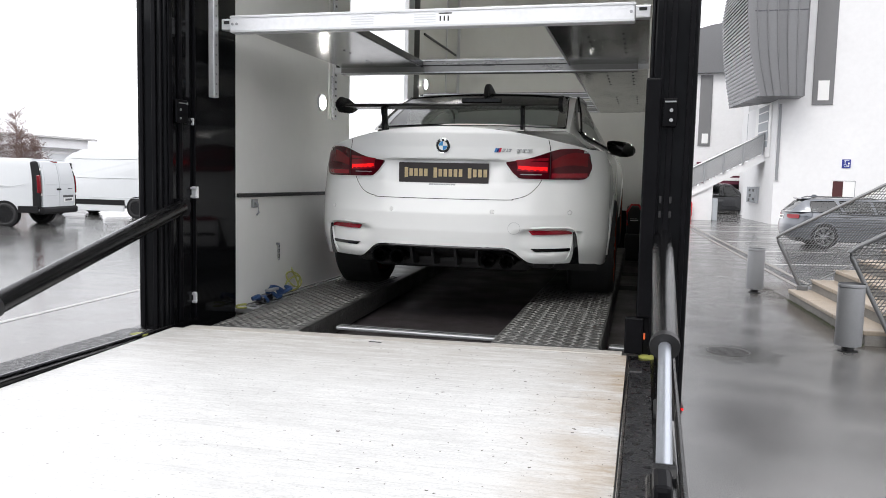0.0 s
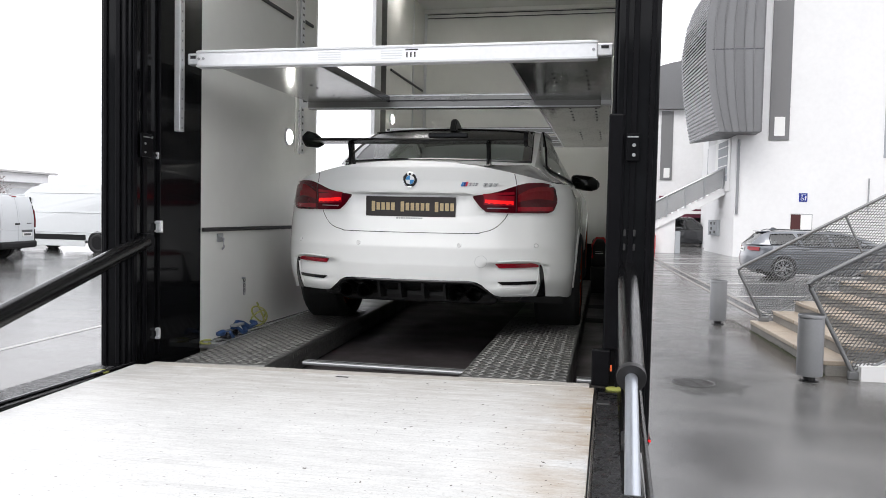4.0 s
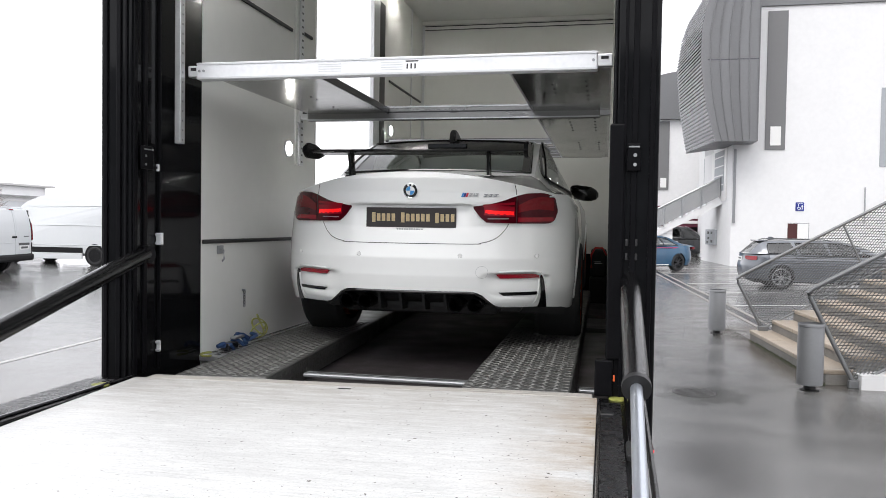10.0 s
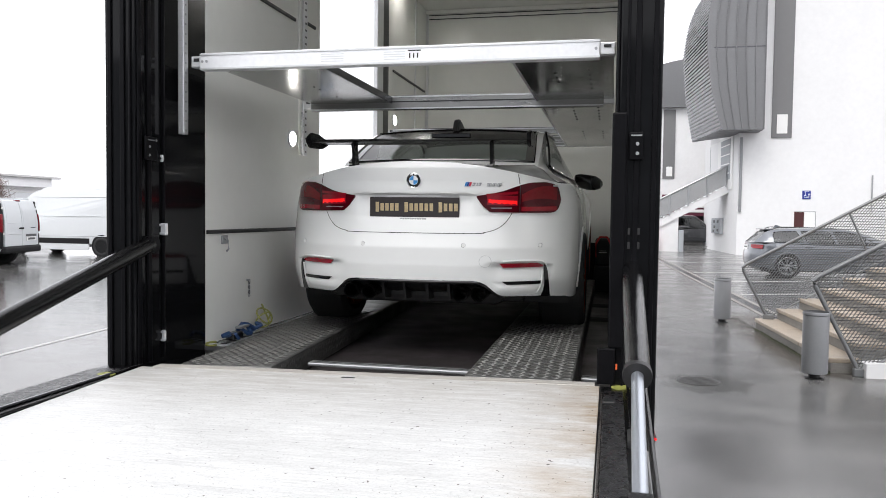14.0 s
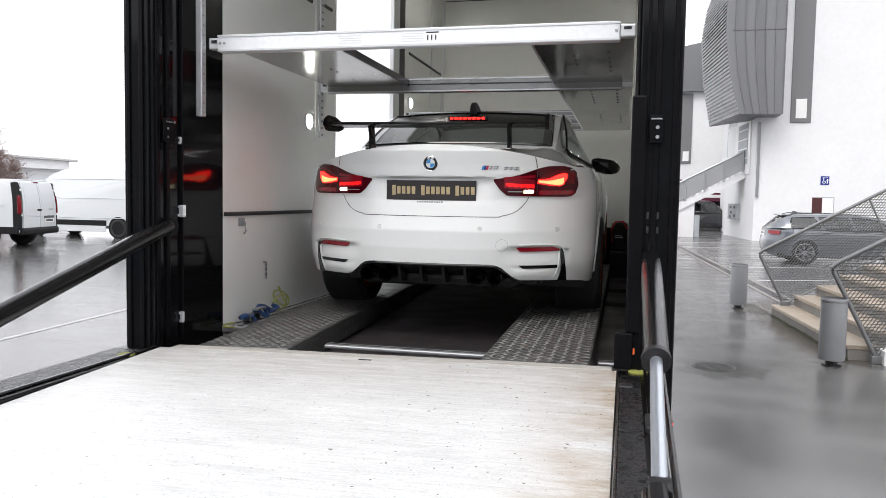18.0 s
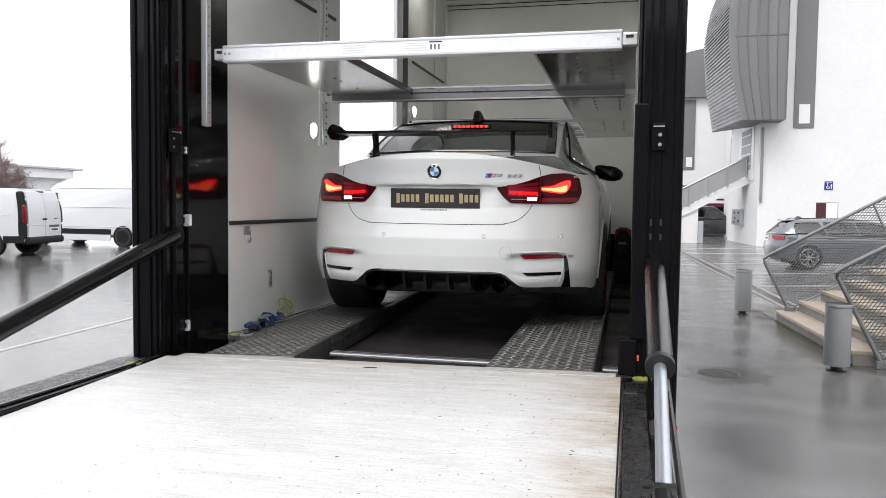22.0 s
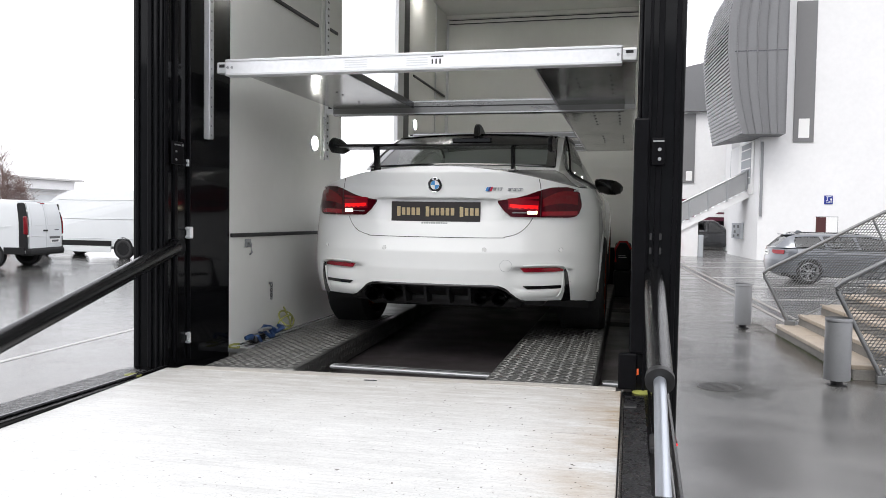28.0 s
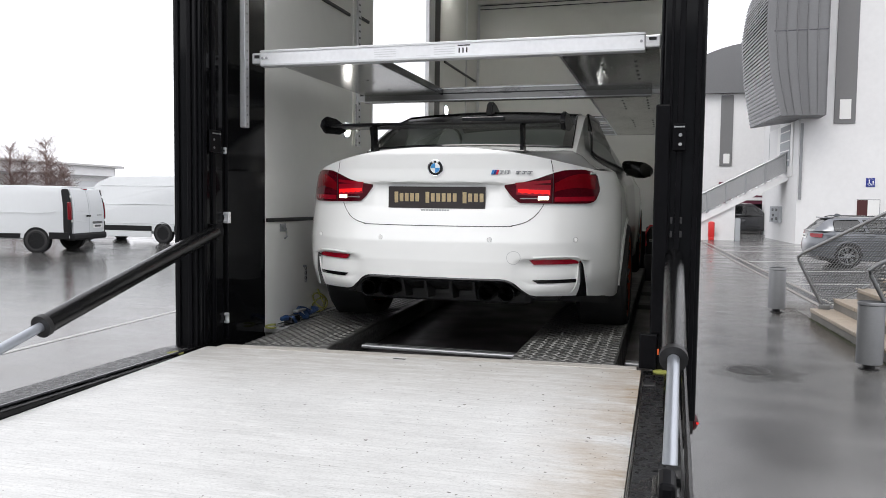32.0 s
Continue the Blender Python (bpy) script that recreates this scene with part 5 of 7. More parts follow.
        if xe > 0:
            heads = [(x0 + 0.3, y) for y in (0.2, 0.3, 0.6, 0.7)]
        else:
            heads = [(0.806, -0.04 + 0.14 * k) for k in range(3)] + [(0.99, -0.11 + 0.15 * k) for k in range(5)] + [(x, 1.32 + 0.17 * k) for x in (0.835, 1.015) for k in range(5)] + [(x, 2.9 + 0.2 * k) for x in (0.85, 1.03) for k in range(4)]
        for x, y in heads:
            part("rivet", tb((x, y, 2.336), (x, y, 2.341), 0.007, 8, 0.009), STEEL_RIM, run)
    # lower deck: raised tread-plate runways
    rnd = random.Random(2)
    for x0, x1, askew, top in ((-0.236, 0.236, 3.5, 0.8225), (-0.245, 0.245, 0.2, 0.8415)):
        left = askew > 1
        lay = pose(-0.675 if left else 0.742, -0.93, 0, 0, -0.85, askew)
        run = part("tread_runway", bx(x0, x1, 0.0, 3.9 if left else 5.5, FLOOR_Z, top, bevel=0.012), TREAD, t, "tread-plate runway with a raised diamond pattern", m=lay)
        bm = bmesh.new()
        y, k = 0.02, 0
        while y < 2.1:
            x = x0 + 0.028 + (0.027 if k % 2 else 0)
            while x < x1 - 0.016:
                a = 0.30 if k % 2 else -0.30
                ca, sa = math.cos(a), math.sin(a)
                vs = [bm.verts.new((x + u * ca - v * sa, y + u * sa + v * ca, top + w)) for u, v, w in ((-0.024, 0, 0), (0, -0.009, 0), (0.024, 0, 0), (0, 0.009, 0), (-0.010, 0, 0.0045), (0.010, 0, 0.0045))]
                for f in ((0, 1, 4), (1, 5, 4), (1, 2, 5), (2, 3, 5), (3, 4, 5), (3, 0, 4)):
                    bm.faces.new([vs[i] for i in f])
                x += 0.054
            y += 0.033
            k += 1
        tagged(part("tread_pattern", bm, TREAD_PIP, run), kind="stuff")
        # the same pattern on the folded inner face
        bm = bmesh.new()
        inner_face = 1 if left else -1
        xe = x1 if inner_face > 0 else x0
        for i, y in enumerate(np.arange(0.03, 2.0, 0.032)):
            for z in (top - 0.030, top - 0.075):
                q = 1.25 if i % 2 else -1.25
                vs = [bm.verts.new((xe + inner_face * w, y + u * math.cos(q) - v * math.sin(q), z + u * math.sin(q) + v * math.cos(q))) for u, v, w in ((-0.022, 0, 0.001), (0, -0.008, 0.001), (0.022, 0, 0.001), (0, 0.008, 0.001), (0, 0, 0.0050))]
                for f in ((0, 1, 4), (1, 2, 4), (2, 3, 4), (3, 0, 4)):
                    bm.faces.new([vs[i2] for i2 in f])
        tagged(part("tread_pattern", bm, TREAD_PIP, run), kind="stuff")
    # sill bars and the perforated track at the wall foot
    for x0, x1 in ((-0.41, 0.49), (0.995, 1.14)):
        bar = part("sill_bar", bx(x0, x1, -0.575, -0.505, 0.764, 0.784, bevel=0.007), STEEL, t, "steel sill bar across the floor")
        part("bar_groove", bx(x0, x1, -0.545, -0.538, 0.7835, 0.7848), DARK_GAP, bar)
    foot = part("foot_track", bx(XL, XL + 0.19, -0.31, 4.8, 0.765, 0.797, bevel=0.004), ALU, t, "perforated lashing track at the wall foot")
    part("track_lip", bx(XL + 0.183, XL + 0.193, -0.31, 4.8, 0.797, 0.806, bevel=0.003), ALU, foot)
    part("track_lip", bx(XL + 0.055, XL + 0.062, -0.31, 4.8, 0.797, 0.803, bevel=0.002), ALU, foot)
    slot = part("track_hole", bx(-0.016, 0.016, -0.018, 0.018, -0.0005, 0.0012, bevel=0.0004, seg=1), DARK_GAP, foot, m=pose(XL + 0.09, -0.25, 0.797))
    for k in range(1, 60):
        shared("track_hole", slot.data, foot, (XL + 0.09, -0.25 + 0.055 * k, 0.797))
    for k in range(60):
        shared("track_hole", slot.data, foot, (XL + 0.03, -0.225 + 0.055 * k, 0.797))
        shared("track_hole", slot.data, foot, (XL + 0.148, -0.225 + 0.055 * k, 0.797))
    # chassis and wheels under the body
    part("chassis", bx(-0.45, 0.45, -0.6, 5.0, 0.42, 0.54, bevel=0.01), BLACK_PLASTIC, t)
    part("side_skirt", bx(1.24, 1.30, -0.4, 5.0, 0.32, 0.62, bevel=0.01), BLACK_PANEL, t)
    part("side_skirt", bx(-1.30, -1.24, -0.4, 5.0, 0.32, 0.62, bevel=0.01), BLACK_PANEL, t)
    for y in (2.2, 3.2):
        for x in (-1.0, 1.0):
            part("truck_wheel", tb((x - 0.13, y, 0.36), (x + 0.13, y, 0.36), 0.36, 32), RUBBER, t)
    return t


truck = build_truck()


def deck_height(y):
    return 0.826 - 0.030 * (REAR + 0.02 - y)


def build_tail_lift():
    t = thing("tail_lift", pose(0, 0, 0.006, 0, -0.85, 0), "lowered aluminium tail lift with black side frames and hydraulic rams", "tail lift")
    # hinge strip
    part("hinge_strip", bx(-1.005, 1.08, -1.025, -0.953, 0.79, 0.825, bevel=0.002), WORN_STRIP, t, "worn aluminium hinge strip")
    # platform planks, each a shallow extrusion
    tilt = math.degrees(math.atan(0.030))
    n, depth = 19, 0.125
    base = bx(-1.062, 1.10, -depth / 2, depth / 2, -0.035, 0.0)
    first = part("plank", base, DECKING, t, m=pose(0, -1.027 - depth / 2, deck_height(-1.027 - depth / 2), tilt))
    for k in range(1, n):
        y = -1.027 - depth * (k + 0.5)
        ob = new("plank", first.data)
        ob.parent, ob.matrix_basis = t, pose(0, y, deck_height(y), tilt)
    yf = -1.027 - depth * n
    part("nose_plank", bx(-1.062, 1.10, -0.30, 0, -0.035, 0.0, bevel=0.006), DECKING, t, m=pose(0, yf, deck_height(yf), tilt + 4))
    part("drain_slot", bx(-0.03, 0.03, -1.075, -1.06, 0.820, 0.8235, bevel=0.001), DARK_GAP, t)
    # side frames
    for side, xa, xb in ((-1, -1.29, -1.069), (1, 1.106, 1.255)):
        frame_part = part("side_frame", bx(xa, xb, -3.2, -0.97, -0.12, -0.012, bevel=0.008), BLACK_WET, t, "wet black steel side frame", m=Matrix.Translation((0, 0, 0.825)))
        part("frame_top", bx(xa + 0.012, xb - 0.06, -3.19, -1.08, -0.0118, -0.007, bevel=0.001, seg=1), WET_TOP, frame_part)
        part("frame_rail", bx(xb - 0.045, xb - 0.032, -3.2, -0.98, -0.012, 0.0, bevel=0.002), DARK_CHROME, frame_part)
        cap_x, cap_y = (-1.135, -1.19) if side < 0 else (1.188, -0.99)
        part("yellow_cap", tb((cap_x, cap_y, 0.808), (cap_x, cap_y, 0.818), 0.040, 20), YELLOW, t, "yellow cap")
        # hydraulic ram: black sleeve, bright rod, clevis
        x = -1.118 if side < 0 else 1.205
        top, end, foot = (Vector((x, -0.86, 1.405)), Vector((x, -2.05, 1.078)), Vector((x, -2.68, 0.905))) if side < 0 else (Vector((x + 0.028, -0.86, 1.338)), Vector((x + 0.020, -1.92, 1.054)), Vector((x + 0.008, -2.55, 0.888)))
        ram = part("ram_sleeve", tb(top, end, 0.041, 24), BEADED, t, "wet black hydraulic sleeve", smooth=True)
        d = (end - top).normalized()
        part("sleeve_collar", tb(end - d * 0.02, end + d * 0.004, 0.045, 24), BLACK_PLASTIC, ram, smooth=True)
        part("ram_rod", tb(end, foot, 0.019, 20), ROD, ram, "bright steel piston rod", smooth=True)
        part("rod_eye", tb(foot + Vector((-0.026, 0, 0)), foot + Vector((0.026, 0, 0)), 0.03, 20), BLACK_WET, ram)
        part("rod_bracket", bx(x - 0.032, x + 0.032, foot.y - 0.12, foot.y + 0.03, 0.77, 0.885, bevel=0.01), BLACK_WET, ram)
        part("top_pivot", tb(top + Vector((-0.04, 0, 0)), top + Vector((0.035, 0, 0)), 0.042, 20), BLACK_RIB, ram)
        if side < 0:
            part("pivot_bracket", prism(bmesh.new(), [(-0.90, 1.36), (-0.80, 1.30), (-0.78, 1.30), (-0.78, 1.47), (-0.83, 1.46)], "x", -1.149, -1.138), BLACK_RIB, ram)
    # thin stay and red lamp beside the ram
    part("stay_bar", tb((1.27, -0.98, 0.95), (1.262, -2.6, 0.80), 0.010, 8), BLACK_WET, t)
    dome = bmesh.new()
    bmesh.ops.create_uvsphere(dome, u_segments=16, v_segments=10, radius=1.0, matrix=Matrix.Translation((1.325, -0.60, 0.50)) @ Matrix.Diagonal((0.034, 0.04, 0.046, 1)))
    red = part("red_lamp", dome, LAMP_DARK, t, "small round red marker lamp", smooth=True)
    part("lamp_core", tb((1.350, -0.628, 0.50), (1.354, -0.634, 0.50), 0.006, 10), GLOW_TAIL, red)
    # catches, groove and bolts on the near side frame
    part("frame_catch", bx(1.115, 1.165, -1.30, -1.24, 0.80, 0.826, bevel=0.006), BLACK_PLASTIC, t)
    part("frame_catch", bx(1.20, 1.245, -1.86, -1.70, 0.80, 0.835, bevel=0.008), BLACK_PLASTIC, t)
    part("frame_groove", bx(1.136, 1.142, -3.1, -1.35, 0.812, 0.8165), DARK_CHROME, t)
    part("rod_cap", bx(1.186, 1.228, -2.68, -2.56, 0.87, 0.915, bevel=0.012), BLACK_RIB, t)
    for y in (-1.5, -1.95, -2.3):
        part("bolt", tb((1.18, y, 0.812), (1.18, y, 0.822), 0.010, 8), BLACK_PLASTIC, t)
    # legs down to the ground
    for x in (-0.6, 0.6):
        part("support_leg", bx(x - 0.05, x + 0.05, -2.9, -2.8, 0.0, 0.71, bevel=0.01), BLACK_PLASTIC, t)
    return t


build_tail_lift()


def build_straps():
    s = thing("ratchet_strap", pose(0.0, -0.06, -0.027), "coiled ratchet strap in blue and yellow on the runway", "strap")
    rnd = random.Random(5)
    bm = bmesh.new()
    sweep(bm, [(-1.09 + 0.03 * math.sin(a * 1.3), 0.40 + 0.06 * math.cos(a), 0.875 + 0.055 * math.sin(a) + 0.004 * a) for a in np.linspace(0, 15, 60)], 0.0055, 6)
    part("yellow_coil", bm, YELLOW, s, "loose yellow strap coil", smooth=True)
    bm = bmesh.new()
    sweep(bm, [(-1.06 + 0.035 * rnd.uniform(-1, 1), -0.22 + 0.03 * k, 0.86 + 0.025 * rnd.uniform(-1, 1)) for k in range(18)], 0.013, 6)
    part("blue_webbing", bm, STRAP_BLUE, s, smooth=True)
    part("ratchet", bx(-1.09, -1.03, -0.12, -0.0, 0.83, 0.875, bevel=0.01), DARK_CHROME, s)
    part("ratchet_handle", bx(-1.08, -1.04, -0.02, 0.10, 0.885, 0.90, bevel=0.005), STEEL, s)
    bm = bmesh.new()
    sweep(bm, [(-1.08 + 0.025 * math.sin(a), -0.30 + 0.035 * math.cos(a), 0.828 + 0.003 * a) for a in np.linspace(0, 9, 30)], 0.006, 6)
    part("yellow_coil", bm, YELLOW, s, smooth=True)
    part("blue_webbing", sweep(bmesh.new(), [(-1.08, 0.02, 0.87), (-1.085, 0.09, 0.90), (-1.08, 0.14, 0.89), (-1.07, 0.2, 0.86)], 0.016, 6), STRAP_BLUE, s, smooth=True)


build_straps()
bag = thing("tool_bag", pose(1.04, 4.7, FLOOR_Z), "black tool bag with red edges on the truck floor", "bag")
part("bag_body", bx(-0.09, 0.09, -0.12, 0.12, 0.30, 0.62, bevel=0.03), BLACK_PLASTIC, bag)
part("bag_edge", sweep(bmesh.new(), [(-0.08, -0.125, 0.40), (-0.085, -0.125, 0.55), (-0.04, -0.125, 0.63), (0.04, -0.125, 0.63), (0.085, -0.125, 0.55)], 0.012), EXT_RED, bag, smooth=True)
part("bag_mark", bx(-0.05, 0.03, -0.124, -0.121, 0.47, 0.475), WHITE, bag)
part("bag_mark", bx(-0.05, 0.04, -0.124, -0.121, 0.45, 0.458), WHITE, bag)
part("bag_stand", bx(-0.10, 0.10, -0.14, 0.14, 0.0, 0.30, bevel=0.02), BLACK_PLASTIC, bag)


# ---- ground ----
def build_ground():
    bm = bmesh.new()
    xs = [-900, -300, -120, *np.arange(-60, 61, 4.0), 120, 300, 900]
    ys = [-900, -300, -100, *np.arange(-30, 91, 4.0), 140, 300, 900]
    grid(bm, [[(x, y, 0) for x in xs] for y in ys])
    tagged(part("ground", bm, ASPHALT), "wet dark asphalt yard with patches of standing water", "asphalt", kind="structure")


build_ground()


# ---- right: steps, bollards, channel, parking bays ----
def bollard(loc):
    b = thing("bollard", pose(*loc), "grey round metal bollard on a dark foot on wet asphalt", "bollard", "bollards along the walkway")
    bm = bmesh.new()
    rows = []
    for r, z in ((0.10, 0.055), (0.118, 0.06), (0.12, 0.07), (0.12, 0.612), (0.117, 0.62), (0.117, 0.626), (0.123, 0.63), (0.123, 0.652), (0.118, 0.66), (0.0, 0.664)):
        rows.append([(r * math.cos(a), r * math.sin(a), z) for a in np.linspace(0, 2 * math.pi, 37)])
    part("post", grid(bm, rows), BOLLARD_GREY, b, smooth=True)
    part("foot", tb((0, 0, 0), (0, 0, 0.06), 0.055, 20), BLACK_PLASTIC, b)
    part("base_plate", tb((0, 0, 0), (0, 0, 0.008), 0.09, 20), BLACK_PLASTIC, b)
    return b


first = bollard((3.10, 3.78, 0))
copy_thing(first, pose(2.775, 7.80, 0))

RUN, RISE, NEAR_END, FAR_END = 0.285, 0.152, 0.0, 3.1
steps = thing("stone_steps", pose(3.335, 4.12, 0, 0, 0, 3.4), "worn sandy stone steps with white side walls", "steps", kind="structure")
for k in range(11):
    x0, x1 = RUN * k, RUN * (k + 1) + (3.0 if k == 10 else 0.03)
    part("step_core", bx(x0, x1, NEAR_END, FAR_END, 0, RISE * (k + 1) - 0.05), CONCRETE, steps)
    for j in range(3):
        ya, yb = NEAR_END + (FAR_END - NEAR_END) * j / 3, NEAR_END + (FAR_END - NEAR_END) * (j + 1) / 3
        part("tread", bx(x0 - 0.02, x1, ya + 0.003, yb - 0.003, RISE * (k + 1) - 0.05, RISE * (k + 1), bevel=0.010), STEP_STONE, steps)
part("side_wall", prism(bmesh.new(), [(0.26, 0.0), (0.26, 0.14), (0.54, 0.16), (3.7, 1.9), (3.7, 0.0)], "y", NEAR_END - 0.22, NEAR_END - 0.004), RENDER_WHITE, steps, "white rendered side wall")
part("side_wall", prism(bmesh.new(), [(0.40, 0.0), (0.40, 0.16), (0.66, 0.2), (3.7, 1.9), (3.7, 0.0)], "y", FAR_END + 0.004, FAR_END + 0.2), RENDER_WHITE, steps)


def mesh_balustrade(y, tl, bl, run_to, slope):
    """A leaning panel of expanded metal in a tube frame, rising with the steps."""
    b = thing("balustrade", pose(0, y, 0), "galvanised expanded-metal balustrade rising beside the steps", "railing", "balustrades of the steps")
    L = run_to - tl[0]
    tr, br = (run_to, tl[1] + slope * L), (run_to, bl[1] + slope * (run_to - bl[0]))
    part("top_rail", sweep(bmesh.new(), [(bl[0] - 0.02, 0, bl[1]), (tl[0] + 0.02, 0, tl[1] - 0.04), (tl[0], 0, tl[1]), (tl[0] + 0.06, 0, tl[1] + 0.05), (tr[0], 0, tr[1])], 0.022, 10), MESH_STEEL, b, smooth=True)
    part("bottom_rail", sweep(bmesh.new(), [(bl[0], 0, bl[1]), (br[0], 0, br[1])], 0.014, 8), MESH_STEEL, b, smooth=True)
    part("foot_plate", bx(bl[0] - 0.07, bl[0] + 0.07, -0.03, 0.03, bl[1] - 0.05, bl[1] + 0.03, bevel=0.008), MESH_STEEL, b)
    for f in (0.42, 0.8):
        xt, xb = tl[0] + (tr[0] - tl[0]) * f, bl[0] + (br[0] - bl[0]) * f
        part("upright", sweep(bmesh.new(), [(xt - 0.02, 0.012, tl[1] + slope * (xt - 0.02 - tl[0])), (xt + 0.30, 0.012, bl[1] + slope * (xt + 0.30 - bl[0]))], 0.015, 8), MESH_STEEL, b, smooth=True)
    # diamond mesh: two families of flat strands
    bm = bmesh.new()
    u0, u1 = Vector((tl[0], 0, tl[1])), Vector((tr[0], 0, tr[1]))
    v0, v1 = Vector((bl[0], 0, bl[1])), Vector((br[0], 0, br[1]))
    nu, nv = int(L / 0.032), int((u0 - v0).length / 0.018)
    def at(i, j):
        f, g = i / nu, j / nv
        return u0.lerp(u1, f).lerp(v0.lerp(v1, f), g)
    def strand(a, c, w=0.0040, d=0.0):
        t = (c - a).normalized()
        nrm = Vector((-t.z, 0, t.x)) * w
        o = Vector((0, d, 0))
        vs = [bm.verts.new(p) for p in (a + nrm, c + nrm, c - nrm + Vector((0, 0.008, 0)), a - nrm + Vector((0, 0.008, 0)))]
        bm.faces.new(vs)
    for i in range(nu):
        for j in range(nv):
            if (i + j) % 2 == 0:
                strand(at(i, j), at(i + 1, j + 1))
            else:
                strand(at(i + 1, j), at(i, j + 1))
    tagged(part("expanded_mesh", bm, MESH_STEEL, b), kind="stuff")
    return b


mesh_balustrade(4.0, (3.11, 0.94), (3.58, 0.05), 5.6, 0.585)
mesh_balustrade(7.15, (2.934, 0.868), (3.30, 0.186), 6.24, 0.575)

rnd = random.Random(11)
bm = bmesh.new()
for k in range(5200):
    y = rnd.uniform(4.2, 8.4)
    x = 3.36 - 0.06 * (y - 4.12) - abs(rnd.gauss(0, 0.15)) - 0.01
    r = rnd.uniform(0.0015, 0.0042)
    vs = [bm.verts.new((x + r * math.cos(q) * rnd.uniform(0.7, 1.2), y + r * math.sin(q) * rnd.uniform(0.7, 1.2), 0.0)) for q in (0, 1.6, 3.1, 4.7)]
    top = bm.verts.new((x, y, r * 0.8))
    for i in range(4):
        bm.faces.new((vs[i], vs[(i + 1) % 4], top))
tagged(part("gravel_strip", bm, mat("dark_gravel", (0.060, 0.056, 0.050), 0.8, 0, 0.3, 30)), "dark loose grit along the foot of the steps", "gravel", kind="stuff")
bm = bmesh.new()
for k in range(420):
    y = rnd.uniform(4.1, 7.2)
    x, r, tall = 3.325 - 0.0594 * (y - 4.12) - abs(rnd.gauss(0, 0.012)), rnd.uniform(0.006, 0.022), rnd.uniform(0.006, 0.03)
    vs = [bm.verts.new((x + 0.6 * r * math.cos(q), y + 1.6 * r * math.sin(q), 0.0)) for q in (0, 1.1, 2.2, 3.3, 4.4, 5.4)]
    top = bm.verts.new((x + rnd.uniform(-0.003, 0.003), y, tall))
    for i in range(6):
        bm.faces.new((vs[i], vs[(i + 1) % 6], top))
tagged(part("moss", bm, mat("dark_moss", (0.040, 0.045, 0.022), 0.9, 0, 0.4, 40)), "dark moss and dirt along the foot of the steps", "moss", kind="stuff")
# drainage channel with two pale kerb lines, and parking bays
chan = thing("drain_channel", pose(0, 0, 0), "pale concrete drainage channel set in the asphalt", "drain", kind="structure")
for k in range(26):
    y = 8.6 + k * 0.95
    lay = pose(3.545 - 0.047 * (y - 8.7), y, 0, 0, 0, 2.7)
    part("channel_stone", bx(-0.035, 0.035, 0, 0.93, 0.0, 0.012, bevel=0.004), CONCRETE, chan, m=lay)
    part("channel_stone", bx(0.215, 0.285, 0, 0.93, 0.0, 0.012, bevel=0.004), CONCRETE, chan, m=lay)
    part("grating", bx(0.04, 0.21, 0, 0.93, 0.0, 0.005), DARK_CHROME, chan, m=lay)
for k, y in enumerate((12.3, 15.4, 18.6, 23.6, 27.0)):
    tagged(part("parking_line", bx(0.0, 5.2, 0.0, 0.11, 0.0, 0.004), ROAD_WHITE, m=pose(3.95 - 0.047 * (y - 8.7), y, 0, 0, 0, 22)), "white painted parking bay line", "road marking", "parking bay lines", "structure")
tagged(part("parking_line", bx(-0.04, 0.04, -9.0, 0.6, 0.0, 0.004), ROAD_FAINT, m=pose(-5.37, 4.8, 0, 0, 0, 3.6)), "worn white painted line on wet asphalt", "road marking", kind="structure")
tagged(part("joint_line", bx(-0.02, 0.02, 0.0, 22.0, 0.0, 0.003), BLACK_PLASTIC, m=pose(-5.42, 5.4, 0, 0, 0, 3.6)), "dark joint in the asphalt", "road marking", kind="structure")
IRON = mat("wet_cast_iron", (0.06, 0.058, 0.056), 0.38, 0.1, 0.4, 20, 0.3, 80)
cover = thing("manhole_cover", pose(1.97, 3.34, 0), "round iron manhole cover flush with wet asphalt", "manhole")
part("rim", tb((0, 0, 0), (0, 0, 0.003), 0.20, 32), IRON, cover)
bm = bmesh.new()
for k in range(-4, 5):
    h = math.sqrt(max(0.18**2 - (0.04 * k) ** 2, 0))
    box(bm, -h, h, 0.04 * k - 0.008, 0.04 * k + 0.008, 0.003, 0.006)
part("ribs", bm, IRON, cover)


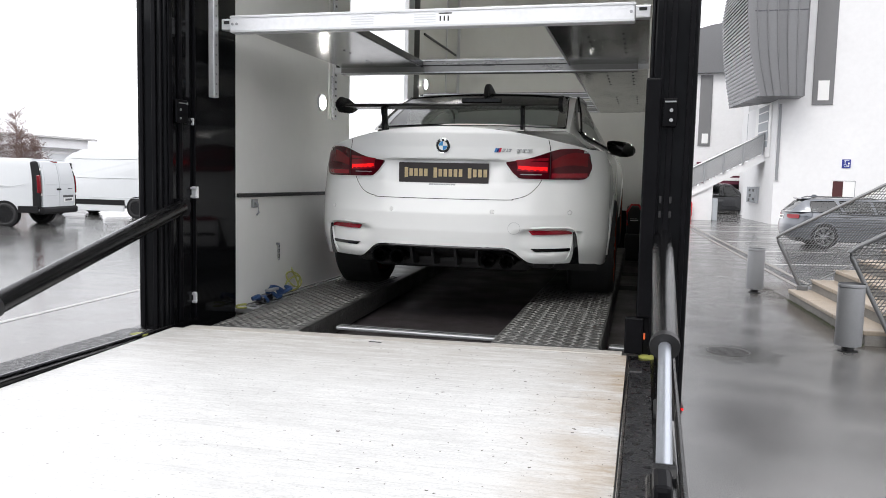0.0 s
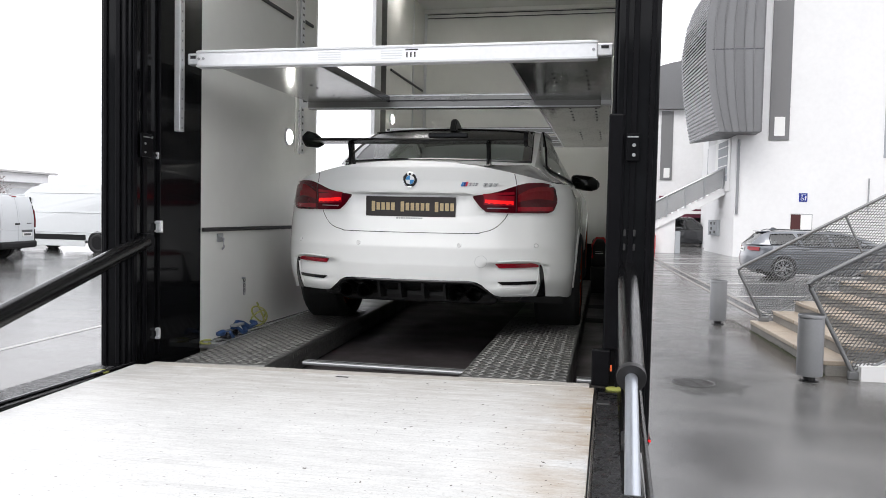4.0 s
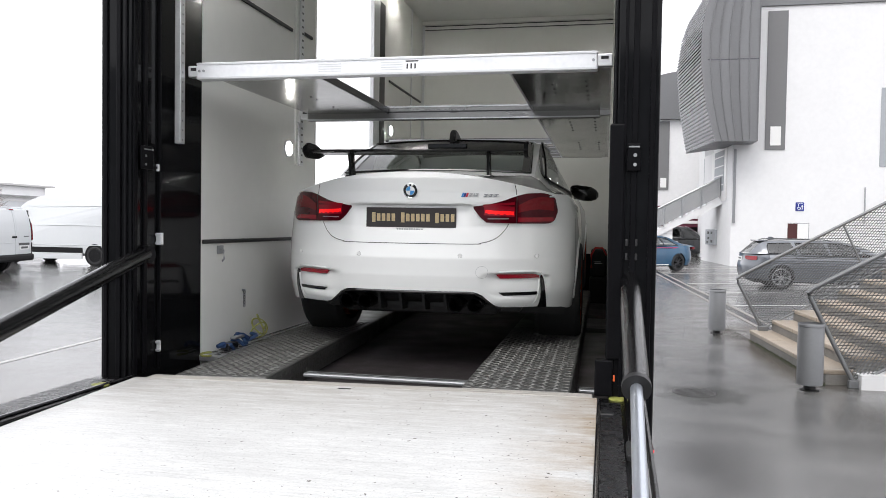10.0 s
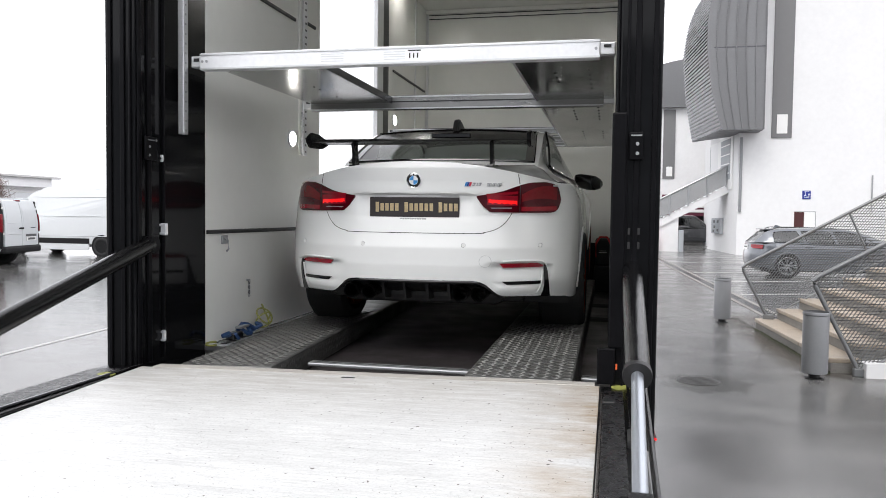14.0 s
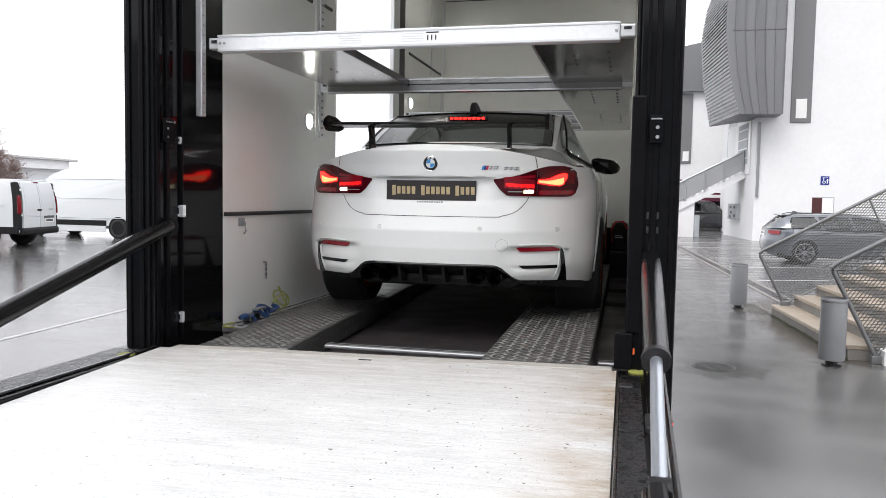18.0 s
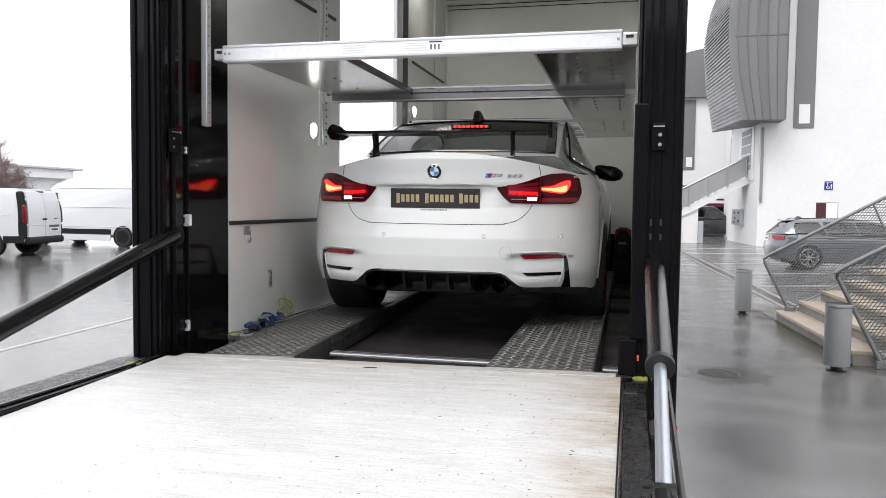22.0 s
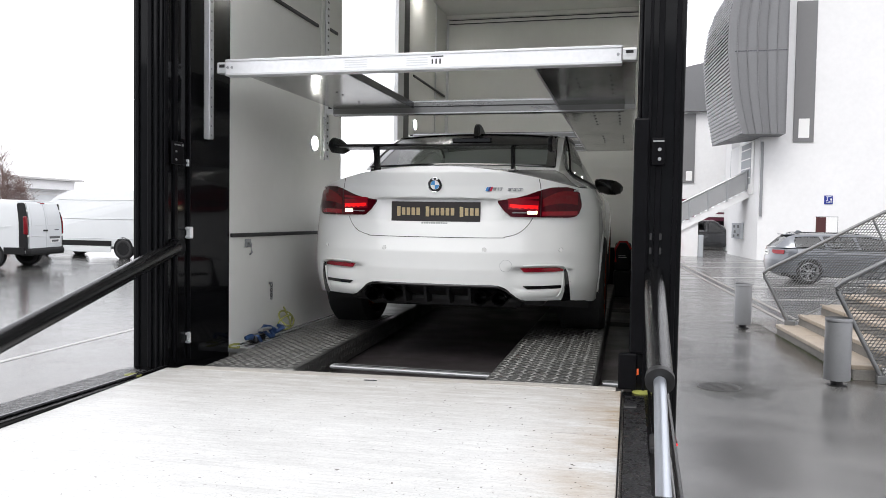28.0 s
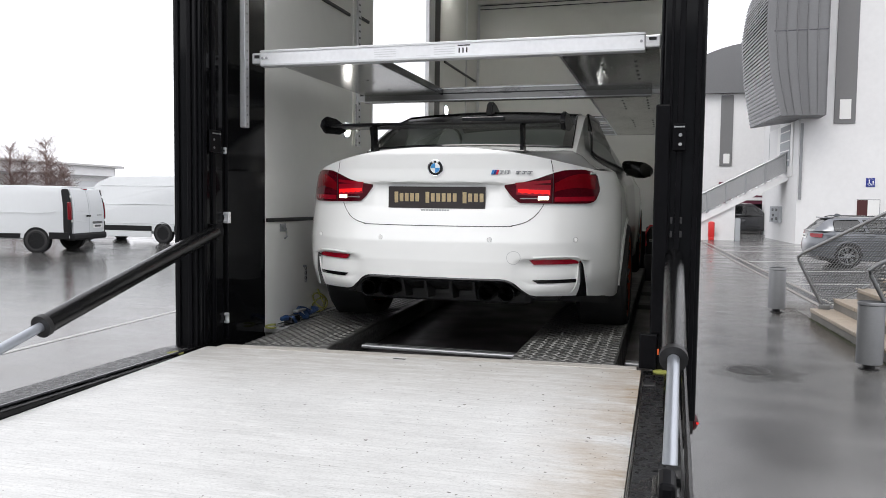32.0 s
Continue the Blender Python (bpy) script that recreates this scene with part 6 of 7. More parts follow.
# ---- the white building with its grey bay ----
def build_hall():
    h = thing("white_hall", pose(0, 0, 0), "white rendered hall with a curved grey metal bay", "building")
    WY, CX = 30.5, 6.36
    part("front_wall", bx(CX, 34, WY, WY + 12, 0, 11.0), RENDER_WHITE, h)
    part("coping", bx(CX - 0.05, 34.1, WY - 0.08, WY + 12, 11.0, 11.35, bevel=0.02), CLADDING, h, "grey sheet-metal coping")
    # bay clad in standing seams, bulging towards its louvred flank
    zs = np.linspace(5.2, 12.2, 16)
    def near_edge(z):
        return float(np.interp(z, (5.2, 5.82, 6.96, 8.57, 9.8, 10.87, 12.2), (5.485, 5.29, 5.018, 4.82, 4.832, 5.03, 5.45)))
    def far_edge(z):
        return float(np.interp(z, (5.2, 7.2, 9.2, 10.53, 11.4, 12.4), (4.84, 4.473, 4.32, 4.502, 4.80, 5.41)))
    front = 29.2
    right = 7.12
    n = 6
    for k in range(n):
        a, b = k / n, (k + 1) / n
        bm = bmesh.new()
        def xat(f, z):
            left = near_edge(z)
            return left + (right - left) * f
        rows = [[(xat(a, z), front, z), (xat(b, z) - 0.03, front, z), (xat(b, z) - 0.03, front - 0.06, z), (xat(b, z), front - 0.06, z), (xat(b, z), front + 0.1, z)] for z in zs]
        part("cladding_sheet", grid(bm, rows), CLADDING, h)
    part("cladding_joint", bx(5.1, right, front - 0.012, front - 0.004, 8.55, 8.58), DARK_CHROME, h)
    part("bay_core", bx(5.6, right, front + 0.11, WY, 5.26, 12.2), CLADDING, h)
    bm = bmesh.new()
    rows = [[(near_edge(z) + 0.02, front + 0.02, z), (far_edge(z) + 0.02, front + 5.4, z)] for z in zs]
    part("louvre_backing", grid(bm, rows), DARK_CHROME, h)
    for k in range(46):
        z = 5.22 + (12.2 - 5.22) * k / 46
        p, q = Vector((near_edge(z), front, z)), Vector((far_edge(z), front + 5.4, z))
        bm = bmesh.new()
        o, u = Vector((-0.015, -0.02, -0.02)), Vector((0, 0, 0.085))
        grid(bm, [[p, q], [p + o + u * 0.3, q + o + u * 0.3], [p + u, q + u]])
        part("louvre", bm, CLADDING, h)
    bm = bmesh.new()
    f = [(near_edge(5.2), front, 5.2), (right, front, 5.2), (right, WY, 5.2), (far_edge(5.2), front + 5.4, 5.2)]
    bm.faces.new([bm.verts.new(p) for p in f])
    part("bay_soffit", bm, CLADDING, h)
    # tall grey number panel, without its figure
    sign = part("sign_panel", bx(7.64, 8.44, WY - 0.05, WY - 0.005, 4.97, 10.8, bevel=0.01), GREY_SIGN, h, "tall grey sign panel")
    part("sign_mark", bx(7.84, 8.26, WY - 0.06, WY - 0.052, 5.15, 5.95, bevel=0.004), WHITE, sign)
    # left return wall, its door and the open stair
    # the flank of the hall runs back under the bay, with its door above the landing
    flank = prism(bmesh.new(), [(CX - 0.002, WY), (5.90, 36.5), (CX - 0.002, 36.5)], "z", 0, 5.19)
    part("return_wall", flank, RENDER_WHITE, h)
    part("rear_wall", bx(5.95, 8.0, 36.52, 36.8, 0, 9.0), RENDER_WHITE, h)
    lean_in = Vector((-0.46, 6.0, 0)).normalized()
    def on_flank(d, out, z0, z1, d1, thick=0.03):
        """A panel on the flank from d to d1 metres along it, proud of it by out."""
        a, b = Vector((CX, WY, 0)) + lean_in * d, Vector((CX, WY, 0)) + lean_in * d1
        o = Vector((-lean_in.y, lean_in.x, 0))
        pts = [a + o * (out - thick), b + o * (out - thick), b + o * out, a + o * out]
        return prism(bmesh.new(), [(p.x, p.y) for p in pts], "z", z0, z1)
    door = part("landing_door", on_flank(0.85, 0.06, 2.85, 5.17, 3.75, 0.05), WHITE, h, "white framed glazed door above the stair")
    part("door_pane", on_flank(1.25, 0.075, 3.3, 5.1, 3.1, 0.014), HALL_GREY, door, "grey door pane")
    for k in range(4):
        part("glazing_bar", on_flank(1.27, 0.09, 3.55 + 0.42 * k, 3.60 + 0.42 * k, 3.08, 0.014), WHITE, door)
    part("corner_pipe", tb((CX + 0.10, WY - 0.06, 1.85), (CX + 0.10, WY - 0.06, 5.0), 0.06, 12), BOLLARD_GREY, h)
    part("corner_pipe", tb((5.96, 36.3, 2.8), (5.96, 36.3, 5.1), 0.06, 12), STEEL, h)
    sw = part("blue_sign", bx(8.93, 9.26, WY - 0.03, WY - 0.005, 2.40, 2.76, bevel=0.01), SIGN_BLUE, h, "blue accessible-parking sign")
    ring = [(9.06 + 0.055 * math.cos(a), WY - 0.034, 2.515 + 0.055 * math.sin(a)) for a in np.linspace(1.9, 6.2, 14)]
    part("sign_pictogram", sweep(bmesh.new(), ring, 0.010, 6), WHITE, sw)
    part("sign_pictogram", sweep(bmesh.new(), [(9.045, WY - 0.034, 2.64), (9.05, WY - 0.034, 2.54), (9.11, WY - 0.034, 2.535), (9.14, WY - 0.034, 2.46)], 0.012, 6), WHITE, sw)
    part("sign_pictogram", tb((9.045, WY - 0.036, 2.665), (9.045, WY - 0.03, 2.665), 0.020, 12), WHITE, sw)
    part("sign_pictogram", prism(bmesh.new(), [(9.175, 2.46), (9.205, 2.46), (9.205, 2.58), (9.232, 2.58), (9.19, 2.66), (9.148, 2.58), (9.175, 2.58)], "y", WY - 0.036, WY - 0.031), WHITE, sw)
    part("sign_line", bx(9.0, 9.2, WY - 0.034, WY - 0.031, 2.71, 2.725), WHITE, sw)
    niche = part("wall_niche", bx(8.62, 9.48, WY - 0.012, WY - 0.004, 1.20, 1.88), WHITE, h)
    part("niche_hole", bx(8.64, 9.03, WY - 0.02, WY - 0.013, 1.22, 1.86), mat("dark_red_niche", (0.06, 0.012, 0.012), 0.6), niche)
    part("niche_edge", bx(8.62, 9.49, WY - 0.016, WY - 0.012, 1.865, 1.89), STEEL, niche)
    part("niche_edge", bx(9.465, 9.49, WY - 0.016, WY - 0.012, 1.20, 1.862), STEEL, niche)
    part("wall_pipe", tb((11.6, WY - 0.03, 1.9), (11.6, WY - 0.03, 3.4), 0.03, 8), STEEL, h)
    cab = part("meter_box", on_flank(2.55, 0.14, 0.83, 1.56, 4.48, 0.13), HALL_GREY, h, "grey meter box")
    for d, z in ((2.9, 1.40), (3.7, 1.40), (3.6, 1.15), (2.9, 1.0), (3.8, 0.95)):
        part("meter_dial", on_flank(d, 0.155, z - 0.06, z + 0.06, d + 0.32, 0.014), BLACK_PLASTIC, cab)
    part("grey_window", bx(12.1, 13.4, WY - 0.03, WY - 0.004, 4.25, 7.5, bevel=0.01), HALL_GREY, h)
    return h


build_hall()


def build_stair():
    s = thing("outside_stair", pose(0, 0, 0), "white outside stair with a glazed metal balustrade against the hall", "stairs")
    y0, y1 = 32.2, 33.6
    bm = bmesh.new()
    a, b = Vector((2.5, 0, 0.98)), Vector((6.3, 0, 3.05))
    n = 15
    outline = [(a.x, a.z - 0.28)]
    for k in range(n):
        x0, z0 = a.x + (b.x - a.x) * k / n, a.z + (b.z - a.z) * (k + 1) / n
        outline += [(x0, z0), (a.x + (b.x - a.x) * (k + 1) / n, z0)]
    outline += [(b.x, b.z - 0.30)]
    prism(bm, outline, "y", y0, y1)
    part("flight", bm, RENDER_WHITE, s)
    part("balustrade_panel", prism(bmesh.new(), [(2.5, 1.10), (6.3, 3.15), (6.3, 3.95), (2.5, 1.95)], "y", y0 - 0.06, y0 - 0.03), PERFORATED, s, "grey perforated balustrade panel")
    part("hand_rail", tb((2.5, y0 - 0.045, 1.98), (6.3, y0 - 0.045, 3.98), 0.05, 8), STEEL, s)
    for k in range(5):
        x = 2.9 + 0.8 * k
        part("baluster", tb((x, y0 - 0.08, 1.0 + 0.545 * (x - 2.5)), (x, y0 - 0.08, 1.98 + 0.526 * (x - 2.5)), 0.035, 8), STEEL, s)
    part("stair_wall", bx(2.6, 4.12, y0 + 0.1, y1, 0, 1.55), RENDER_WHITE, s)
    part("bin", bx(4.13, 4.34, y0 - 0.2, y0 + 0.2, 0, 1.0, bevel=0.03), HALL_GREY, s)
    return s


build_stair()


def build_far_hall():
    h = thing("second_hall", pose(0, 0, 0), "white hall further off with a grey rounded roof", "building")
    part("front_wall", bx(2.0, 14, 46, 60, 2.4, 8.4), RENDER_WHITE, h)
    part("side_pier", bx(2.0, 4.3, 46, 60, 0, 2.4), RENDER_WHITE, h)
    bm = bmesh.new()
    prism(bm, [(2.0, 8.4)] + [(2.0 + 4.1 * f, 8.4 + 3.0 * math.sin(math.pi * (0.2 + 0.3 * f))) for f in np.linspace(0, 1, 10)] + [(8.0, 11.4), (8.0, 8.4)], "y", 45.6, 58)
    part("grey_roof", bm, CLADDING, h)
    sign = part("sign_panel", bx(4.2, 4.92, 45.93, 45.98, 4.0, 8.3, bevel=0.01), GREY_SIGN, h, "tall grey sign panel")
    part("sign_mark", bx(4.42, 4.78, 45.91, 45.925, 4.15, 4.75), WHITE, sign)
    band = part("shop_sign", bx(4.2, 9.0, 45.7, 45.95, 1.68, 3.0), SIGN_WINE, h, "wine-red shop sign with white bars")
    for x, w, z0, z1 in ((4.75, 0.3, 2.2, 2.65), (5.15, 0.3, 2.2, 2.65), (5.55, 0.3, 2.2, 2.65), (5.95, 0.32, 2.2, 2.65), (6.4, 0.32, 2.2, 2.65), (5.6, 1.15, 1.9, 2.08)):
        part("sign_bar", bx(x, x + w, 45.66, 45.695, z0, z1), WHITE, band)
    part("shop_opening", bx(4.32, 9.0, 46.5, 46.6, 0, 1.9), DARK_GAP, h)
    return h


build_far_hall()
ext = thing("red_post", pose(3.12, 32.0, 0), "small red cover on a post beside the wall", "post")
part("cover", bx(-0.14, 0.14, -0.12, 0.12, 0.12, 0.85, bevel=0.08), EXT_RED, ext, smooth=True)
part("foot", bx(-0.12, 0.12, -0.12, 0.12, 0.0, 0.14, bevel=0.02), EXT_RED, ext)


# ---- other vehicles ----
def simple_wheels(car, axles, half, r, width, rim=RIM_DARK, lip=RIM_DARK):
    return [wheel(car, sx * half, y, r, width, r * 0.72, 7, rim, lip) for y in axles for sx in (-1, 1)]


def front_place(x, z, length, off=0.0):
    """The point of a rounded nose at x and z, lifted by off."""
    w = 0.865
    u = min(abs(x) / w, 0.995)
    y = length - 0.75 + 0.75 * (1 - u**2.6) ** (1 / 2.6)
    y2 = length - 0.75 + 0.75 * (1 - min(u + 1e-3, 0.999) ** 2.6) ** (1 / 2.6)
    nrm = Vector(((y - y2) / (1e-3 * w) * (1 if x >= 0 else -1), 1, 0)).normalized()
    return Vector((x, y, z)) + nrm * off


def front_patch(xs, low, high, length, off, rows=4, depth=0.012):
    rws = []
    for k in range(-1, rows + 2):
        f, rim = min(max(k / rows, 0), 1), k in (-1, rows + 1)
        rws.append([front_place(x, low(x) + f * (high(x) - low(x)), length, off - (depth if rim or i in (0, len(xs) + 1) else 0)) for i, x in enumerate([xs[0], *xs, xs[-1]])])
    return grid(bmesh.new(), rws)


def build_blue_coupe():
    car = thing("blue_coupe", pose(8, 29, 0, 0, 0, 120), "metallic blue compact coupe with red side stripes and dark wheels", "car")
    L = 4.47
    top = lambda x: 1.0 - 0.09 * (abs(x) / 0.8) ** 2.2
    low = lambda x: 0.25
    car_shell(car, BLUE_PAINT, L, 0.93, 0.72, (0.98, 3.67), 0.36, top, low, 0.99)
    rails = [(0.58, 0.55, 1.0), (0.55, 0.9, 1.14), (0.52, 1.25, 1.25), (0.56, 1.7, 1.285), (0.57, 2.15, 1.275), (0.55, 2.55, 1.23), (0.70, 3.25, 0.965)]
    belts = [(0.76, 0.5, 0.955), (0.80, 0.8, 0.945), (0.82, 1.15, 0.935), (0.83, 1.6, 0.93), (0.83, 2.15, 0.925), (0.82, 2.65, 0.92), (0.79, 3.3, 0.915)]
    greenhouse(car, rails, belts, ((1.45, 2.35, 3.0, 3.0), (3.1, 3.1, 5.5, 5.0)), 2, 5, BLUE_PAINT, WAGON_GLASS)
    bm = bmesh.new()
    grid(bm, [[(0.8 * s, y, top(0.8 * s) - 0.02 * (y > 0.3)) for s in np.linspace(-1, 1, 13)] for y in np.linspace(0.1, 0.75, 6)])
    part("boot_lid_top", bm, BLUE_PAINT, car, smooth=True)
    for side in (-1, 1):
        for z, m in ((0.865, STRIPE_RED), (0.89, DEEP_BLUE)):
            bm = bmesh.new()
            grid(bm, [[(side * (0.884 + 0.02 * math.sin((y - 1) * 1.3)), y, z + 0.03 * (y - 1.2) * 0.1 - 0.012), (side * (0.884 + 0.02 * math.sin((y - 1) * 1.3)), y, z + 0.03 * (y - 1.2) * 0.1 + 0.012 * (1 - (y - 1.0) / 2.2) + 0.003)] for y in np.linspace(1.0, 2.9, 12)])
            part("side_stripe", bm, m, car)
        part("sill_trim", bx(side * 0.885 - 0.015, side * 0.885 + 0.015, 1.45, 3.15, 0.235, 0.262, bevel=0.006), WHITE, car)
        lamp = part("headlight", front_patch(np.linspace(side * 0.34, side * 0.74, 10), lambda x: 0.635 + 0.06 * (abs(x) - 0.34), lambda x: 0.715 + 0.09 * (abs(x) - 0.34), L, 0.006), CHROME, car, "bright headlight", smooth=True)
        for x in (0.44, 0.58):
            p = front_place(side * x, 0.69, L, 0.004)
            part("light_ring", front_patch(np.linspace(side * (x - 0.028), side * (x + 0.028), 5), lambda x: 0.668, lambda x: 0.708, L, 0.010, 3, 0.004), GLOW_RING, lamp)
        grille = part("grille", front_patch(np.linspace(side * 0.035, side * 0.225, 6), lambda x: 0.585, lambda x: 0.735, L, 0.010), BLACK_PLASTIC, car, "black kidney-shaped grille")
        part("grille_frame", sweep(bmesh.new(), [front_place(side * u, v, L, 0.012) for u, v in ((0.03, 0.59), (0.03, 0.73), (0.10, 0.745), (0.20, 0.74), (0.232, 0.68), (0.20, 0.59), (0.10, 0.58), (0.03, 0.59))], 0.008, 6), BLACK_GLOSS, grille)
        part("air_intake", front_patch(np.linspace(side * 0.43, side * 0.76, 8), lambda x: 0.30, lambda x: 0.42 + 0.22 * (abs(x) - 0.43), L, 0.004), BLACK_PLASTIC, car)
        part("intake_blade", front_patch(np.linspace(side * 0.46, side * 0.74, 6), lambda x: 0.355, lambda x: 0.385, L, 0.016), BLUE_PAINT, car)
        bm = bmesh.new()
        bmesh.ops.create_uvsphere(bm, u_segments=12, v_segments=8, radius=1.0, matrix=Matrix.Translation((side * 0.95, 2.72, 0.98)) @ Matrix.Diagonal((0.09, 0.07, 0.055, 1)))
        part("door_mirror", bm, BLUE_PAINT, car, smooth=True)
        part("tail_lamp", bx(side * 0.68 - 0.12, side * 0.68 + 0.12, 0.06, 0.2, 0.80, 0.90, bevel=0.03), LAMP_RED, car)
    part("front_intake", front_patch(np.linspace(-0.38, 0.38, 10), lambda x: 0.27, lambda x: 0.46 - 0.1 * abs(x), L, 0.004), BLACK_PLASTIC, car)
    part("front_splitter", front_patch(np.linspace(-0.80, 0.80, 18), lambda x: 0.205, lambda x: 0.235, L, 0.02, 2, 0.05), BLACK_PLASTIC, car)
    plate = part("licence_plate", bx(-0.26, 0.26, 4.475, 4.49, 0.44, 0.55, bevel=0.004), WHITE, car)
    part("plate_bar", bx(-0.18, 0.18, 4.491, 4.493, 0.47, 0.52), BLACK_PLASTIC, plate)
    part("round_badge", tb((0, 4.40, 0.80), (0, 4.44, 0.82), 0.04, 20), BLACK_GLOSS, car)
    part("underbody", bx(-0.72, 0.72, 0.3, 4.2, 0.18, 0.28), BLACK_PLASTIC, car)
    return car, simple_wheels(car, (0.98, 3.67), 0.775, 0.33, 0.25)


blue_coupe, blue_wheels = build_blue_coupe()


def build_wagon():
    car = thing("grey_estate_car", pose(4.70, 18.05, 0, 0, 0, -90), "metallic grey estate car parked behind the steps", "car")
    L = 4.63
    top = lambda x: 0.95 - 0.05 * (abs(x) / 0.8) ** 2.2
    low = lambda x: 0.28
    car_shell(car, GREY_PAINT, L, 0.92, 0.70, (0.95, 3.76), 0.355, top, low, 0.965)
    rails = [(0.62, 0.14, 0.93), (0.60, 0.32, 1.10), (0.58, 0.55, 1.255), (0.60, 1.2, 1.295), (0.60, 2.0, 1.295), (0.57, 2.6, 1.24), (0.70, 3.35, 0.95)]
    belts = [(0.77, 0.40, 0.94), (0.80, 0.55, 0.94), (0.82, 0.8, 0.93), (0.83, 1.4, 0.92), (0.83, 2.15, 0.915), (0.82, 2.7, 0.91), (0.79, 3.4, 0.905)]
    greenhouse(car, rails, belts, ((1.5, 2.05, 2.95, 2.95), (3.05, 3.05, 3.95, 3.95), (4.05, 4.05, 5.6, 5.1)), 2, 5, GREY_PAINT, WAGON_GLASS)
    for side in (-1, 1):
        part("tail_lamp", tail_patch(np.linspace(0.50, 0.83, 12), lambda x: 0.775 + 0.03 * max(0.6 - x, 0) / 0.1, lambda x: 0.875, 0.02, 3, side, 0.02), mat("bright_red_lamp", (0.24, 0.005, 0.012), 0.2, coat=0.3), car, "red tail lamp", smooth=True)
        part("roof_rail", sweep(bmesh.new(), [(side * 0.57, 0.6, 1.29), (side * 0.58, 0.75, 1.335), (side * 0.58, 2.0, 1.335), (side * 0.56, 2.2, 1.30)], 0.012, 6), BLACK_PLASTIC, car, smooth=True)
        part("door_joint", bx(side * 0.862 - 0.002, side * 0.862 + 0.002, 1.30, 1.306, 0.3, 0.95), BLACK_PLASTIC, car)
        part("door_handle", bx(side * 0.865 - 0.012, side * 0.865 + 0.012, 1.36, 1.56, 0.82, 0.845, bevel=0.006), GREY_PAINT, car)
        bm = bmesh.new()
        bmesh.ops.create_uvsphere(bm, u_segments=12, v_segments=8, radius=1.0, matrix=Matrix.Translation((side * 0.95, 2.8, 0.98)) @ Matrix.Diagonal((0.09, 0.07, 0.06, 1)))
        part("door_mirror", bm, GREY_PAINT, car, smooth=True)
    part("roof_spoiler", bx(-0.58, 0.58, 0.40, 0.62, 1.265, 1.30, bevel=0.01), GREY_PAINT, car)
    part("aerial", prism(bmesh.new(), [(0.72, 1.32), (0.78, 1.39), (0.84, 1.39), (0.95, 1.33)], "x", -0.015, 0.015), GREY_PAINT, car)
    plate = part("licence_plate", tail_patch(np.linspace(-0.26, 0.26, 6), lambda x: 0.74, lambda x: 0.85, 0.015, 2, 1, 0.012), WHITE, car)
    part("plate_bar", tail_patch(np.linspace(-0.18, 0.18, 6), lambda x: 0.775, lambda x: 0.815, 0.018, 2, 1, 0.003), BLACK_PLASTIC, plate)
    part("underbody", bx(-0.72, 0.72, 0.3, 4.2, 0.18, 0.3), BLACK_PLASTIC, car)
    simple_wheels(car, (0.95, 3.76), 0.77, 0.325, 0.23, STEEL, STEEL)
    return car


build_wagon()


def build_small_car(name, m, paint, label):
    car = thing(name, m, label, "car")
    L = 4.4
    car_shell(car, paint, L, 1.0, 0.8, (0.95, 3.6), 0.37, lambda x: 1.05, lambda x: 0.28, 0.97)
    rails = [(0.66, 0.14, 1.04), (0.65, 0.22, 1.34), (0.63, 0.36, 1.60), (0.64, 1.2, 1.66), (0.64, 2.05, 1.655), (0.61, 2.55, 1.60), (0.74, 3.15, 1.08)]
    belts = [(0.78, 0.4, 1.0), (0.80, 0.55, 1.0), (0.82, 0.8, 1.0), (0.83, 1.4, 0.995), (0.83, 2.1, 0.99), (0.82, 2.6, 0.985), (0.79, 3.3, 0.98)]
    greenhouse(car, rails, belts, ((1.5, 2.0, 2.95, 2.95), (3.05, 3.05, 3.95, 3.95), (4.05, 4.05, 5.6, 5.1)), 2, 5, paint, WAGON_GLASS)
    part("underbody", bx(-0.72, 0.72, 0.3, 4.0, 0.18, 0.3), BLACK_PLASTIC, car)
    simple_wheels(car, (0.95, 3.6), 0.78, 0.34, 0.24)
    return car


build_small_car("dark_suv", pose(3.3, 42.0, 0, 0, 0, -90), DARK_PAINT, "black sport utility car parked under the hall")
build_small_car("red_car", pose(8.6, 13.2, 0, 0, 0, -90), WINE_PAINT, "red car parked behind the steps")


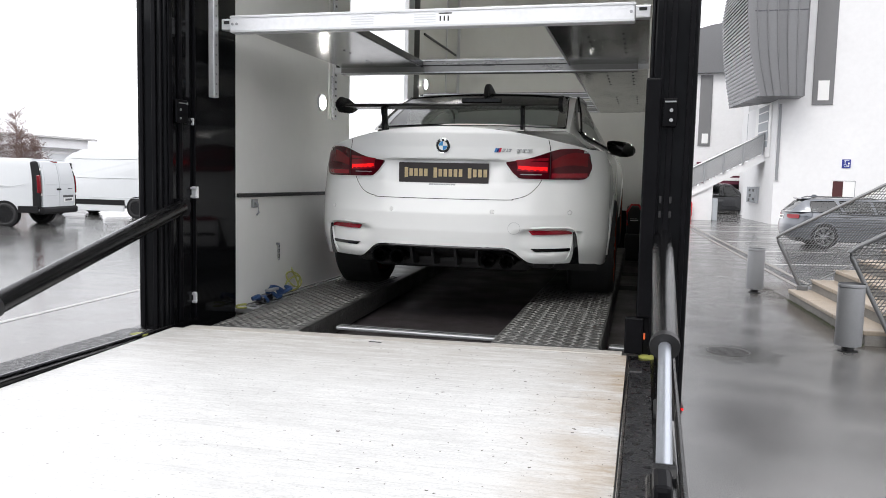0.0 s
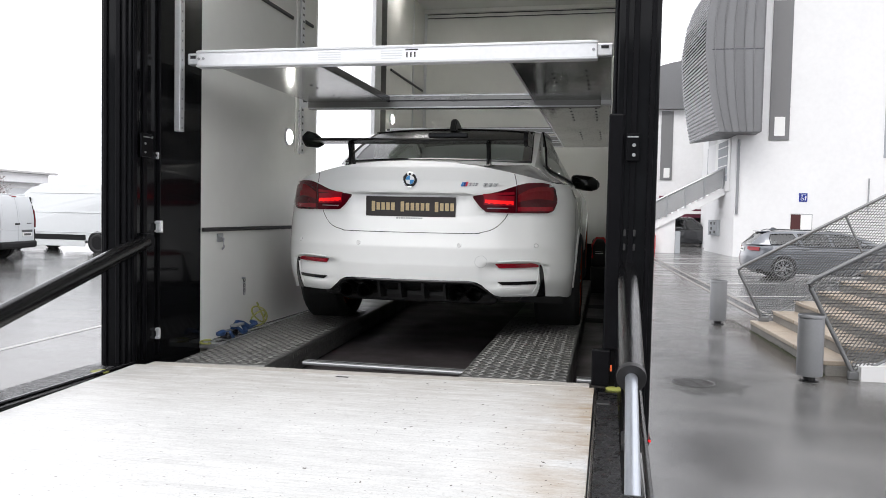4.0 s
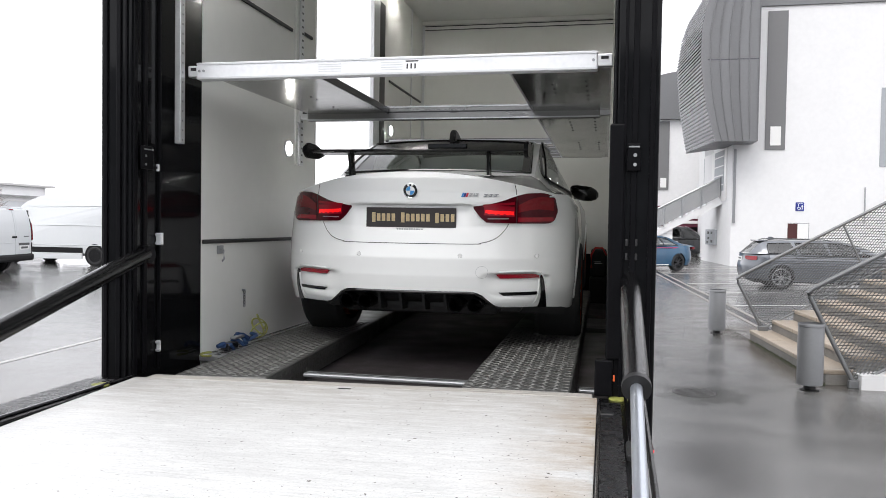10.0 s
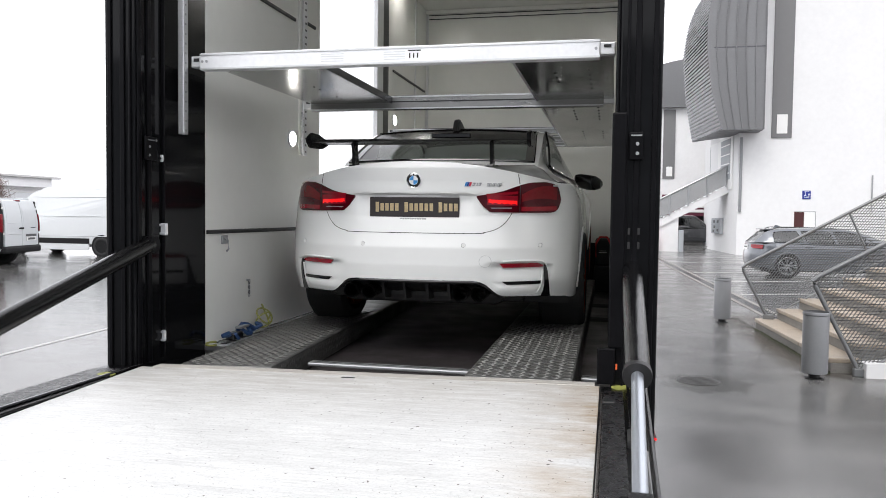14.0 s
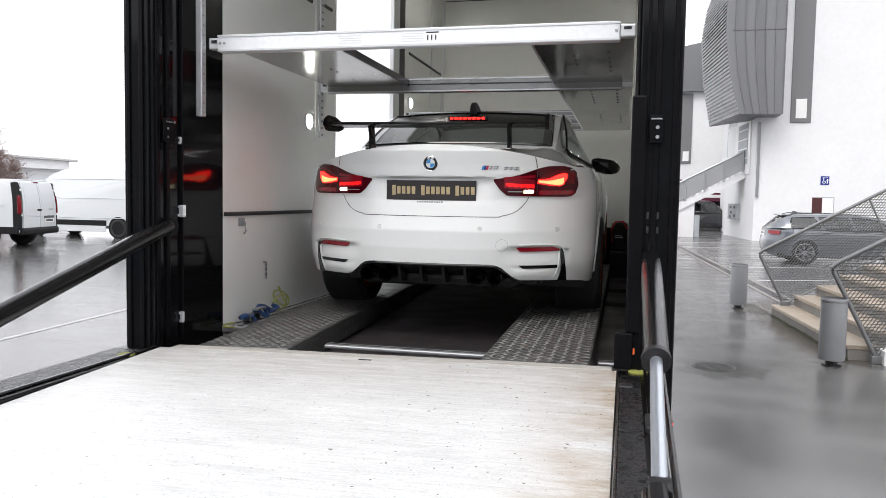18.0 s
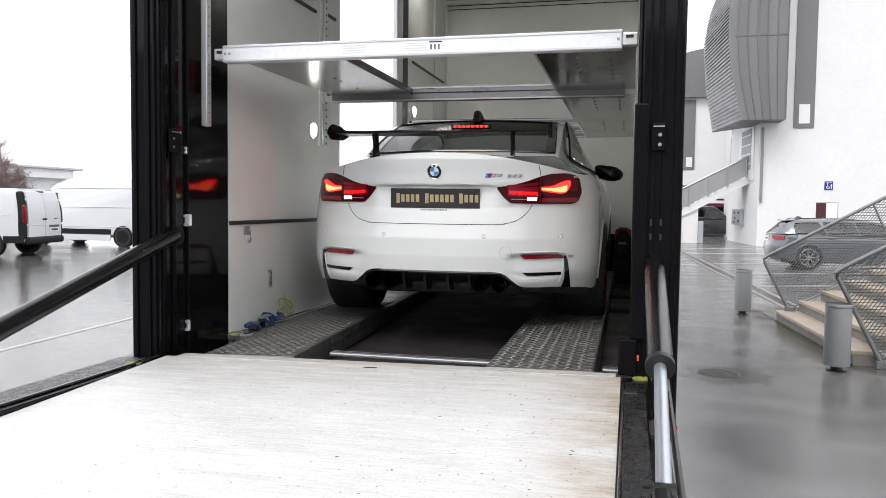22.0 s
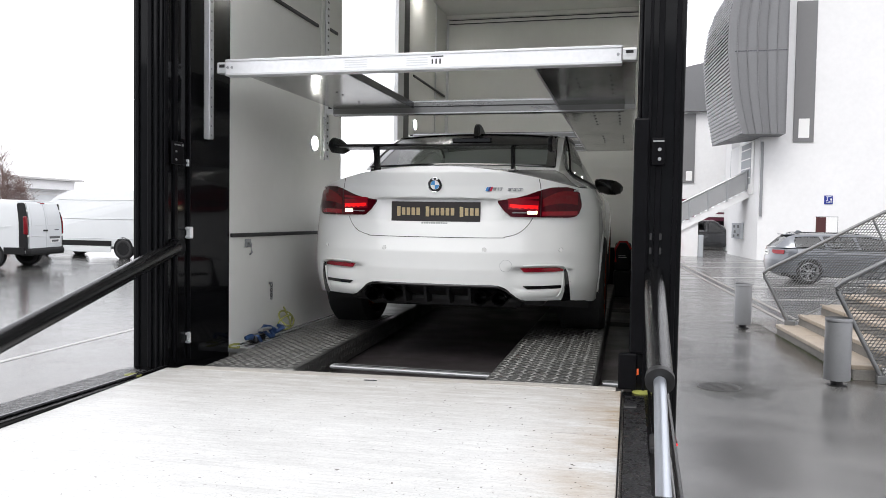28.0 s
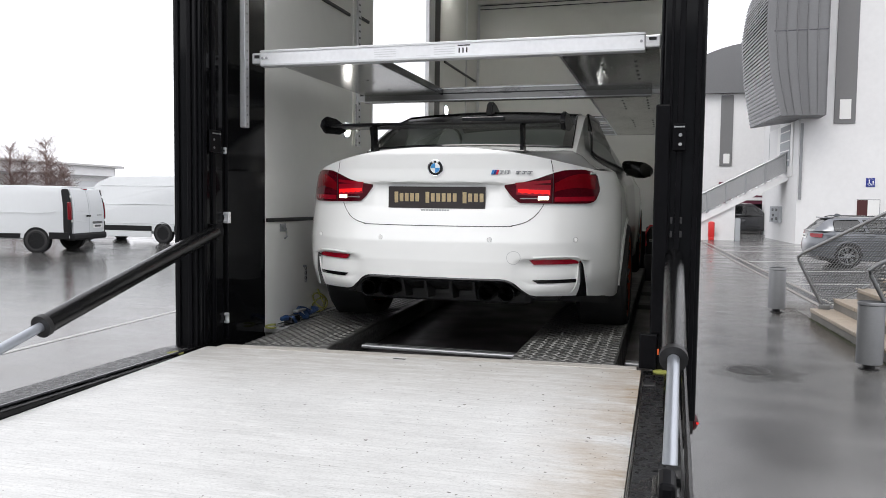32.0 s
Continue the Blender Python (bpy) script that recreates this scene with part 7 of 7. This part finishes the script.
def van_body(parent, L, W, H, hood, glass_h, paint, strip_z):
    """A panel van: a tall rounded box with a sloped nose. The tail is at y = 0."""
    prof = [(0.0, 0.42), (-0.02, 0.6), (0.0, 1.05), (0.03, H - 0.25), (0.10, H - 0.06), (0.35, H)]
    nose = [(L - hood - 1.5, H), (L - hood - 0.9, H - 0.09), (L - hood - 0.4, H - 0.34), (L - hood + 0.3, glass_h), (L - 0.25, glass_h - 0.32), (L - 0.04, glass_h - 0.6), (L, 0.6), (L - 0.05, 0.32)]
    outline = prof + nose
    bm = bmesh.new()
    rows = []
    n_out = smooth_pts([(0, y, z) for y, z in outline], 4)
    cx, cz = L / 2, H / 2
    for s, k in ((-1.0, 0.93), (-0.985, 0.975), (-0.95, 0.995), (-0.5, 1.0), (0.5, 1.0), (0.95, 0.995), (0.985, 0.975), (1.0, 0.93)):
        rows.append([(s * W / 2 * (1 - 0.07 * max(p.z - 1.0, 0) / (H - 1.0)), cx + (p.y - cx) * (1 - (1 - k) * 0.35), cz + (p.z - cz) * (1 - (1 - k) * 0.5)) for p in n_out])
    grid(bm, rows)
    bm.verts.ensure_lookup_table()
    m = len(n_out)
    for start in (0, (len(rows) - 1) * m):
        bm.faces.new([bm.verts[start + i] for i in range(m)])
    bm.faces.new([bm.verts[i * m] for i in range(len(rows))] + [bm.verts[i * m + m - 1] for i in reversed(range(len(rows)))])
    return part("body", bm, paint, parent, smooth=True)


VAN_TRIM = mat("matt_black_trim", (0.007, 0.007, 0.008), 0.6, 0, 0.2, 30, 0.1, 200, spec=0.25)


def lean(p, taper=0.0):
    """Lays the upper part of a van's tail forward, and draws its rear pieces in towards the roof."""
    up = max(p.z - 1.1, 0) / 0.86
    return Vector((p.x * (1 - 0.075 * taper * up**1.6), p.y + 0.15 * up**2 * max(0.0, 1 - max(p.y, 0) / 1.4), p.z))


def bowed(bm, taper):
    for k in range(8):
        z = 1.12 + 0.1 * k
        bmesh.ops.bisect_plane(bm, geom=bm.verts[:] + bm.edges[:] + bm.faces[:], plane_co=(0, 0, z), plane_no=(0, 0, 1))
    for vert in bm.verts:
        vert.co = lean(vert.co, taper)
    return bm


def build_small_van():
    v = thing("white_van", pose(-15.2, 14.35, 0, 0, 0, 102.5) @ Matrix.Diagonal((1, 1, 0.965, 1)), "white panel van with black trim and red tail lamps", "van")
    L, W, H = 5.0, 1.95, 1.96
    body = van_body(v, L, W, H, 0.85, 1.15, VAN_PAINT, 0.6)
    for vert in body.data.vertices:
        vert.co = lean(vert.co)
    axles = (0.98, 4.05)
    for side in (-1, 1):
        x = side * W / 2
        part("side_trim", bx(x - 0.02, x + 0.012, 1.45, 3.6, 0.42, 0.56, bevel=0.01), VAN_TRIM, v, "black side trim")
        part("corner_trim", bowed(bx(x * 0.95 - 0.05, x * 0.95 + 0.045, -0.035, 0.20, 0.50, 1.88, bevel=0.04), 1), VAN_TRIM, v)
        part("tail_lamp", bowed(bx(x * 0.965 - 0.04, x * 0.965 + 0.035, -0.05, 0.07, 0.96, 1.50, bevel=0.03), 1), LAMP_RED, v, "tall red tail lamp")
        part("hinge", bowed(bx(x * 0.93 - 0.03, x * 0.93 + 0.03, -0.055, -0.02, 1.62, 1.68, bevel=0.006), 1), WHITE, v)
        part("hinge", bx(x * 0.93 - 0.03, x * 0.93 + 0.03, -0.05, -0.02, 0.90, 0.96, bevel=0.006), WHITE, v)
        for y in axles:
            part("wheel_arch", tb((x - 0.14 * side, y, 0.36), (x + 0.003 * side, y, 0.36), 0.385, 28), VAN_TRIM, v)
        part("body_crease", sweep(bmesh.new(), [(x + 0.002 * side, 0.42, 1.22), (x + 0.004 * side, 0.7, 1.17), (x + 0.004 * side, 3.4, 1.17)], 0.008, 6), VAN_PAINT, v)
        part("side_window", bx(x - 0.03, x + 0.008, 3.35, 4.1, 1.2, 1.72, bevel=0.02), SIDE_GLASS, v)
        door = part("rear_door", bowed(bx(min(0.004 * side, side * 0.86), max(0.004 * side, side * 0.86), -0.05, -0.015, 0.56, 1.88, bevel=0.015), 1), VAN_PAINT, v, "white rear door")
        part("door_panel", bowed(bx(min(0.08 * side, side * 0.76), max(0.08 * side, side * 0.76), -0.054, -0.045, 1.22, 1.78, bevel=0.003), 1), VAN_PAINT, door)
    for x in (-0.975, 0.975):
        part("lower_trim", bx(x - 0.03, x + 0.014, 0.02, 0.60, 0.40, 0.60, bevel=0.01), VAN_TRIM, v)
    part("bumper", bx(-0.955, 0.955, -0.10, 0.22, 0.36, 0.57, bevel=0.06), VAN_TRIM, v, "black bumper")
    part("high_brake_lamp", bowed(bx(-0.12, 0.12, -0.06, 0.02, 1.85, 1.90, bevel=0.012), 0), LAMP_RED, v)
    plate = part("licence_plate", bx(0.20, 0.72, -0.064, -0.05, 0.70, 0.82, bevel=0.003), WHITE, v)
    part("plate_bar", bx(0.28, 0.64, -0.067, -0.064, 0.73, 0.79), STEEL_RIM, plate)
    part("plate_recess", bx(0.18, 0.74, -0.062, -0.05, 0.83, 0.90, bevel=0.006), STEEL_RIM, v)
    part("door_fold", sweep(bmesh.new(), [(-0.80, -0.052, 0.93), (-0.30, -0.054, 0.90), (0.10, -0.054, 0.885)], 0.008, 6), VAN_PAINT, v)
    part("door_handle", bx(-0.16, 0.06, -0.075, -0.05, 1.05, 1.10, bevel=0.01), VAN_TRIM, v)
    part("door_marks", bx(0.45, 0.70, -0.054, -0.05, 1.08, 1.10), DARK_CHROME, v)
    simple_wheels(v, axles, 0.885, 0.345, 0.22, VAN_TRIM, VAN_TRIM)
    return v


def build_tall_van():
    v = thing("tall_white_van", pose(-13.95, 19.85, 0, 0, 0, 90), "long high-roofed white van with dark side trim", "van")
    L, W, H = 6.2, 2.05, 2.36
    van_body(v, L, W, H, 0.9, 1.25, VAN_PAINT, 0.6)
    axles = (1.95, 5.3)
    for side in (-1, 1):
        x = side * W / 2
        for y0, y1 in ((0.05, 1.48), (2.42, 4.8)):
            part("side_trim", bx(x - 0.03, x + 0.014, y0, y1, 0.42, 0.60, bevel=0.01), VAN_TRIM, v, "dark side trim")
        part("sill", bx(x - 0.04, x + 0.004, 2.42, 4.8, 0.20, 0.40, bevel=0.01), VAN_PAINT, v)
        for z in (0.68, 1.36, 2.02):
            part("body_crease", sweep(bmesh.new(), [(x * (1 - 0.07 * max(z - 1, 0) / 1.36) + 0.002 * side, y, z) for y in (0.4, 4.6)], 0.012, 6), VAN_PAINT, v)
        for y in axles:
            part("wheel_arch", tb((x - 0.14 * side, y, 0.35), (x + 0.005 * side, y, 0.35), 0.38, 28), VAN_TRIM, v)
        part("side_marker", bx(x - 0.01, x + 0.018, 3.0, 3.08, 0.49, 0.53), LAMP_RED, v)
        part("side_window", bx(x * 0.97 - 0.03, x * 0.97 + 0.02, 4.6, 5.3, 1.3, 1.85, bevel=0.02), SIDE_GLASS, v)
    part("bumper", bx(-1.0, 1.0, -0.06, 0.15, 0.35, 0.58, bevel=0.03), VAN_TRIM, v)
    simple_wheels(v, axles, 0.935, 0.33, 0.22, VAN_TRIM, VAN_TRIM)
    return v


build_small_van()
build_tall_van()


# ---- distance on the left: a low flat-roofed hall and bare trees ----
# wall, roof edge and panes of the low hall are lightened to imitate haze
HAZY_WINDOW = mat("haze_paled_window", (0.72, 0.74, 0.76), 0.3, 0, 0.05, 1)


def build_low_hall():
    h = thing("low_hall", pose(0, 0, 0), "long low hall paled by haze, with a thin projecting roof, far off", "building")
    part("front_wall", bx(-85, -61, 38, 71.5, 0, 5.05), HALL_HAZY, h)
    part("roof", bx(-86, -60.5, 36, 72.5, 5.06, 5.30, bevel=0.04), mat("haze_paled_roof_edge", (0.60, 0.59, 0.585), 0.6), h)
    part("canopy", bx(-60.89, -60.3, 38, 71, 3.95, 4.08, bevel=0.03), mat("grey_canopy", (0.42, 0.42, 0.42), 0.6), h)
    for k in range(7):
        win = part("window", bx(-60.98, -60.93, 40 + 4.2 * k, 43.4 + 4.2 * k, 1.0, 3.4), HAZY_WINDOW, h)
        part("window_frame", bx(-60.99, -60.90, 39.9 + 4.2 * k, 43.5 + 4.2 * k, 3.4, 3.5), WHITE, win)


build_low_hall()


def bare_tree(loc, height, seed):
    """A slender bare tree: an upright stem, rising limbs, and many fine hanging twigs."""
    rnd = random.Random(seed)
    t = thing("bare_tree", pose(*loc), "slender bare winter tree with fine brown twigs", "tree", "bare trees by the far hall")
    trunk, twigs = bmesh.new(), bmesh.new()
    stem = [Vector((0, 0, 0))]
    for k in range(8):
        stem.append(stem[-1] + Vector((rnd.uniform(-0.10, 0.10), rnd.uniform(-0.10, 0.10), height / 8)))
    for k in range(8):
        tube(trunk, stem[k], stem[k + 1], 0.10 * (1 - k / 9), 6, 0.10 * (1 - (k + 1) / 9), cap=False)
    for k in range(110):
        f = rnd.uniform(0.2, 0.97)
        i = min(int(f * 8), 7)
        p = stem[i].lerp(stem[i + 1], f * 8 - i)
        a = rnd.uniform(0, 2 * math.pi)
        reach = height * rnd.uniform(0.08, 0.34) * (1.25 - 0.6 * f)
        q = p + Vector((math.cos(a) * reach, math.sin(a) * reach, reach * rnd.uniform(0.3, 1.1)))
        m = p.lerp(q, 0.5) + Vector((0, 0, 0.16 * reach))
        tube(twigs, p, m, 0.022, 4, 0.014, cap=False), tube(twigs, m, q, 0.014, 4, 0.007, cap=False)
        for _ in range(14):
            s = p.lerp(q, rnd.uniform(0.3, 1.0))
            b = rnd.uniform(0, 2 * math.pi)
            n = rnd.uniform(0.3, 1.2)
            e = s + Vector((math.cos(b) * n * 0.4, math.sin(b) * n * 0.4, n * rnd.uniform(-1.0, 0.45)))
            tube(twigs, s, e, 0.006, 3, 0.003, cap=False)
    part("trunk", trunk, BARK, t)
    part("crown", twigs, BARK, t, "fine bare brown twigs")


bare_tree((-59.3, 55, 0), 6.4, 3)
bare_tree((-58.0, 55.5, 0), 5.6, 8)
bare_tree((-57.0, 56.5, 0), 7.0, 5)
bare_tree((-55.6, 56.0, 0), 5.4, 12)
bare_tree((-54.6, 56.6, 0), 4.6, 21)


# plain walls that close the yard behind the camera
tagged(part("wall_south", bx(-45, 45, -27, -24, 0, 7.5), HALL_GREY), "plain grey hall wall closing the yard", "wall", kind="structure")


# ---- what moves ----
def motions():
    # the white coupe rolls back down the runways at the end
    roll = [(0.0, 0.0), (30.35, 0.0), (30.5, -0.014), (30.75, -0.07), (31.0, -0.161), (31.25, -0.30), (31.5, -0.445), (31.75, -0.53), (32.0, -0.57)]
    walk(white_coupe, [(t, pose(0, d, 0.75 + 0.02 * d, 2.5, 0, -0.4 * d / -0.57)) for t, d in roll])
    for w in coupe_wheels:
        x, y, r = w.location
        walk(w, [(t, pose(x, y, r, math.degrees(-d / r))) for t, d in roll])
    # light elements: at rest they sit deep in the lamp, lit ones come up to the lens
    braking = [(14.25, 24.72), (31.22, 31.80)]
    third = [(14.12, 24.75), (31.20, 31.78)]
    reverse = [(16.2, 32.0)]
    for kind, ob in coupe_lights:
        x, y, z = ob.location
        deep = pose(x, y + (0.013 if kind == "third" else 0.12), z)
        up = pose(x, y, z)
        spans = {"brake": braking, "third": third, "reverse": reverse}[kind]
        rows = [(0.0, deep)]
        for a, b in spans:
            rows += [(a - 0.07, deep), (a, up), (b, up)]
            if b < 31.9:
                rows += [(b + 0.07, deep)]
        if rows[-1][0] < 32.0:
            rows.append((32.0, rows[-1][1]))
        walk(ob, rows)
    # the blue coupe passes behind the truck and comes down its far side
    track = [(0.0, 16.5, 32.5, 118), (6.4, 15.5, 32.0, 118), (7.5, 8.15, 28.3, 120), (8.0, 6.8, 27.85, 122), (8.5, 5.6, 27.4, 123), (9.0, 4.43, 26.85, 126), (9.5, 3.2, 25.9, 128), (10.0, 2.15, 24.9, 130), (11.0, -1.0, 22.8, 136), (12.0, -4.0, 18.9, 150), (13.0, -5.4, 14.2, 168), (14.0, -5.72, 9.4, 175), (14.2, -5.74, 8.4, 175.5), (14.5, -5.78, 6.9, 176), (15.0, -5.9, 4.4, 177), (16.0, -6.1, -0.6, 178), (17.0, -6.2, -5.6, 178), (20.0, -6.4, -15.0, 178), (32.0, -6.4, -15.3, 178)]
    local = Matrix.Translation((0, -2.33, 0))
    walk(blue_coupe, [(t, pose(x, y, 0, 0, 0, a) @ local) for t, x, y, a in track])
    def gone(t):
        d = 0.0
        for (t0, x0, y0, _), (t1, x1, y1, _) in zip(track, track[1:]):
            step = math.hypot(x1 - x0, y1 - y0)
            if t >= t1:
                d += step
            elif t > t0:
                d += step * (t - t0) / (t1 - t0)
        return d
    times = [0.0, 6.4] + [round(6.4 + 0.08 * k, 2) for k in range(1, 133)] + [17.04 + 0.08 * k for k in range(1, 38)] + [32.0]
    for w in blue_wheels:
        x, y, r = w.location
        turn, rows = 0.0, []
        last = 0.0
        for t in times:
            d = gone(t)
            turn += min((d - last) / r, 1.5)
            last = d
            rows.append((t, pose(x, y, r, -math.degrees(turn))))
        walk(w, rows)


motions()
